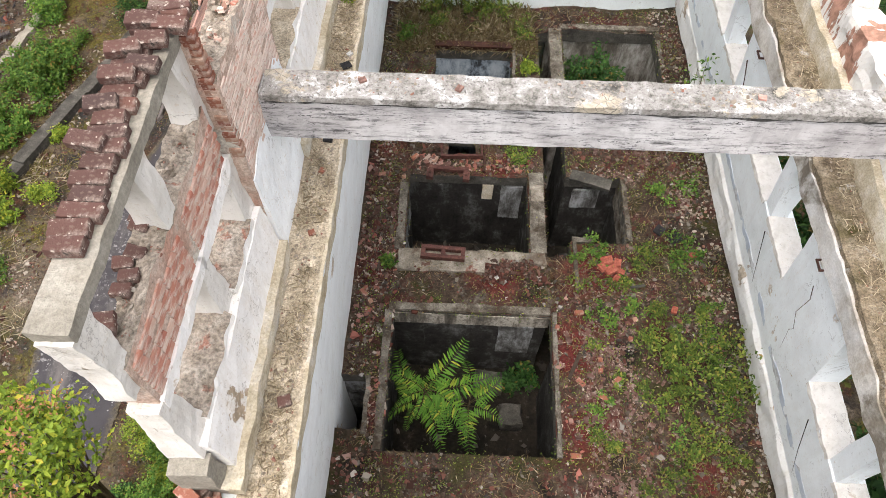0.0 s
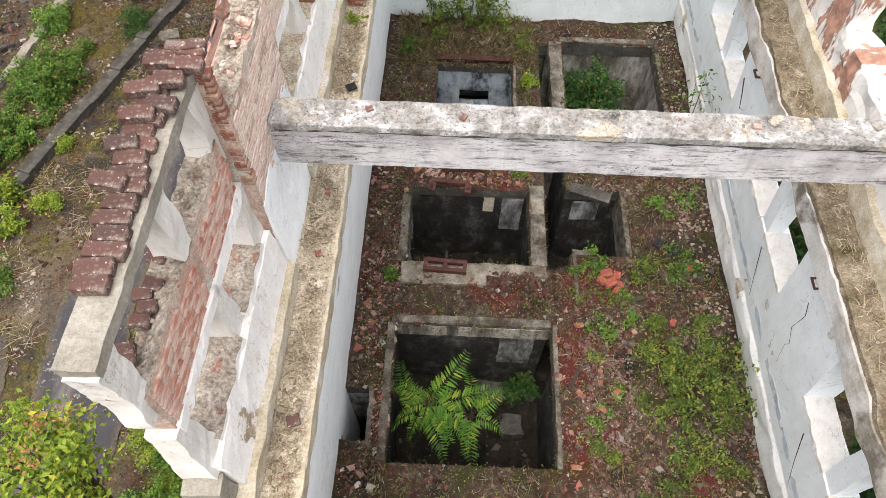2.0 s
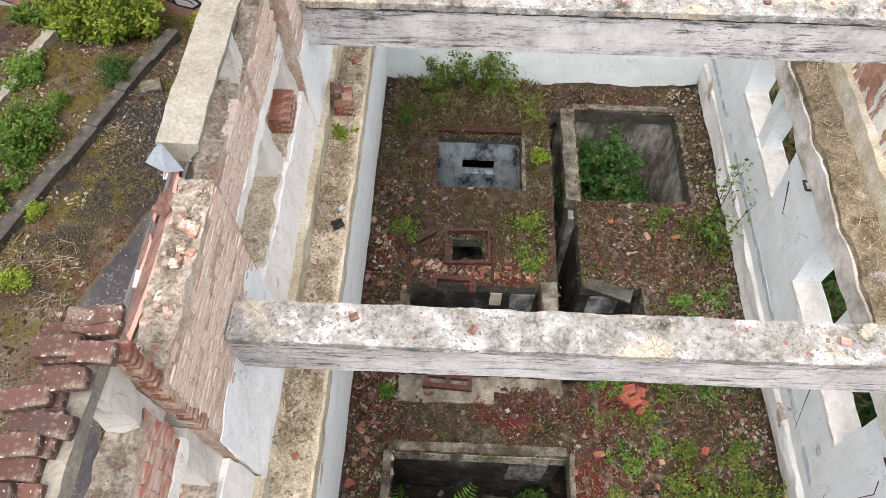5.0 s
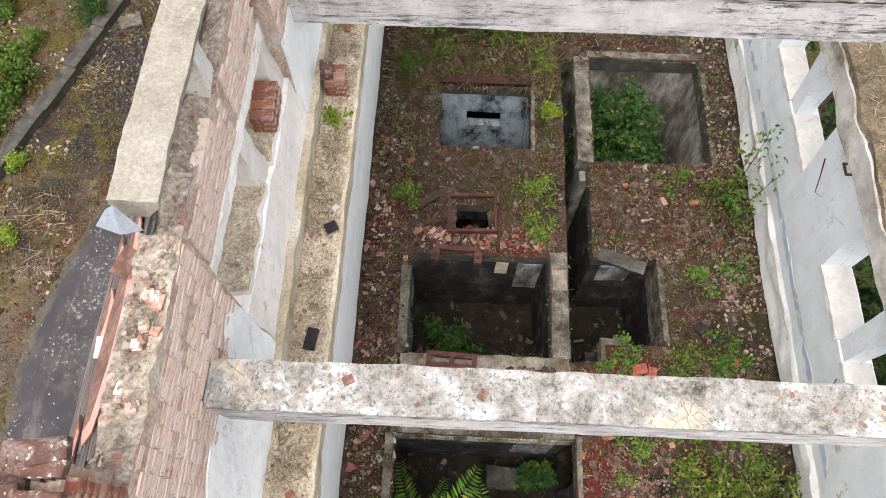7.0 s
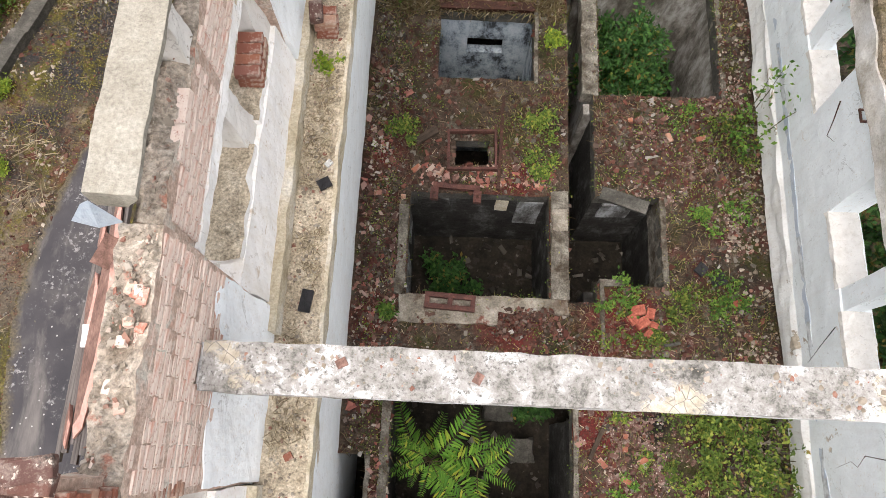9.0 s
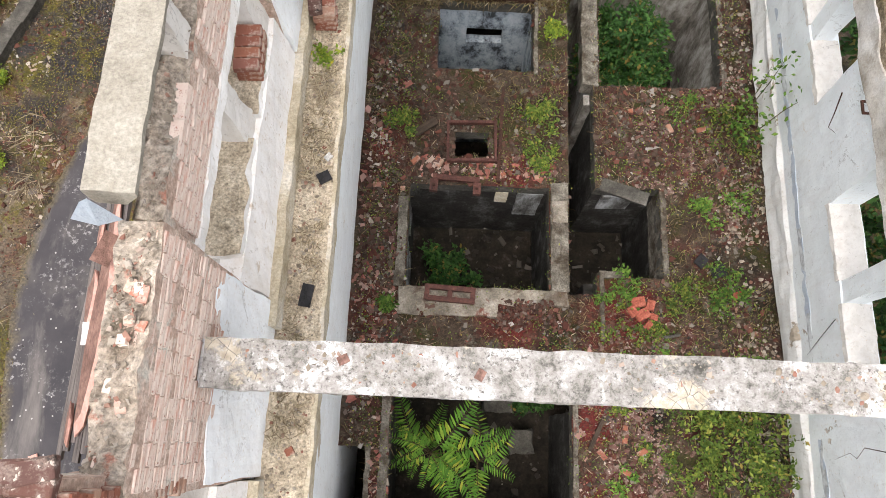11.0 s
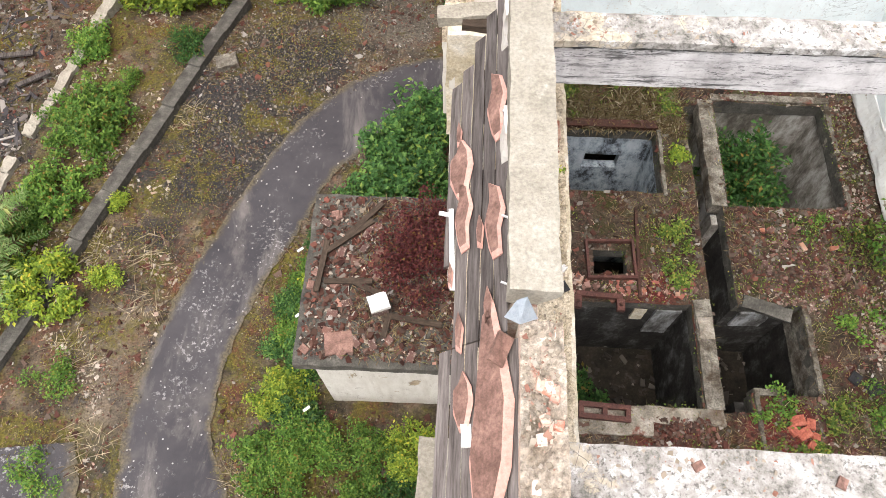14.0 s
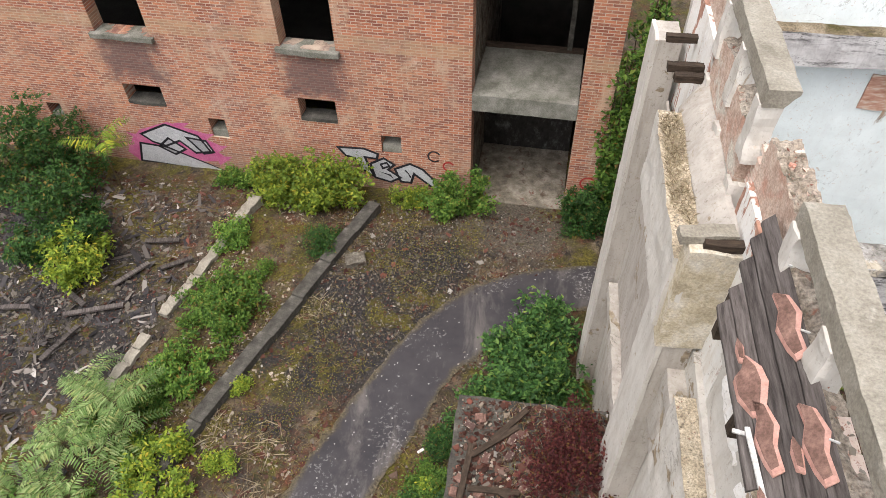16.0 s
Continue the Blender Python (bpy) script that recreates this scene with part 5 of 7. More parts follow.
for x, y, r, h, m in ((-4.55, 1.4, 0.4, 0.5, "leaf_mid"), (-4.6, 0.2, 0.4, 0.55, "leaf_mid"), (-4.75, -1.0, 0.5, 0.6, "leaf_lime"), (-4.2, -1.9, 0.6, 0.8, "leaf_mid"),
                      (-3.2, -2.1, 0.7, 0.9, "leaf_mid"), (-2.2, -2.0, 0.6, 0.9, "leaf_lime"), (-4.7, -2.6, 0.6, 0.6, "leaf_mid"), (-3.6, -3.2, 0.7, 0.8, "leaf_mid"),
                      (-2.5, -3.2, 0.7, 0.9, "leaf_dark"), (-4.6, -4.0, 0.6, 0.7, "leaf_lime"), (-3.4, -4.5, 0.8, 0.8, "leaf_mid"), (-4.4, -5.6, 0.7, 0.7, "leaf_mid"),
                      (-2.4, -4.8, 0.7, 0.9, "leaf_mid"), (-4.4, 2.3, 0.35, 0.4, "leaf_dark")):
    bush("weed_clump", (x, y, GZ), (r, r, h), m, "green weeds between the road and the outbuilding", "weeds", 0.06, 230, 22, "weeds along the road", 0.08)
for k in range(26):
    y = -6.5 + 0.32 * k + rng.uniform(-0.15, 0.15)
    x = rng.uniform(-4.95, -4.05) if y > -1.4 else rng.uniform(-5.2, -2.0)
    r = rng.uniform(0.25, 0.5)
    bush("weed_clump", (x, y, GZ), (r, r, r * 1.1), ("leaf_ivy", "leaf_lime", "leaf_mid", "leaf_ivy")[k % 4], "green weeds between the road and the outbuilding", "weeds", 0.07, 130, 16, "weeds along the road", 0.07)
for x, y, r, m in ((-8.7, 1.3, 0.3, "leaf_lime"), (-9.2, -0.8, 0.5, "leaf_mid"), (-8.9, 3.0, 0.25, "leaf_lime"), (-9.0, -2.6, 0.5, "leaf_mid"), (-11.2, 0.0, 0.6, "leaf_mid"), (-9.6, 6.3, 0.35, "leaf_mid")):
    bush("weed_clump", (x, y, GZ), (r, r, 0.35), m, "low weeds on the yard", "weeds", 0.06, 80, 16, "weeds on the yard")
for x, y, n_f, L, h, hd in ((-10.95, 1.7, 44, 0.8, 1.25, 6), (-11.7, 1.0, 30, 0.75, 0.95, 4), (-11.9, 2.1, 20, 0.7, 0.7, 3), (-11.2, -0.1, 24, 0.7, 0.75, 4), (-12.3, -0.1, 20, 0.7, 0.7, 3)):
    frond_plant("sapling", (x, y, GZ), n_f, L * 1.25, "leaf_pale", "young tree with pale feathered leaves behind the kerb", 0.7, 0.6, 0.2, h, "feather-leaved saplings", (hd + 1) // 2, 0.5, 18)
for x, y in ((-10.6, 1.1), (-11.5, 1.9), (-10.7, 2.4)):
    bush("weed_clump", (x, y, GZ), (0.45, 0.45, 0.5), "leaf_mid", "green weeds under the feather-leaved saplings", "weeds", 0.08, 150, 16, "weeds on the yard", 0.06)
frond_plant("sapling", (-14.6, 8.9, GZ - 0.15), 12, 0.9, "leaf_lime", "young tree with feathered leaves in the shrubs", 0.7, 0.5, 0.3, 1.9)


def tree(at, height, radii, mat, label, size=0.12, n=300):
    t = base("tree", at, 0, label, "tree")
    trunk = [(0, 0, -0.1), (0.05, 0.02, height * 0.5), (0, 0.05, height * 0.85)]
    lines, pts = [trunk], []
    for k in range(n):
        v = rng.normal(0, 1, 3)
        v *= rng.uniform(0.45, 1.0) / np.linalg.norm(v)
        p = (v[0] * radii[0], v[1] * radii[1], height + v[2] * radii[2])
        pts.append(p)
        if k % 8 == 0:
            lines.append([(0.03, 0.02, height * rng.uniform(0.4, 0.8)), (p[0] * 0.5, p[1] * 0.5, (p[2] + height * 0.6) / 2), p])
    twig_tubes("trunk", lines[:1], 0.09, "stem", t)
    tagged(twig_tubes("limb", lines[1:], 0.025, "stem", t), kind="stuff")
    leaves("crown", mat, t, pts, size, 12, 0.085, 0.6)
    return t


ash = tree((-3.75, -6.0, GZ), 5.45, (0.75, 0.95, 0.75), "leaf_lime", "young lime-leaved tree turning yellow beside the wall's end", 0.085, 330)
seeds = leaves("seed_bunch", "seed", ash, [(0.1, 0.5, 6.0), (0.2, 0.1, 6.1), (0.35, 0.6, 5.9), (-0.1, -0.3, 6.0), (0.3, -0.4, 5.9)], 0.05, 60, 0.08, 0.8, "orange seed bunches")
tagged(seeds, kind="stuff")
for x, y, h, r in ((8.0, -5.6, 3.6, 1.6), (8.2, -2.0, 3.4, 1.6), (8.0, 1.4, 3.4, 1.6), (8.4, 4.2, 3.8, 1.7), (8.2, -8.6, 3.6, 1.6)):
    tree((x, y, GZ), h, (r, r * 1.2, 2.2), "leaf_dark", "dark green tree outside the hall's windows", 0.16, 330)
bush("shrub", (7.0, -4.8, GZ), (0.9, 2.4, 3.2), "leaf_dark", "dark green shrubs outside the windows", "shrub", 0.15, 300, 14)
bush("shrub", (7.0, 0.5, GZ), (0.9, 2.6, 3.2), "leaf_dark", "dark green shrubs outside the windows", "shrub", 0.15, 300, 14)

# in the hall
frond_plant("sapling", (0.4, -3.95, -2.35), 17, 0.95, "leaf_fern", "bright green sapling with feathered leaves growing out of a pit", 0.55, 0.55, 0.21, 2.1, "", 2, 0.1, 20)
frond_plant("sapling", (1.15, -4.05, -2.35), 8, 0.75, "leaf_fern", "smaller feather-leaved sapling growing out of a pit", 0.55, 0.55, 0.24, 1.8)
bush("shrub", (3.6, 2.95, -2.35), (0.72, 1.1, 2.3), "leaf_dark", "dark green shrub filling a pit", "shrub", 0.1, 1100, 20)
bush("weed_clump", (0.5, -0.9, -2.35), (0.6, 0.6, 0.5), "leaf_dark", "dark green weeds at the bottom of a pit", "weeds", 0.1, 130, 14, "weeds in the pits")
bush("weed_clump", (1.0, 2.4, -2.35), (0.7, 0.4, 0.4), "leaf_mid", "green weeds at the bottom of the blue pit", "weeds", 0.1, 90, 14, "weeds in the pits")
bush("weed_clump", (2.1, -2.95, -2.35), (0.3, 0.3, 0.6), "leaf_dark", "dark green weeds at the bottom of a pit", "weeds", 0.1, 60, 14, "weeds in the pits")
bush("shrub", (4.8, -3.7, 0.0), (0.75, 0.8, 0.8), "leaf_floor", "leafy green shrub on the hall floor by the wall", "shrub", 0.07, 170, 9, spread=0.07)
bush("shrub", (4.3, -3.3, 0.0), (0.7, 0.65, 0.5), "leaf_floor", "spreading green weed on the hall floor", "shrub", 0.065, 80, 6, spread=0.07)
for k in range(54):
    x, y = rng.uniform(2.95, 5.25), rng.uniform(-5.9, -1.4)
    if k > 46:
        x, y = rng.uniform(3.0, 5.2), rng.uniform(-1.4, 1.6)
    if in_hole(x, y) or (x < 3.9 and y > -1.6):
        continue
    r = rng.uniform(0.12, 0.38)
    bush("weed", (x, y, 0.03), (r, r, r * 0.6), ("leaf_floor", "leaf_floor", "leaf_mid", "leaf_floor")[k % 4], "small green weed among the rubble", "weeds", 0.055, int(14 + 52 * r), 7, "weeds on the hall floor", 0.045)
for x, y, r, h, m in ((0.15, 4.5, 0.3, 0.6, "leaf_floor"), (0.75, 4.5, 0.4, 0.7, "leaf_floor"), (1.5, 4.45, 0.5, 0.4, "leaf_floor"), (0.3, 3.9, 0.4, 0.25, "leaf_floor"), (2.1, 3.9, 0.3, 0.2, "leaf_floor"),
                      (-0.3, 3.6, 0.3, 0.3, "leaf_mid"), (2.0, 1.2, 0.36, 0.15, "leaf_floor"), (2.0, 0.6, 0.3, 0.12, "leaf_floor"), (-0.2, 1.0, 0.3, 0.12, "leaf_floor"), (2.15, 2.8, 0.14, 0.15, "leaf_lime"),
                      (4.75, -0.25, 0.4, 0.25, "leaf_mid"), (4.6, -1.5, 0.42, 0.22, "leaf_mid"), (3.2, -1.55, 0.36, 0.18, "leaf_mid"), (4.9, 1.2, 0.45, 0.45, "leaf_floor"), (-0.35, -1.9, 0.12, 0.12, "leaf_mid")):
    bush("weed", (x, y, 0.02), (r, r, h), m, "green weeds on the overgrown hall floor", "weeds", 0.06, int(36 + 110 * r), 9, "weeds on the hall floor", 0.05)
bush("sapling", (5.15, 1.15, 0.1), (0.6, 0.6, 1.5), "leaf_mid", "thin sapling leaning on the white wall", "sapling", 0.085, 60, 4, spread=0.12)
bush("sapling", (0.95, 4.5, 0.15), (0.95, 0.12, 1.35), "leaf_floor", "thin sapling against the end wall", "sapling", 0.085, 90, 7, spread=0.1)
bush("weed", (-0.68, -0.2, LEDGE), (0.1, 0.12, 0.1), "leaf_lime", "tuft of green on the wall ledge", "weeds", 0.05, 30, 10, "weeds on the hall floor", 0.03)
bush("shrub", (-2.1, 0.62, 0.02), (0.85, 0.95, 0.75), "leaf_red", "dark red shrub on the outbuilding's roof", "shrub", 0.055, 560, 10, spread=0.11)


# ---- rubble, litter and grass, too many to count ----
def chips(name, mat, spots, lo, hi, label, category, flat=0.6, long=1.0):
    """Broken pieces: boxes with pushed corners, lying at rows of x, y, z."""
    spots = np.asarray(spots, float)
    n = len(spots)
    corner = np.array([[x, y, z] for x in (-1, 1) for y in (-1, 1) for z in (-1, 1)], float)
    size = lo * (hi / lo) ** (rng.uniform(0, 1, n) ** 2.2)
    ext = size[:, None] * np.stack([rng.uniform(0.6, 1, n) * long, rng.uniform(0.35, 0.8, n), flat * rng.uniform(0.3, 0.7, n)], 1)
    v = corner[None] * ext[:, None] * (1 + rng.uniform(-0.62, 0.34, (n, 8, 3)))
    a, b, c = rng.uniform(0, 2 * np.pi, n), rng.normal(0, 0.35, n), rng.normal(0, 0.35, n)
    ca, sa = np.cos(a)[:, None], np.sin(a)[:, None]
    z = v[..., 2] + v[..., 0] * b[:, None] + v[..., 1] * c[:, None]
    out = np.stack([v[..., 0] * ca - v[..., 1] * sa, v[..., 0] * sa + v[..., 1] * ca, z], -1) + spots[:, None] + np.array([0, 0, 0.3])[None, None] * ext[:, None, 2:]
    quads = np.array([[0, 1, 3, 2], [4, 6, 7, 5], [0, 4, 5, 1], [2, 3, 7, 6], [0, 2, 6, 4], [1, 5, 7, 3]])
    faces = (quads[None] + 8 * np.arange(n)[:, None, None]).reshape(-1, 4).tolist()
    return tagged(make(name, out.reshape(-1, 3).tolist(), faces, mat), label, category, kind="stuff")


def lumps(name, mat, spots, lo, hi, label, category):
    """Rounded stones half sunk in what they lie on."""
    spots = np.asarray(spots, float)
    n = len(spots)
    ring = [(math.cos(a), math.sin(a), 0.0) for a in [k * math.pi / 3 for k in range(6)]]
    up = [(0.62 * math.cos(a), 0.62 * math.sin(a), 0.66) for a in [(k + 0.5) * math.pi / 3 for k in range(6)]]
    ball = np.array(ring + up + [(0, 0, 0.9)])
    size = lo * (hi / lo) ** (rng.uniform(0, 1, n) ** 1.6)
    v = ball[None] * size[:, None, None] * np.stack([rng.uniform(0.7, 1.25, n), rng.uniform(0.7, 1.1, n), rng.uniform(0.5, 0.9, n)], 1)[:, None]
    v = v * (1 + rng.uniform(-0.4, 0.3, (n, 13, 3)))
    a = rng.uniform(0, 6.28, n)
    ca, sa = np.cos(a)[:, None], np.sin(a)[:, None]
    out = np.stack([v[..., 0] * ca - v[..., 1] * sa, v[..., 0] * sa + v[..., 1] * ca, v[..., 2]], -1) + spots[:, None]
    tri = []
    for k in range(6):
        j = (k + 1) % 6
        tri += [(k, j, 6 + k), (j, 6 + j, 6 + k), (6 + k, 6 + j, 12)]
    faces = (np.array(tri)[None] + 13 * np.arange(n)[:, None, None]).reshape(-1, 3).tolist()
    return tagged(make(name, out.reshape(-1, 3).tolist(), faces, mat), label, category, kind="stuff")


def blades(name, mat, spots, length, label, lean=0.9, width=0.006):
    spots = np.asarray(spots, float)
    n = len(spots)
    az, l = rng.uniform(0, 2 * np.pi, n), length * rng.uniform(0.4, 1.3, n)
    el = np.clip(rng.normal(0.5, 0.45, n) * (2 - lean), 0.02, 1.4)
    d = np.stack([np.cos(az) * np.cos(el), np.sin(az) * np.cos(el), np.sin(el)], 1) * l[:, None]
    s = np.stack([-np.sin(az), np.cos(az), 0 * az], 1) * width
    mid = spots + d * 0.55
    tip = spots + d * (1, 1, 0.7)
    v = np.stack([spots - s, spots + s, mid + s * 0.8, tip, mid - s * 0.8], 1).reshape(-1, 3)
    faces = (np.array([0, 1, 2, 3, 4])[None] + 5 * np.arange(n)[:, None]).tolist()
    return tagged(make(name, v.tolist(), faces, mat), label, "grass", kind="stuff")


def scatter(n, x0, x1, y0, y1, keep=None, z=None):
    out = []
    while len(out) < n:
        x, y = rng.uniform(x0, x1), rng.uniform(y0, y1)
        if keep is None or keep(x, y):
            out.append((x, y, z(x, y) if callable(z) else z))
    return out


def clumped(f, seed, lo):
    """Keep places where a slow noise is high."""
    return lambda x, y: not in_hole(x, y) and noise.noise(Vector((x * f, y * f, seed))) + rng.uniform(-0.25, 0.25) > lo


on_floor = lambda x, y: not in_hole(x, y)
chips("brick_rubble", "rubble", scatter(9000, -0.8, 5.4, -6.6, 4.6, clumped(1.1, 3, -0.05), floor_height), 0.01, 0.06, "broken red brick and mortar on the hall floor", "rubble")
chips("brick_rubble", "rubble", scatter(700, 1.3, 2.4, -2.2, -1.75, lambda x, y: noise.noise(Vector((x * 3, y * 3, 1))) > -0.2, lambda x, y: floor_height(x, y) + 0.05), 0.012, 0.05, "heap of red brick crumbs beside a pit", "rubble")
chips("brick_rubble", "rubble", scatter(1700, 2.85, 5.3, 0.25, 1.8, on_floor, floor_height) + scatter(1300, -0.78, -0.1, -3.6, 1.8, on_floor, floor_height), 0.015, 0.07, "heap of broken bricks on the hall floor", "rubble")
chips("stone_rubble", "grey_rubble", scatter(4500, -0.8, 5.4, -6.6, 4.6, clumped(1.4, 8, 0.0), floor_height) + scatter(700, 4.6, 5.4, -5, 4.6, on_floor, floor_height)
      + scatter(500, -0.75, -0.3, 1.5, 4.6, on_floor, floor_height), 0.008, 0.05, "grey stones and plaster bits on the hall floor", "rubble")
chips("red_rubble", "dark_brick", scatter(1500, 2.85, 3.75, -5.9, -1.9, clumped(1.7, 52, -0.05), floor_height) + scatter(500, 3.6, 5.2, -5.9, -2.0, clumped(1.9, 61, 0.1), floor_height)
      + scatter(900, 3.4, 5.2, -0.9, 3.6, clumped(1.5, 71, 0.0), floor_height), 0.014, 0.062, "dark red brick fragments among the weeds", "rubble")
chips("cellar_rubble", "cellar_stones", scatter(1800, -0.2, 5.0, -5.0, 4.0, None, -2.36), 0.015, 0.11, "rubble on the cellar floor, coloured dark for shade", "rubble")
chips("pink_rubble", "pink_rubble", scatter(620, -0.8, -0.12, -6.4, 2.2, clumped(1.6, 33, 0.0), floor_height) + scatter(240, 0.1, 2.2, 0.15, 0.5, on_floor, floor_height) + scatter(70, 2.5, 2.9, -5.4, -2.4, on_floor, floor_height), 0.012, 0.075, "pinkish broken bricks and plaster on the hall floor", "rubble")
lumps("plaster_rubble", "mortar_lumps", scatter(1500, 4.75, 5.42, -5.5, 4.6, clumped(1.5, 71, -0.15), floor_height) + scatter(500, -0.78, -0.35, -5, 4.5, clumped(1.5, 72, 0.0), floor_height), 0.008, 0.045, "pale fallen plaster along the hall walls", "rubble")
leaf_litter = chips("leaf_litter", "rubble", scatter(9000, -0.8, 5.4, -6.6, 4.6, on_floor, lambda x, y: floor_height(x, y) + 0.006), 0.008, 0.026, "brown leaf litter on the hall floor", "litter", 0.12)
blades("dry_grass", "straw", scatter(6500, -0.8, 5.4, -6.6, 4.6, clumped(0.9, 21, 0.05), floor_height), 0.15, "dry brown grass on the hall floor", 0.8, 0.004)
blades("dry_grass", "straw_pale", scatter(1500, -0.6, 2.3, 3.3, 4.65, clumped(1.5, 2, -0.3), floor_height), 0.25, "bleached grass at the hall's end", 0.8)
blades("dry_grass", "straw", scatter(5000, -0.6, 2.3, 3.2, 4.65, clumped(1.5, 2, -0.3), floor_height), 0.28, "thick dry grass at the hall's end", 0.7)
blades("dry_grass", "straw_pale", scatter(3500, -0.84, -0.55, -6.6, 4.6, lambda x, y: noise.noise(Vector((x * 2, y * 1.6, 5))) > -0.15, LEDGE + 0.03), 0.1, "dry grass on the wall ledge", 1.2, 0.004)
blades("dry_grass", "straw_pale", scatter(1500, 5.15, 5.5, -6.6, 4.6, None, RL + 0.05), 0.13, "dry grass on the east ledge", 1.2, 0.004)
lumps("ledge_grit", "mortar_lumps", scatter(1800, -0.84, -0.55, -6.6, 4.6, None, LEDGE + 0.03) + scatter(800, 5.12, 5.5, -6.6, 4.6, None, RL + 0.04), 0.005, 0.024, "grit and plaster crumbs on the ledges", "rubble")
blades("dry_grass", "straw_pale", scatter(1100, -1.74, -1.53, 0.5, 2.65, lambda x, y: noise.noise(Vector((x * 2, y * 1.1, 15))) > -0.2, 5.22), 0.1, "dry grass on the outer band", 1.0, 0.004)
chips("ledge_grit", "mortar_lumps", scatter(350, -1.75, -1.52, 0.4, 2.7, None, 5.22) + scatter(400, -1.51, -1.36, -3.9, -0.35, None, 3.95), 0.004, 0.016, "plaster crumbs on the outer band", "rubble")


def off_road(x, y):
    west_edge = np.interp(y, [-14, -4.8, -0.5, 1.2, 3.9, 6.2, 7.1], [-7.3, -7.35, -7.45, -7.15, -6.4, -5.0, -3.4])
    east_edge = np.interp(y, [-14, -8, -4.7, -1.3, 1.1, 2.8, 4.3, 5.7, 6.3], [-5.3, -5.4, -5.5, -5.95, -5.6, -4.95, -4.3, -2.5, -1.0])
    return not (west_edge < x < east_edge and y < 6.6) and not (x > -1.3 and y < 5) and not (-4.0 < x < -1.3 and -1.2 < y < 1.8)


yard = lambda x, y: off_road(x, y) and noise.noise(Vector((x * 0.7, y * 0.7, 31))) + rng.uniform(-0.3, 0.3) > 0.0
chips("yard_rubble", "rubble", scatter(9000, -18, -2, -9, 10, yard, ground_height), 0.012, 0.09, "brick chips and stones on the yard", "rubble")
chips("yard_rubble", "grey_rubble", scatter(8000, -19, -11.2, 1, 10, off_road, ground_height), 0.012, 0.09, "slate and timber rubble heap on the yard", "rubble", 0.3)
chips("timber_rubble", "slate", scatter(2600, -19, -11.6, 0, 9, off_road, ground_height), 0.02, 0.1, "splintered slate and laths in the yard's rubble heap", "rubble", 0.25, 3.4)
chips("yard_grit", "grey_rubble", scatter(7000, -9.5, -3.5, -9, 9.5, None, lambda x, y: ground_height(x, y) + 0.03), 0.008, 0.034, "pale grit scattered over the road and yard", "rubble")
chips("yard_grit", "grey_rubble", scatter(5500, -8.0, -2.3, 4.2, 9.7, None, lambda x, y: ground_height(x, y) + 0.015), 0.012, 0.045, "grey gravel before the loading bay", "gravel")
chips("leaf_litter", "rubble", scatter(20000, -16, -2, -9, 10, off_road, lambda x, y: ground_height(x, y) + 0.01), 0.015, 0.04, "fallen leaves on the yard", "litter", 0.12)
chips("yard_stones", "mortar_lumps", scatter(2600, -11.5, -8.2, -8, 9.5, lambda x, y: noise.noise(Vector((x * 0.8, y * 0.8, 91))) > 0.1, ground_height) + scatter(500, -8.8, -7.3, -6, 6, lambda x, y: noise.noise(Vector((x, y, 43))) > 0.15, ground_height), 0.012, 0.06, "pale stones and plaster bits on the yard", "rubble")
blades("yard_grass", "straw", scatter(5000, -10, -3.5, -9, 9.5, yard, ground_height), 0.16, "dry grass and stalks on the yard", 1.1, 0.005)
for x, y, r in ((-8.05, 1.9, 0.5), (-7.9, 0.7, 0.35), (-9.0, -0.3, 0.5), (-8.3, -2.0, 0.5), (-9.3, 2.0, 0.4), (-5.1, -2.4, 0.5), (-8.9, -5.0, 0.7), (-8.0, 5.4, 0.4)):
    blades("yard_straw", "straw_pale", scatter(60, x - r, x + r, y - r, y + r, lambda a, b: math.hypot(a - x, b - y) < r, ground_height), 0.42, "tangle of pale dead stalks on the yard", 1.5, 0.005)
moss_spots = scatter(2600, -9.6, -4.2, -8, 9.8, lambda x, y: off_road(x, y) and noise.noise(Vector((x * 0.6, y * 0.6, 77))) > 0.08, ground_height)
leaves("moss", "leaf_moss", None, moss_spots, 0.035, 12, 0.07, 0.4, "yellow-green moss cushions on the yard")
tagged(bpy.data.objects["moss"], category="moss", kind="stuff")
floor_moss = scatter(2600, -0.7, 5.3, -6.4, 4.6, clumped(0.8, 55, -0.1), floor_height)
leaves("ground_weeds", "leaf_floor", None, floor_moss, 0.032, 10, 0.05, 0.5, "tiny green weeds creeping over the hall floor")
tagged(bpy.data.objects["ground_weeds"], category="weeds", kind="stuff")
blades("floor_straw", "straw_pale", scatter(600, -0.8, 5.4, -6.4, 4.6, clumped(1.6, 61, 0.1), floor_height), 0.13, "bleached stalks on the hall floor", 1.3, 0.004)
chips("roof_grit", "mortar_lumps", scatter(500, -3.9, -1.4, -1.1, 1.7, None, 0.05), 0.01, 0.05, "pale mortar bits on the outbuilding's roof", "rubble")
chips("roof_rubble", "rubble", scatter(3600, -3.9, -1.4, -1.1, 1.7, None, 0.04), 0.012, 0.075, "broken tiles and bricks on the outbuilding's roof", "rubble")
blades("roof_grass", "straw", scatter(1500, -3.9, -1.4, -1.1, 1.7, lambda x, y: x > -3.2, 0.04), 0.16, "dry grass on the outbuilding's roof", 1.1, 0.005)
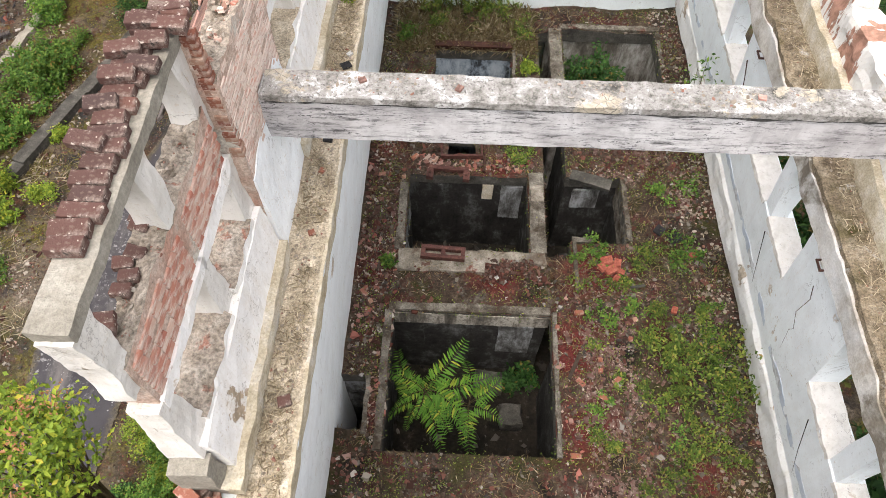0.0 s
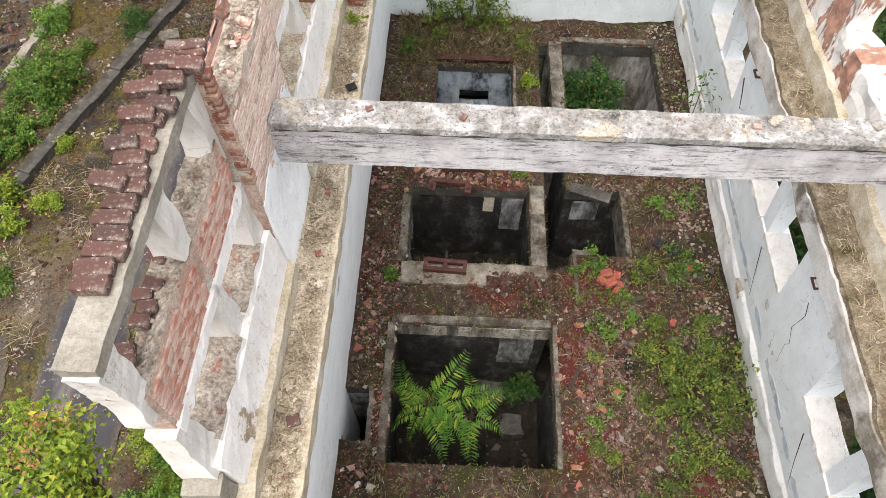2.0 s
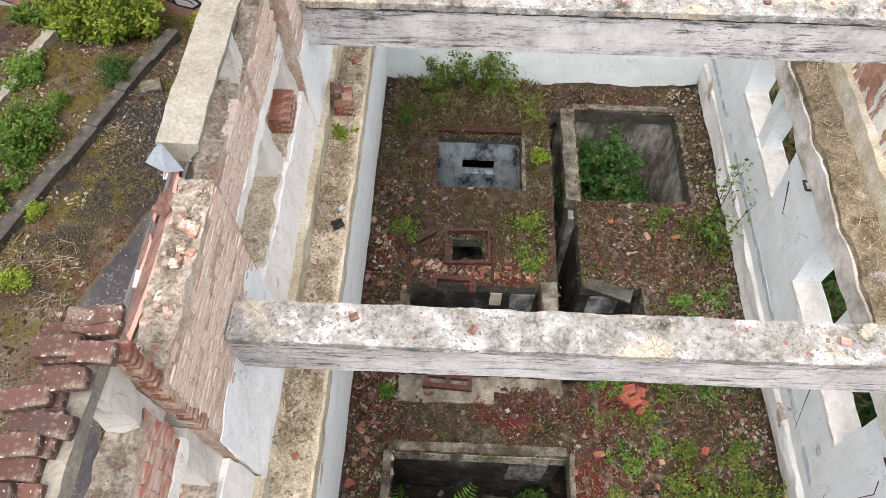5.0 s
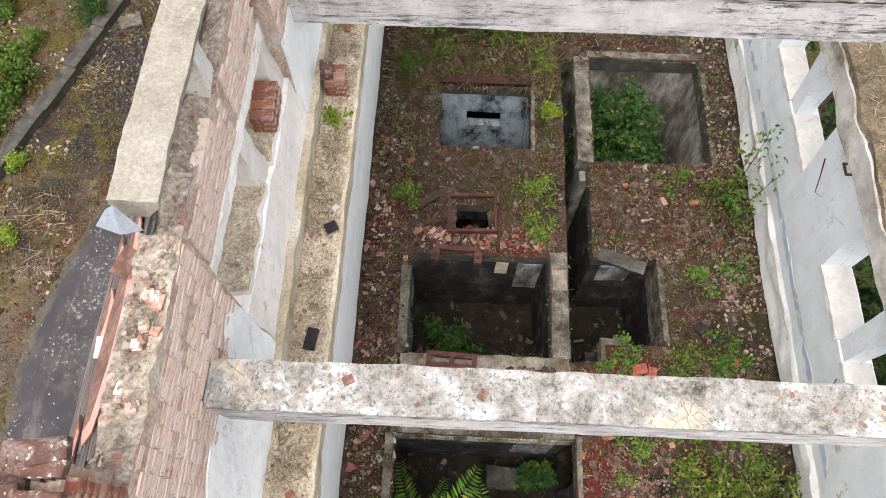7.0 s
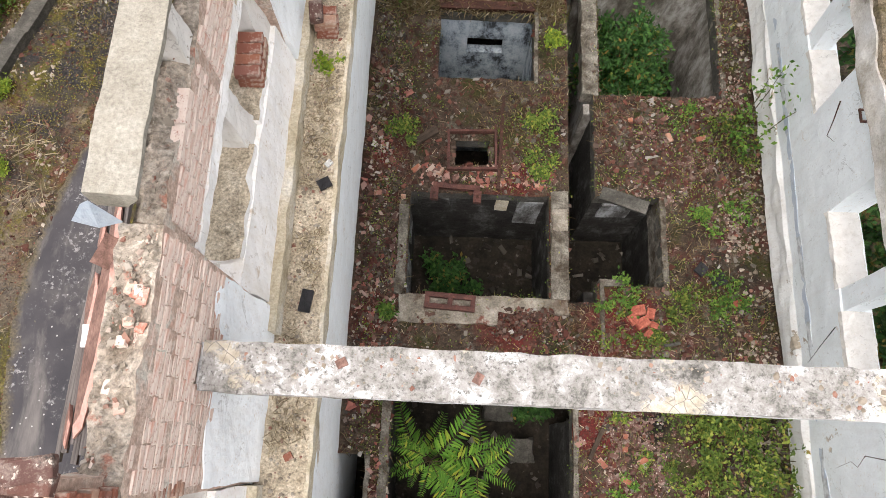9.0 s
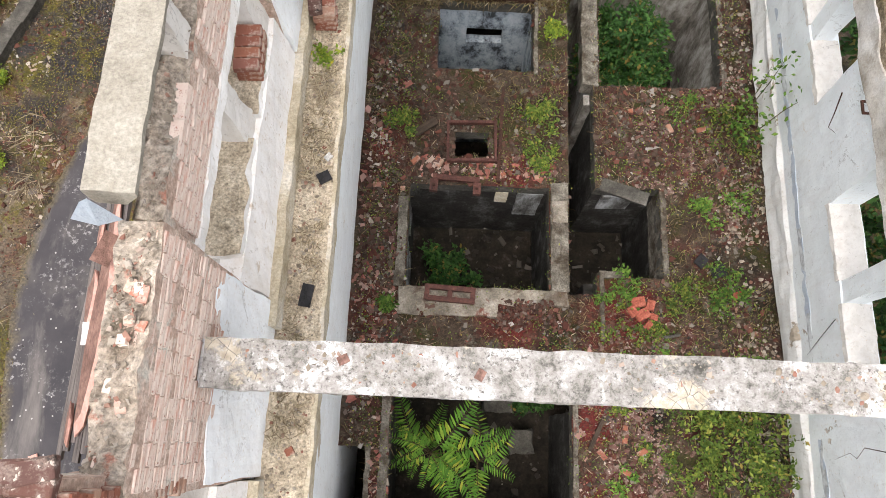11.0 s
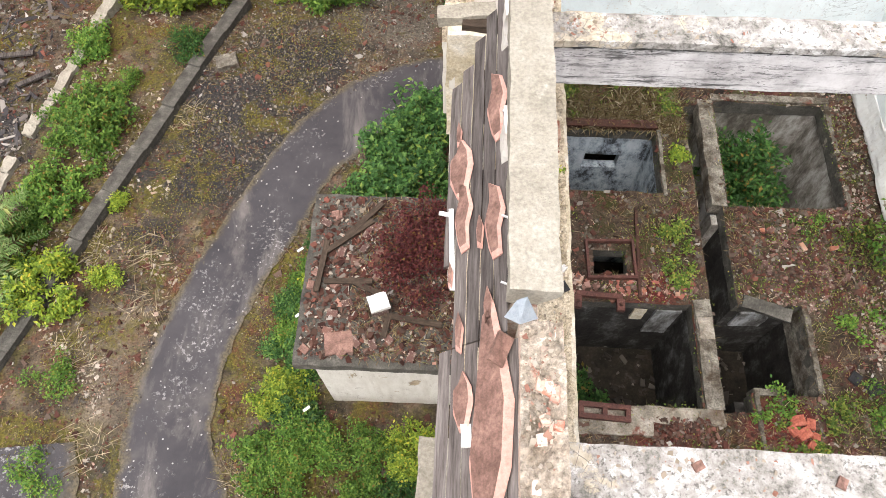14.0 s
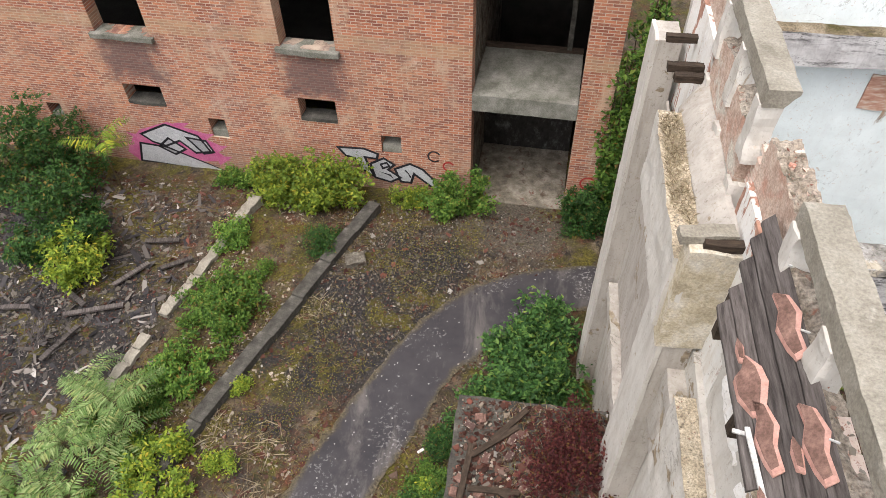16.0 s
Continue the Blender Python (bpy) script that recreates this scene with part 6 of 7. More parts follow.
chips("pier_rubble", "mortar_lumps", scatter(200, -1.18, -1.0, -3.3, -2.7, None, 6.4) + scatter(120, -1.18, -1.0, -4.0, -3.3, None, 6.4) + scatter(160, -1.18, -1.0, -0.35, 0.7, None, 6.4)
      + scatter(260, -1.3, -1.1, -6.1, -4.2, lambda x, y: noise.noise(Vector((x * 3, y * 2, 7))) > -0.1, 6.17) + scatter(200, -1.25, -1.09, -2.6, 2.8, lambda x, y: not -0.4 < y < 0.8, 6.17), 0.006, 0.024, "pale mortar bits and stones on the broken wall", "rubble", 0.7)
lumps("beam_lumps", "mortar_lumps", scatter(60, 2.6, 3.4, -3.46, -3.24, None, 5.64) + scatter(30, 4.6, 5.4, -3.46, -3.24, None, 5.64) + scatter(50, 4.2, 5.2, 0.12, 0.32, None, 5.64) + scatter(60, -0.85, -0.3, 0.12, 0.32, None, 5.64), 0.01, 0.032, "cracked tan mortar clods on the cross beams", "rubble")

# ---- loose things ----
BRICK = {}


def brick_mesh(key, sx, sy, sz, mat, seed):
    if key not in BRICK:
        r = random.Random(seed)
        bm = bmesh.new()
        bmesh.ops.create_cube(bm, size=1)
        bmesh.ops.scale(bm, vec=(sx, sy, sz), verts=bm.verts)
        bmesh.ops.bevel(bm, geom=bm.edges[:], offset=min(sx, sy, sz) * 0.1, segments=1, affect="EDGES")
        for v in bm.verts:
            v.co += Vector((r.uniform(-1, 1), r.uniform(-1, 1), r.uniform(-1, 1))) * 0.004
        me = bpy.data.meshes.new("brick")
        bm.to_mesh(me)
        bm.free()
        me.materials.append(M[mat])
        BRICK[key] = me
    return BRICK[key]


def brick_at(me, m, parent=None):
    ob = new("brick", me)
    ob.matrix_basis = m
    if parent is not None:
        ob.parent = parent
    return ob


for k in range(70):
    zone = k % 5
    x, y = ((rng.uniform(-0.7, -0.15), rng.uniform(-3.2, 2)), (rng.uniform(2.6, 5.1), rng.uniform(-5, -1.7)), (rng.uniform(2.9, 5.0), rng.uniform(0.3, 1.7)),
            (rng.uniform(2.5, 3.2), rng.uniform(-5.3, -2.2)), (rng.uniform(0.0, 2.2), rng.uniform(0.2, 0.5)))[zone]
    if in_hole(x, y):
        continue
    me = brick_mesh("loose%d" % (k % 6), 0.07 + 0.025 * (k % 4), 0.075, 0.05, "dark_brick" if k % 3 else "brick", k % 6)
    ob = brick_at(me, pose(x, y, floor_height(x, y) + 0.02, rng.uniform(-14, 14), rng.uniform(-14, 14), rng.uniform(0, 360)))
    tagged(ob, "broken red brick lying in the hall's rubble", "brick", "loose bricks on the hall floor")
for x, y, a, k in ((3.38, -1.72, 10, 0), (3.56, -1.76, 75, 1), (3.44, -1.9, 30, 0), (3.6, -1.93, -20, 2), (3.3, -1.86, 120, 1), (3.52, -2.05, 50, 2), (4.85, -1.55, 20, 2), (4.4, -2.6, 70, 2)):
    ob = brick_at(brick_mesh("orange%d" % k, 0.2 - 0.04 * k, 0.15 - 0.03 * k, 0.06, "orange_brick", 3 + k), pose(x, y, 0.11, rng.uniform(-14, 14), rng.uniform(-14, 14), a))
    tagged(ob, "bright orange broken brick on the hall floor", "brick", "orange bricks on the hall floor")
for k in range(34):
    x, y = rng.uniform(-3.85, -2.0), rng.uniform(-1.1, 1.6)
    ob = brick_at(brick_mesh("roof%d" % (k % 5), 0.14 + 0.03 * (k % 3), 0.11, 0.06, ("tile_top", "dark_brick", "dark_brick")[k % 3], 20 + k % 5), pose(x, y, 0.07, rng.uniform(-12, 12), rng.uniform(-12, 12), rng.uniform(0, 360)))
    tagged(ob, "old brick lying on the outbuilding's roof", "brick", "bricks on the outbuilding's roof")
tagged(brick_at(brick_mesh("ledge", 0.12, 0.1, 0.06, "dark_brick", 9), pose(-0.645, -5.69, LEDGE + 0.055, 4, 3, 20)), "single red brick on the sandy ledge", "brick")
for y, a in ((-3.9, 30), (-3.1, 70), (0.9, 15), (2.0, 50)):
    tagged(brick_at(brick_mesh("ledgebit", 0.07, 0.06, 0.04, "brick", 10), pose(-0.66, y, LEDGE + 0.045, 4, 3, a)), "chip of red brick on the sandy ledge", "brick", "brick chips on the ledge")

stack = base("brick_stack", (-0.7, 0.12, LEDGE + 0.04), 4, "small stack of old bricks on the wall ledge", "bricks")
for k in range(4):
    for s in range(2):
        brick_at(brick_mesh("stack", 0.2, 0.095, 0.062, "brick", 12), pose(0.02 * (k % 2), -0.05 + 0.1 * s, 0.035 + 0.066 * k, 0, 0, 3 * (k % 3) - 3), stack)
brick_at(brick_mesh("stacktop", 0.12, 0.2, 0.1, "dark_brick", 13), pose(-0.06, -0.02, 0.325, 0, 0, 4), stack)
sillstack = base("brick_stack", (-1.08, -0.78, 4.95), 2, "old bricks piled on a window sill", "bricks")
for k in range(3):
    for s in range(4):
        brick_at(brick_mesh("stack", 0.2, 0.095, 0.062, "brick", 12), pose(0.01 * (k % 2), -0.2 + 0.1 * s, 0.03 + 0.066 * k, 0, 0, 2 * (k % 3) - 2), sillstack)


def slab_piece(name, at, turn, size, mat, label, category, tilt=0.0, step=0.05):
    ob = rbox(name, (-size[0] / 2, -size[1] / 2, -size[2] / 2), (size[0] / 2, size[1] / 2, size[2] / 2), mat, None, step, min(size) * 0.12, 8.0)
    ob.matrix_basis = pose(*at, tilt, 0, turn)
    return tagged(ob, label, category)


slab_piece("felt_scrap", (-0.64, -2.6, LEDGE + 0.06), 82, (0.2, 0.1, 0.03), "black", "black scrap of roofing felt on the ledge", "scrap")
slab_piece("slate_scrap", (-0.58, -1.5, LEDGE + 0.06), 30, (0.12, 0.1, 0.02), "black", "dark slate scrap on the ledge", "scrap")
slab_piece("plaster_scrap", (-0.56, -1.3, LEDGE + 0.06), 50, (0.07, 0.05, 0.03), "white_plastic", "white plaster scrap on the ledge", "scrap")
slab_piece("stone_block", (1.95, -3.75, -2.2), 3, (0.38, 0.38, 0.45), "grey_concrete", "square concrete block on the cellar floor", "block", step=0.1)
slab_piece("stone_block", (1.55, -3.1, -2.25), 0, (0.5, 0.35, 0.4), "grey_concrete", "low concrete block on the cellar floor", "block", step=0.1)
slab_piece("concrete_fragment", (3.25, 0.02, 0.02), -18, (0.75, 0.2, 0.12), "grey_concrete", "broken concrete edge tilting over a pit", "rubble", 14, 0.06)
slab_piece("felt_scrap", (4.6, -1.2, 0.08), 20, (0.22, 0.18, 0.05), "black", "black lump of felt on the hall floor", "scrap")
slab_piece("felt_scrap", (4.35, -1.05, 0.08), 50, (0.18, 0.15, 0.05), "black", "black lump of felt on the hall floor", "scrap")
slab_piece("pipe_scrap", (3.85, -2.2, 0.12), 12, (0.24, 0.04, 0.04), "grey_concrete", "short grey pipe end among the weeds", "pipe", step=0.03)
slab_piece("foam_square", (-2.72, -0.28, 0.36), 22, (0.3, 0.27, 0.06), "white_plastic", "white foam square on the outbuilding's roof", "scrap")
slab_piece("support_brick", (-2.72, -0.28, 0.18), 10, (0.26, 0.2, 0.3), "dark_brick", "broken brick lump on the outbuilding's roof", "brick", step=0.06)
slab_piece("pan_tile", (-3.3, -0.85, 0.08), 10, (0.42, 0.34, 0.05), "tile_top", "reddish brown roof tile on the outbuilding's roof", "tile")
for x, y, a, L in ((-3.3, 0.95, 40, 0.9), (-3.25, 0.15, 2, 0.75), (-2.85, 0.0, -25, 0.9), (-2.2, -0.45, -8, 0.9), (-2.6, -0.55, 80, 0.4), (-3.1, 1.25, 50, 0.8), (-3.7, 0.4, 85, 0.9)):
    slab_piece("plank", (x, y, 0.12), a, (L, 0.09, 0.05), "dark_wood", "weathered plank on the outbuilding's roof", "plank", step=0.08)
slab_piece("white_scrap", (-6.7, -4.4, GZ + 0.06), 22, (0.16, 0.12, 0.03), "tile_edge", "pinkish scrap on the asphalt", "scrap")
for x, y in ((-4.6, 0.5), (-4.75, 1.9), (-4.2, -1.3)):
    slab_piece("litter_scrap", (x, y, GZ + 0.5), 40, (0.14, 0.05, 0.02), "white_plastic", "white litter among the roadside weeds", "scrap")
slab_piece("boulder", (-7.3, 7.0, GZ + 0.06), 20, (0.5, 0.38, 0.26), "rim", "brown stone beside the kerb", "stone", step=0.1)


# iron fittings by the pits
def iron_frame(at, sx, sy, label, turn=0.0):
    f = base("iron_grate", at, turn, label, "grate")
    t = 0.07 if sy < 0.4 else 0.04
    rbox("rail", (-sx / 2, -sy / 2, 0), (sx / 2, -sy / 2 + t, 0.09), "red_iron", f, 0.06, 0.004)
    rbox("rail", (-sx / 2, sy / 2 - t, 0), (sx / 2, sy / 2, 0.09), "red_iron", f, 0.06, 0.004)
    for s in ((-1, 0, 1) if sy < 0.4 else (-1, 1)):
        rbox("crosspiece", (s * (sx / 2 - t / 2) - t / 2, -sy / 2 + t, 0.0), (s * (sx / 2 - t / 2) + t / 2, sy / 2 - t, 0.085), "red_iron", f, 0.06, 0.004)
    return f


iron_frame((0.63, -1.72, 0.1), 0.74, 0.24, "rusty red iron frame at the pit's edge", -3)
iron_frame((0.88, 0.73, 0.04), 0.78, 0.68, "rusty iron frame round a small floor hatch", 2)
brk = base("iron_bracket", (0.66, 0.1, 0.08), -3, "rusty red iron bracket over the pit", "bracket")
rbox("bar", (-0.36, -0.05, 0), (0.36, 0.03, 0.07), "red_iron", brk, 0.06, 0.005)
for s in (-0.33, 0.33):
    rbox("lug", (s - 0.06, -0.24, -0.03), (s + 0.06, -0.05, 0.06), "red_iron", brk, 0.05, 0.005)
    rbox("bolt", (s - 0.02, -0.17, 0.06), (s + 0.02, -0.13, 0.09), "rust", brk, 0.03, 0.002)
rail = base("iron_beam", (1.05, 3.36, 0.06), 0, "rusty iron beam edging the blue pit", "beam")
rbox("web", (-0.8, -0.04, -0.06), (0.8, 0.04, 0.05), "rust", rail, 0.08, 0.006)
rbox("flange", (-0.8, -0.08, 0.05), (0.8, 0.08, 0.07), "rust", rail, 0.08, 0.004)
slab_piece("iron_strip", (1.33, 0.9, 0.05), 88, (1.6, 0.05, 0.05), "rust", "rusty iron strip lying in the rubble", "strip", step=0.1)
slab_piece("rotten_plank", (0.15, 0.95, 0.08), 35, (0.4, 0.12, 0.04), "dark_wood", "rotten plank piece on the hall floor", "plank")
slab_piece("rotten_plank", (2.75, -3.6, 0.08), 65, (0.5, 0.06, 0.04), "dark_wood", "rotten plank piece on the hall floor", "plank")


def hook(at, normal_y, label):
    h = base("wall_hook", at, 0, label, "hook", "iron hooks on the walls")
    ax = (lambda a, b, c: (a, -b, c)) if normal_y else (lambda a, b, c: (-b, a, c))
    pts = [(-0.07, 0, 0.04), (-0.07, 0.07, 0.04), (0.07, 0.07, 0.04), (0.07, 0, 0.04)]
    for p, q in zip(pts, pts[1:]):
        lo = [min(a, b) - 0.011 for a, b in zip(ax(*p), ax(*q))]
        hi = [max(a, b) + 0.011 for a, b in zip(ax(*p), ax(*q))]
        rbox("rod", lo, hi, "rust", h, 0.05, 0.001)
    return h


hook((5.05, -3.55, 3.22), False, "rusty iron hook on the white wall")
hook((5.05, -0.12, 3.2), False, "rusty iron hook on the white wall")
hook((0.79, 4.69, 2.8), True, "rusty iron hook on the end wall")
hook((3.9, 4.69, 2.74), True, "rusty iron hook on the end wall")
for x in (0.8, 3.87):
    slab_piece("wall_stump", (x, 4.66, 2.33), 0, (0.13, 0.12, 0.11), "concrete", "small plaster stump on the end wall", "stump", step=0.04)


def wire(points, r, mat, label):
    return tagged(twig_tubes("cable", [points], r, mat, None), label, "cable")


wire([(5.1, -3.6, 2.86), (5.11, -3.7, 2.7), (5.13, -3.66, 2.3), (5.18, -3.78, 2.05), (5.2, -3.72, 1.9), (5.24, -3.8, 1.5)], 0.006, "rust", "rusty broken conduit on the white wall")
wire([(5.2, -2.2, 1.9), (5.27, -2.35, 1.4), (5.33, -2.5, 0.95)], 0.008, "black", "thin dark cable end on the white wall")
wire([(5.2, -4.9, 1.85), (5.28, -5.1, 1.3), (5.33, -5.3, 0.9)], 0.008, "black", "thin dark cable end on the white wall")
wire([(5.12, 0.35, 2.7), (5.13, 0.2, 2.5), (5.15, 0.1, 2.3), (5.2, 0.0, 2.35)], 0.01, "rust", "twisted wire on the white wall")

# ---- board roof strip with tile remains outside the wall ----
boards = base("roof_boards", (0, 0, 0), 0, "weathered grey roof boards along the wall's outside", "boards")
BOARD_X, BOARD_Z, BOARD_SLOPE = -1.63, 5.8, 1.15


def on_boards(x, y, lift=0.0):
    """A place on the sloping boards."""
    return (x, y, BOARD_Z + (x - BOARD_X) * BOARD_SLOPE + lift)


for k in range(6):
    xa, xb = -1.65 + 0.08 * k, -1.65 + 0.08 * (k + 1) - 0.006
    far = (-0.6, -0.5, -0.3, -0.12, 0.0, -2.75)[k]
    for ya, yb in ((-3.95 + 0.05 * (k % 3), -2.7), (-2.69, far)) if k < 5 else ((-3.93, far),):
        if k == 0 and ya > -3:
            ya = -2.1
        def tilt_board(v):
            return Vector((v.x, v.y, v.z + (v.x - BOARD_X) * BOARD_SLOPE))
        rbox("board", (xa, ya, BOARD_Z - 0.035 + 0.008 * (k % 2)), (xb, yb, BOARD_Z), "boards", boards, 0.08, 0.005, 5.0, tilt_board)
rafter = base("rafter_end", (0, 0, 0), 0, "rotten rafter under the roof boards", "rafter")
rbox("timber", (-1.45, -2.5, 5.3), (-1.3, -2.38, 5.55), "dark_wood", rafter, 0.08, 0.01)
for y in (-3.6, -1.3, -0.35):
    r2 = base("rafter_end", (0, 0, 0), 0, "rotten rafter under the roof boards", "rafter")
    rbox("timber", (-1.45, y, 5.0), (-1.27, y + 0.1, 5.6), "dark_wood", r2, 0.08, 0.01)


def tile_shard(outline, label, th=0.022):
    """A broken clay tile: a thick plate with a raw pink edge."""
    n = len(outline)
    verts = [on_boards(x, y, 0.008) for x, y in outline] + [on_boards(x, y, 0.008 + th) for x, y in outline]
    cx, cy = sum(p[0] for p in outline) / n, sum(p[1] for p in outline) / n
    half = max(abs(p[0] - cx) for p in outline)
    verts += [on_boards(cx + 0.74 * (x - cx) - 0.23 * half, cy + 0.93 * (y - cy) + 0.02, 0.03 + th) for x, y in outline]
    faces, idx = [list(range(n))[::-1]], [0]
    for k in range(n):
        j = (k + 1) % n
        faces += [[k, j, n + j, n + k], [n + k, n + j, 2 * n + j, 2 * n + k]]
        idx += [0, 0]
    faces.append(list(range(2 * n, 3 * n)))
    idx.append(1)
    return tagged(make("tile_shard", verts, faces, ["tile_edge", "tile_top"], index=idx), label, "roof tile", "broken tiles on the roof boards")


def px_shard(cx, cy, pts, s=1.0):
    tile_shard([(cx + s * a, cy + s * b) for a, b in pts], "broken brown clay tile with a raw pink edge")


LONG = [(-0.075, -0.08), (-0.04, -0.3), (-0.005, -0.42), (0.06, -0.4), (0.045, -0.18), (0.08, -0.02), (0.035, 0.2), (-0.05, 0.28), (-0.035, 0.1)]
HOOK = [(-0.07, -0.1), (-0.02, -0.24), (0.03, -0.25), (0.065, -0.05), (0.05, 0.06), (0.0, 0.17), (-0.03, 0.08), (-0.075, 0.04)]
SLIVER = [(-0.02, -0.12), (0.02, -0.16), (0.03, 0.02), (-0.01, 0.14), (-0.03, 0.04)]
tile_shard([(-1.4, -3.82), (-1.31, -3.76), (-1.235, -3.45), (-1.22, -3.1), (-1.27, -2.8), (-1.33, -2.5), (-1.385, -2.54), (-1.41, -2.9), (-1.45, -3.4)], "long brown clay tile strip with a pink broken edge")
px_shard(-1.55, -1.36, HOOK, 1.15)
px_shard(-1.53, -1.74, LONG, 0.78)
px_shard(-1.335, -1.87, LONG, 0.8)
px_shard(-1.33, -0.98, LONG, 0.85)
px_shard(-1.42, -1.97, SLIVER, 0.8)
px_shard(-1.53, -2.61, SLIVER, 0.9)
px_shard(-1.36, -2.52, SLIVER, 1.0)
px_shard(-1.49, -3.02, HOOK, 0.85)
px_shard(-1.58, -1.1, SLIVER, 0.7)
px_shard(-1.6, -2.2, SLIVER, 0.6)
px_shard(-1.5, -3.75, SLIVER, 0.8)
slab_piece("white_packet", on_boards(-1.47, -3.25, 0.03), 4, (0.06, 0.13, 0.02), "white_plastic", "small white packet on the roof boards", "scrap", step=0.03)
slab_piece("white_strip", on_boards(-1.6, -2.0, 0.03), 3, (0.035, 0.6, 0.015), "white_plastic", "strip of white plastic along the boards", "strip", step=0.06)
slab_piece("white_strip", on_boards(-1.64, -1.72, 0.03), 80, (0.03, 0.12, 0.015), "white_plastic", "scrap of white plastic on the boards", "strip", step=0.06)
for y in (-0.55, -1.15, -1.95, -2.4):
    slab_piece("nail_batten", on_boards(-1.27, y, 0.03), 70, (0.012, 0.06, 0.012), "white_plastic", "pale nail strip on the boards", "strip", step=0.03)

# bent zinc flap at the end of the cap beam
FLAP = [(-1.31, -2.77, 6.68), (-1.25, -2.7, 6.74), (-1.2, -2.69, 6.77), (-1.12, -2.72, 6.54), (-1.22, -2.77, 6.58)]
flap = make("zinc_flap", FLAP + [(x, y, z - 0.006) for x, y, z in FLAP],
            [(0, 4, 3, 2, 1), (5, 6, 7, 8, 9), (0, 1, 6, 5), (1, 2, 7, 6), (2, 3, 8, 7), (3, 4, 9, 8), (4, 0, 5, 9)], "zinc")
tagged(flap, "bent pale blue sheet-metal flap on the cap beam's end", "flashing")
slab_piece("tile_piece", (-1.3, -2.82, 6.3), 70, (0.18, 0.1, 0.03), "tile_top", "brown tile piece under the metal flap", "tile", 30)

# dark timbers across the outer band
for y, z, xa, xb in ((0.27, 5.54, -1.6, -1.24), (3.02, 5.48, -1.62, -1.24), (3.24, 5.48, -1.68, -1.2), (3.9, 5.48, -1.64, -1.2)):
    t = base("lintel_timber", (0, 0, 0), 0, "charred dark timber across the outer band", "timber")
    rbox("timber", (xa, y - 0.05, z - 0.03), (xb, y + 0.05, z + 0.06), "dark_wood", t, 0.06, 0.012, 6.0)
slab_piece("plaster_block", (-1.56, 0.37, 5.58), 8, (0.5, 0.16, 0.1), "concrete", "broken plaster block on the outer band", "rubble", step=0.06)

# rubble on the cross beams
for x, y, m in ((0.8, -3.36, "tile_top"), (3.42, -3.34, "tile_edge"), (-0.05, -3.3, "tile_top"), (4.5, -3.3, "concrete"), (2.2, 0.2, "tile_edge"), (3.6, 0.24, "tile_top")):
    slab_piece("beam_shard", (x, y, 5.66), 30 + 40 * x, (0.07, 0.055, 0.02), m, "shard lying on the cross beam's top", "shard", step=0.03)
chips("beam_crumbs", "mortar_lumps", scatter(260, -0.85, 5.6, -3.46, -3.22, lambda x, y: noise.noise(Vector((x * 1.3, 2, 5))) > 0, 5.645) + scatter(240, -0.85, 5.6, 0.1, 0.34, lambda x, y: noise.noise(Vector((x * 1.3, 6, 5))) > 0, 5.645), 0.005, 0.026, "crumbling mortar on the cross beams", "rubble")


# ---- graffiti on the brick building ----
def on_facade(u, w):
    x = (u + 3) / math.cos(FA)
    return x, w


def painted(name, shapes, mat, label, depth):
    g = []
    verts, faces = [], []
    for s in shapes:
        i = len(verts)
        for u, w in s:
            a, b = on_facade(u, w)
            verts.append((a, -depth, b))
        faces.append(list(range(i, i + len(s))))
    ob = make(name, verts, faces, mat, building)
    return tagged(ob, label)


def outline(name, shape, r, mat, label, depth, closed=True):
    """A strip of paint of width 2r along a line, as one piece."""
    n, verts, faces = len(shape), [], []
    for k, (a, b) in enumerate(shape):
        p, q = shape[(k - 1) % n], shape[(k + 1) % n]
        u, v = Vector((a - p[0], b - p[1])).normalized(), Vector((q[0] - a, q[1] - b)).normalized()
        side = Vector((-(u + v).y, (u + v).x))
        side = side.normalized() * r * min(2.2, 1 / max(0.3, side.length / 2)) if side.length > 0.01 else Vector((-u.y, u.x)) * r
        for s in (1, -1):
            x, z = on_facade(a + s * side.x, b + s * side.y)
            verts.append((x, -depth, z))
    for k in range(n if closed else n - 1):
        i, j = 2 * k, 2 * ((k + 1) % n)
        faces.append((i, j, j + 1, i + 1))
    return tagged(make(name, verts, faces, mat, building), label)


TAG_A = [[(-8.5, -2.02), (-7.75, -1.98), (-7.35, -2.12), (-7.4, -2.3), (-7.75, -2.28), (-7.55, -2.95), (-7.85, -2.75), (-8.05, -2.35), (-8.3, -2.3)],
         [(-7.6, -2.5), (-7.2, -2.25), (-6.9, -2.45), (-7.1, -2.65), (-6.75, -2.9), (-7.05, -3.1), (-7.5, -3.0)],
         [(-6.9, -2.6), (-6.45, -2.35), (-6.1, -2.5), (-5.5, -3.15), (-5.75, -3.2), (-6.35, -2.7), (-6.45, -3.05), (-6.75, -3.05)]]
TAG_B = [[(-14.6, -2.35), (-13.7, -1.9), (-12.75, -2.2), (-12.5, -2.75), (-13.0, -2.85), (-13.4, -2.45), (-13.9, -2.7), (-14.3, -2.6)],
         [(-14.95, -3.4), (-14.75, -2.7), (-13.9, -2.75), (-12.2, -3.45), (-12.8, -3.5)]]
HALO = [[(-15.3, -3.1), (-15.0, -2.6), (-14.6, -2.2), (-13.6, -1.8), (-12.4, -2.1), (-12.5, -2.3), (-12.05, -2.5), (-12.3, -2.7), (-11.95, -3.0), (-12.4, -3.1), (-15.0, -3.42)]]
painted("graffiti_halo", HALO, "paint_pink", "pink sprayed halo", 0.003)
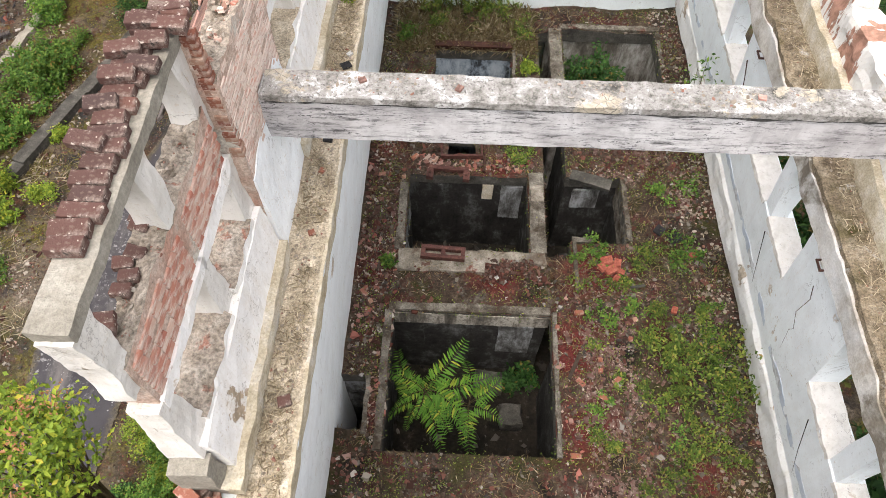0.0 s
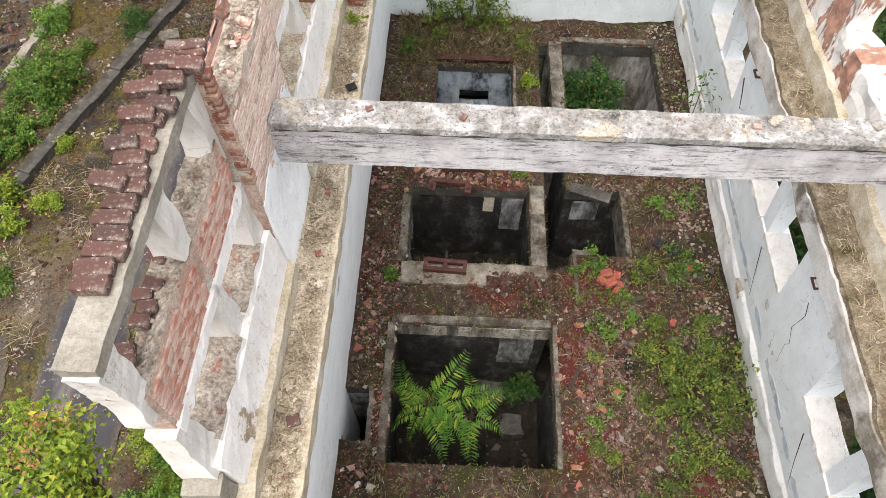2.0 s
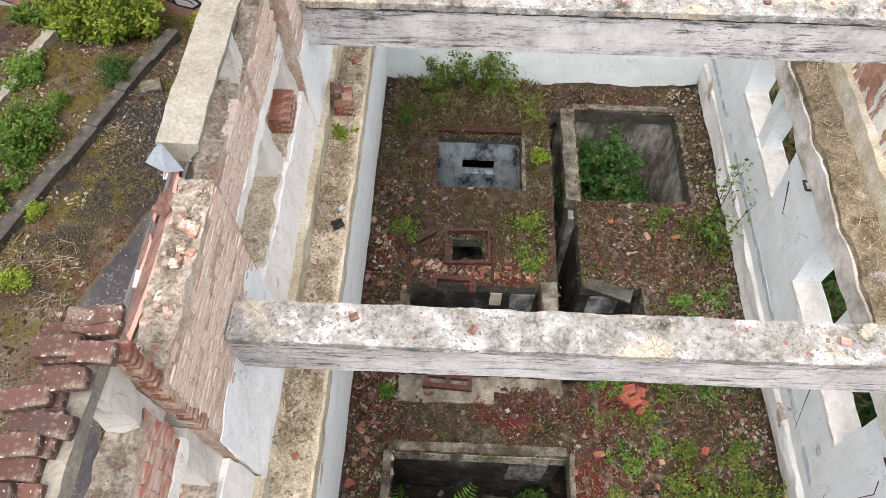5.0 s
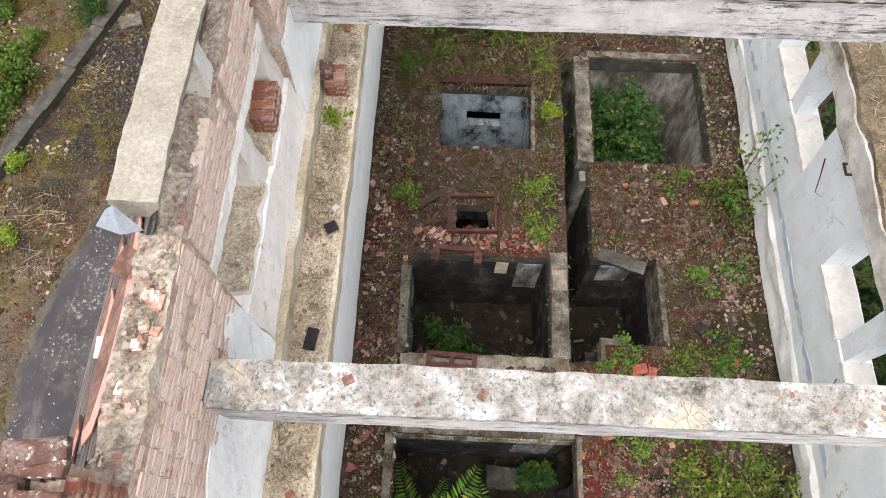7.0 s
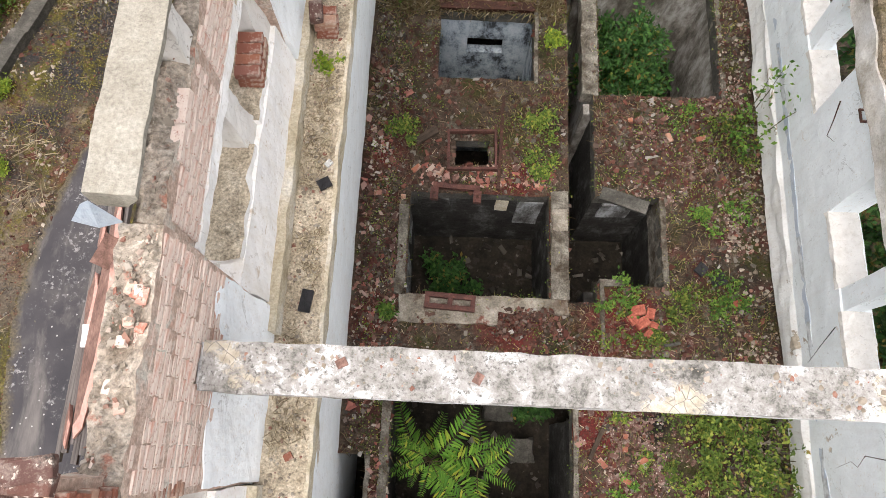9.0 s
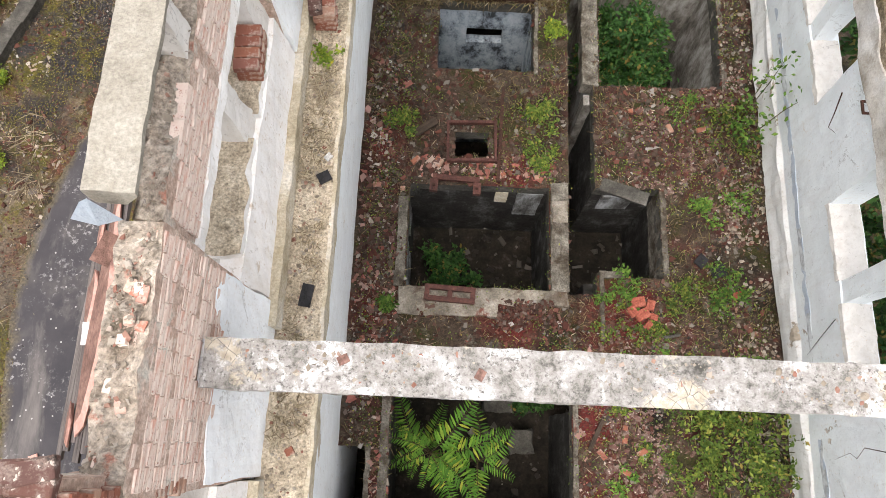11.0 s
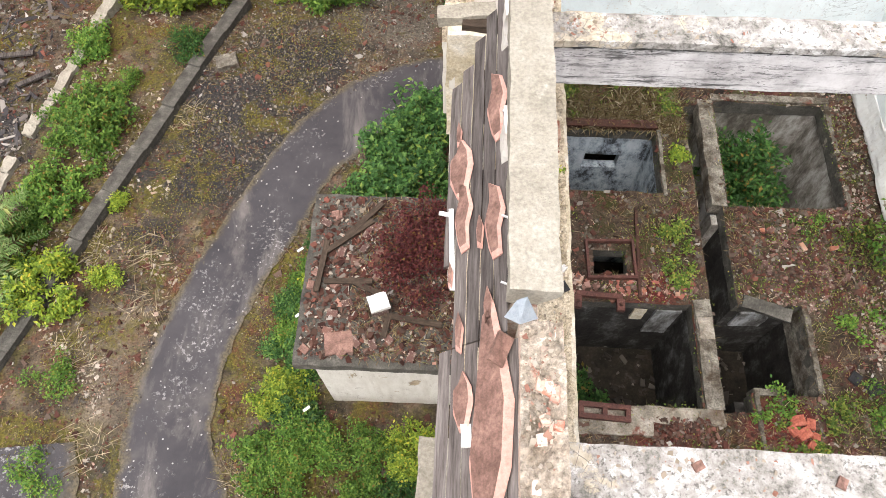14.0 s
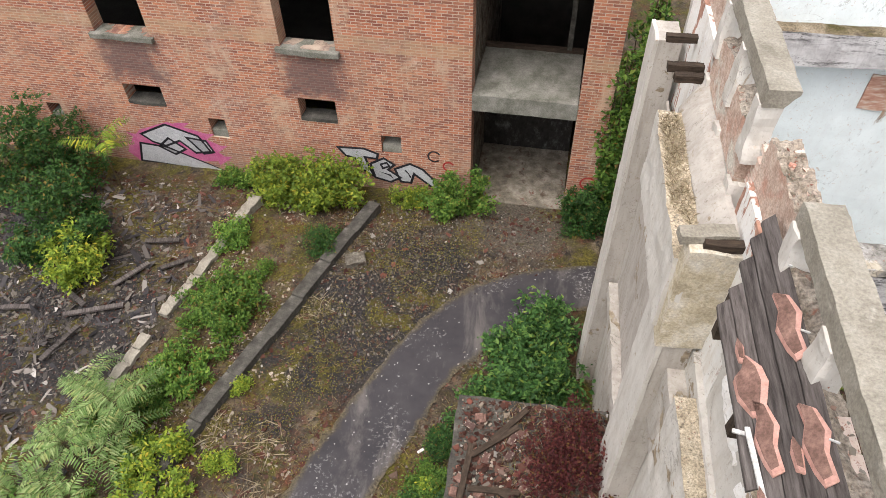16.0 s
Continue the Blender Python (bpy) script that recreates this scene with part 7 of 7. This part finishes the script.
TAG_B += [[(-13.15, -2.3), (-12.55, -2.35), (-12.4, -2.75), (-12.75, -2.85)], [(-14.15, -2.75), (-13.75, -2.4), (-13.3, -2.75), (-13.7, -3.0)]]
for letter in TAG_A + TAG_B:
    painted("graffiti_letter", [letter], "paint_white", "white sprayed letter", 0.006)
    outline("graffiti_outline", letter, 0.035, "paint_black", "black sprayed outline", 0.009)
for counter in ([(-7.3, -2.48), (-7.12, -2.4), (-7.05, -2.52), (-7.25, -2.62)], [(-7.3, -2.78), (-7.05, -2.85), (-7.0, -2.95)], [(-6.6, -2.6), (-6.45, -2.85)]):
    outline("graffiti_outline", counter, 0.03, "paint_black", "black sprayed line", 0.012, len(counter) > 3)
for a, b in ((-15.35, -2.75), (-15.1, -2.35), (-12.2, -2.05), (-11.9, -2.45), (-11.85, -2.85), (-12.9, -1.75)):
    painted("graffiti_spike", [[(a, b), (a + 0.5 if a < -14 else a - 0.5, b - 0.05), (a + 0.5 if a < -14 else a - 0.5, b - 0.4)]], "paint_pink", "pink sprayed spike", 0.0045)
ring = lambda u, w, r: [(u + r * math.cos(a), w + r * math.sin(a)) for a in [0.5 + 0.36 * k for k in range(15)]]
for u, w, rad, mat, label in ((-5.75, -2.0, 0.17, "paint_black", "dark sprayed ring"), (-5.35, -2.3, 0.15, "paint_red", "red sprayed ring"), (-1.55, -2.35, 0.2, "paint_red", "red sprayed ring")):
    outline("graffiti_ring", ring(u, w, rad), 0.025, mat, label, 0.006, False)
# dead branches in the rubble
branch = base("dead_branch", (-14.2, 3.1, GZ + 0.05), 20, "bare dead branch lying in the rubble", "branch")
limbs = []
def fork(p, d, length, depth):
    q = p + d * length
    limbs.append([tuple(p), tuple(p.lerp(q, 0.5) + Vector((0, 0, 0.03))), tuple(q)])
    for k in range(3 if depth else 0):
        turn = Vector((rng.uniform(-0.9, 0.9), rng.uniform(-0.9, 0.9), rng.uniform(-0.2, 0.35)))
        fork(p.lerp(q, rng.uniform(0.35, 1.0)), (d + turn).normalized(), length * rng.uniform(0.5, 0.75), depth - 1)
for a in (20, 60, 95, -15):
    fork(Vector((0, 0, 0.1)), Vector((math.cos(radians(a)), math.sin(radians(a)), 0.25)), 0.7, 3)
twig_tubes("branch", limbs, 0.011, "boards", branch)
for x, y, a, L in ((-13.2, 4.6, 20, 1.4), (-12.8, 5.8, 55, 1.0), (-14.0, 5.0, -30, 1.2), (-12.5, 7.0, 10, 0.9), (-13.5, 3.6, 70, 1.1), (-11.8, 6.3, 35, 0.8), (-15.3, 4.4, 10, 1.3)):
    slab_piece("plank", (x, y, GZ + 0.12), a, (L, 0.12, 0.05), "boards", "grey weathered plank in the rubble heap", "plank", step=0.12)

# ---- bricks of the ruined wall, each a piece of its own ----
n = Nodes("washed_brick", 0.92, 0.93)
c = n.ramp(n.rand_object(), [(0.0, (0.56, 0.34, 0.26)), (0.3, (0.64, 0.43, 0.35)), (0.5, (0.54, 0.25, 0.18)), (0.75, (0.68, 0.53, 0.45)), (1.0, (0.6, 0.38, 0.3))])
c = n.mix(n.step(n.noise(7, 7, 0.72, at=n.scaled(1, 0.6, 3)), 0.36, 0.55), c, (0.74, 0.63, 0.55))
c = n.mix(n.step(n.noise(26, 6, 0.75), 0.58, 0.66), c, (0.4, 0.2, 0.15))
M["washed_brick"] = n.done(c, n.noise(45, 6), 0.6, 0.015)
n = Nodes("red_brick", 0.92, 0.92)
c = n.ramp(n.rand_object(), [(0.0, (0.42, 0.16, 0.11)), (0.3, (0.52, 0.27, 0.2)), (0.5, (0.36, 0.12, 0.085)), (0.75, (0.6, 0.42, 0.34)), (1.0, (0.46, 0.2, 0.14))])
c = n.mix(n.step(n.noise(8, 7, 0.72, at=n.scaled(1, 0.7, 2.5)), 0.46, 0.6), c, (0.66, 0.54, 0.46))
M["red_brick"] = n.done(c, n.noise(45, 6), 0.6, 0.015)


def brick_face(x, y0, y1, z0, z1, mat, key, course=0.062, skip=0.07):
    """Courses of bricks standing a little proud of a wall face that looks towards +x."""
    meshes = [brick_mesh(key + str(k), 0.09, 0.235, 0.052, mat, 40 + k) for k in range(4)]
    half = [brick_mesh(key + "h" + str(k), 0.09, 0.112, 0.052, mat, 50 + k) for k in range(3)]
    row, z = 0, z0
    while z < z1 - 0.03:
        y, k = y0 - (0.12 if row % 2 else 0.0), 0
        while y < y1 - 0.05:
            L = 0.247 if row % 3 else 0.124
            a, b = max(y, y0), min(y + L, y1)
            if b - a > 0.08 and rng.uniform() > (0.3 if z > z1 - 0.07 else skip):
                me = meshes[(k + row) % 4] if b - a > 0.2 else half[(k + row) % 3]
                s = (b - a - 0.005) / (0.235 if b - a > 0.2 else 0.112)
                brick_at(me, pose(x + rng.uniform(-0.007, 0.004), (a + b) / 2, z + 0.03 + rng.uniform(-0.004, 0.004), rng.uniform(-2, 2), rng.uniform(-3, 3), rng.uniform(-1.5, 1.5)) @ Matrix.Diagonal((1, s, 1, 1)), west)
            y += L
            k += 1
        z += course
        row += 1


brick_face(-0.998, -4.08, -2.7, 5.2, 6.36, "washed_brick", "washed")
brick_face(-0.998, -0.33, 0.76, 5.2, 6.36, "washed_brick", "washed")
for k, (y0, y1) in enumerate(BAYS):
    mid = (y0 + y1) / 2 + (0.08 if k == 0 else 0.1)
    for a, b in ((y0 + 0.12, mid - 0.06), (mid + 0.06, y1 - 0.06)):
        brick_face(-1.118 if k == 0 else -1.105, a, b, 5.63, 6.12, "red_brick" if k == 0 else "washed_brick", "span%d" % k, skip=0.04)
# bricks left lying on the spandrel of the first bay
for k in range(12):
    y = -6.1 + 0.095 * k
    if k in (3, 8):
        continue
    brick_at(brick_mesh("spantop%d" % (k % 3), 0.13, 0.09, 0.06, "dark_brick", 70 + k % 3), pose(-1.28 + rng.uniform(-0.03, 0.05), y + rng.uniform(-0.02, 0.02), 6.185 + rng.uniform(-0.02, 0.01), rng.uniform(-9, 9), rng.uniform(-6, 12), rng.uniform(-14, 14)), west)
# a ragged course of bricks along the wall top
for k in range(17):
    y = -5.83 + 0.112 * k
    off = rng.uniform(-0.03, 0.015) - 0.035 * (k > 6) - 0.02 * (k % 3 == 1)
    brick_at(brick_mesh("cap%d" % (k % 5), 0.2 + 0.02 * (k % 3), 0.106, 0.07, "dark_brick", 80 + k % 5), pose(-1.215 + off, y, 6.89 + rng.uniform(-0.008, 0.012), rng.uniform(-6, 6), rng.uniform(-5, 5), rng.uniform(-9, 9)), west)
for x, y, z, a in ((-1.3, -4.62, 6.955, 8), (-1.17, -4.52, 6.95, -5), (-1.33, -4.4, 6.96, 14), (-1.18, -4.3, 6.95, 10), (-1.09, -4.16, 6.95, 0), (-1.27, -4.14, 6.96, 5), (-1.34, -4.85, 6.94, 15), (-1.33, -5.15, 6.95, -8)):
    brick_at(brick_mesh("cap%d" % (int(-y * 10) % 5), 0.185, 0.108, 0.075, "dark_brick", 80), pose(x, y, z, 3, 2, a), west)
# the orange brick edge at the end of the first pier
for k in range(20):
    z = 5.58 + 0.064 * k
    brick_at(brick_mesh("edge%d" % (k % 3), 0.105, 0.075 + 0.03 * (k % 2), 0.056, "brick", 90 + k % 3), pose(-1.0 - 0.002 * k, -4.085, z, 0, 0, rng.uniform(-1.5, 1.5)), west)
rbox("pier_horn", (-1.25, -4.12, 6.25), (-1.05, -3.98, 6.86), "mortar", west, 0.06, 0.012, label="brick horn standing on the pier")
for k in range(6):
    brick_at(brick_mesh("horn%d" % (k % 2), 0.1, 0.2, 0.065, "dark_brick", 95 + k % 2), pose(-1.2 + 0.04 * (k % 3), -4.0 + 0.05 * (k // 3), 6.9 + 0.004 * k, 0, 4, 80 + 5 * k), west)
# rubble bricks under the wall's broken end
for k in range(26):
    brick_at(brick_mesh("stub%d" % (k % 4), 0.2, 0.11, 0.065, "dark_brick" if k % 3 else "brick", 100 + k % 4), pose(-1.25 + rng.uniform(-0.22, 0.25), -6.55 - rng.uniform(0, 0.5), 4.07 + 0.06 * (k % 4), rng.uniform(-10, 10), rng.uniform(-10, 10), rng.uniform(0, 180)), west)
# fallen bricks on the pier tops
for k in range(12):
    y = rng.uniform(-4.0, -2.9) if k < 10 else rng.uniform(-0.3, 0.7)
    me = brick_mesh("pier%d" % (k % 5), 0.055 + 0.02 * (k % 3), 0.05, 0.04, ("red_brick", "washed_brick")[k % 2], 120 + k % 5)
    brick_at(me, pose(rng.uniform(-1.12, -1.0), y, 6.385, rng.uniform(-12, 12), rng.uniform(4, 18), rng.uniform(60, 120)), west)
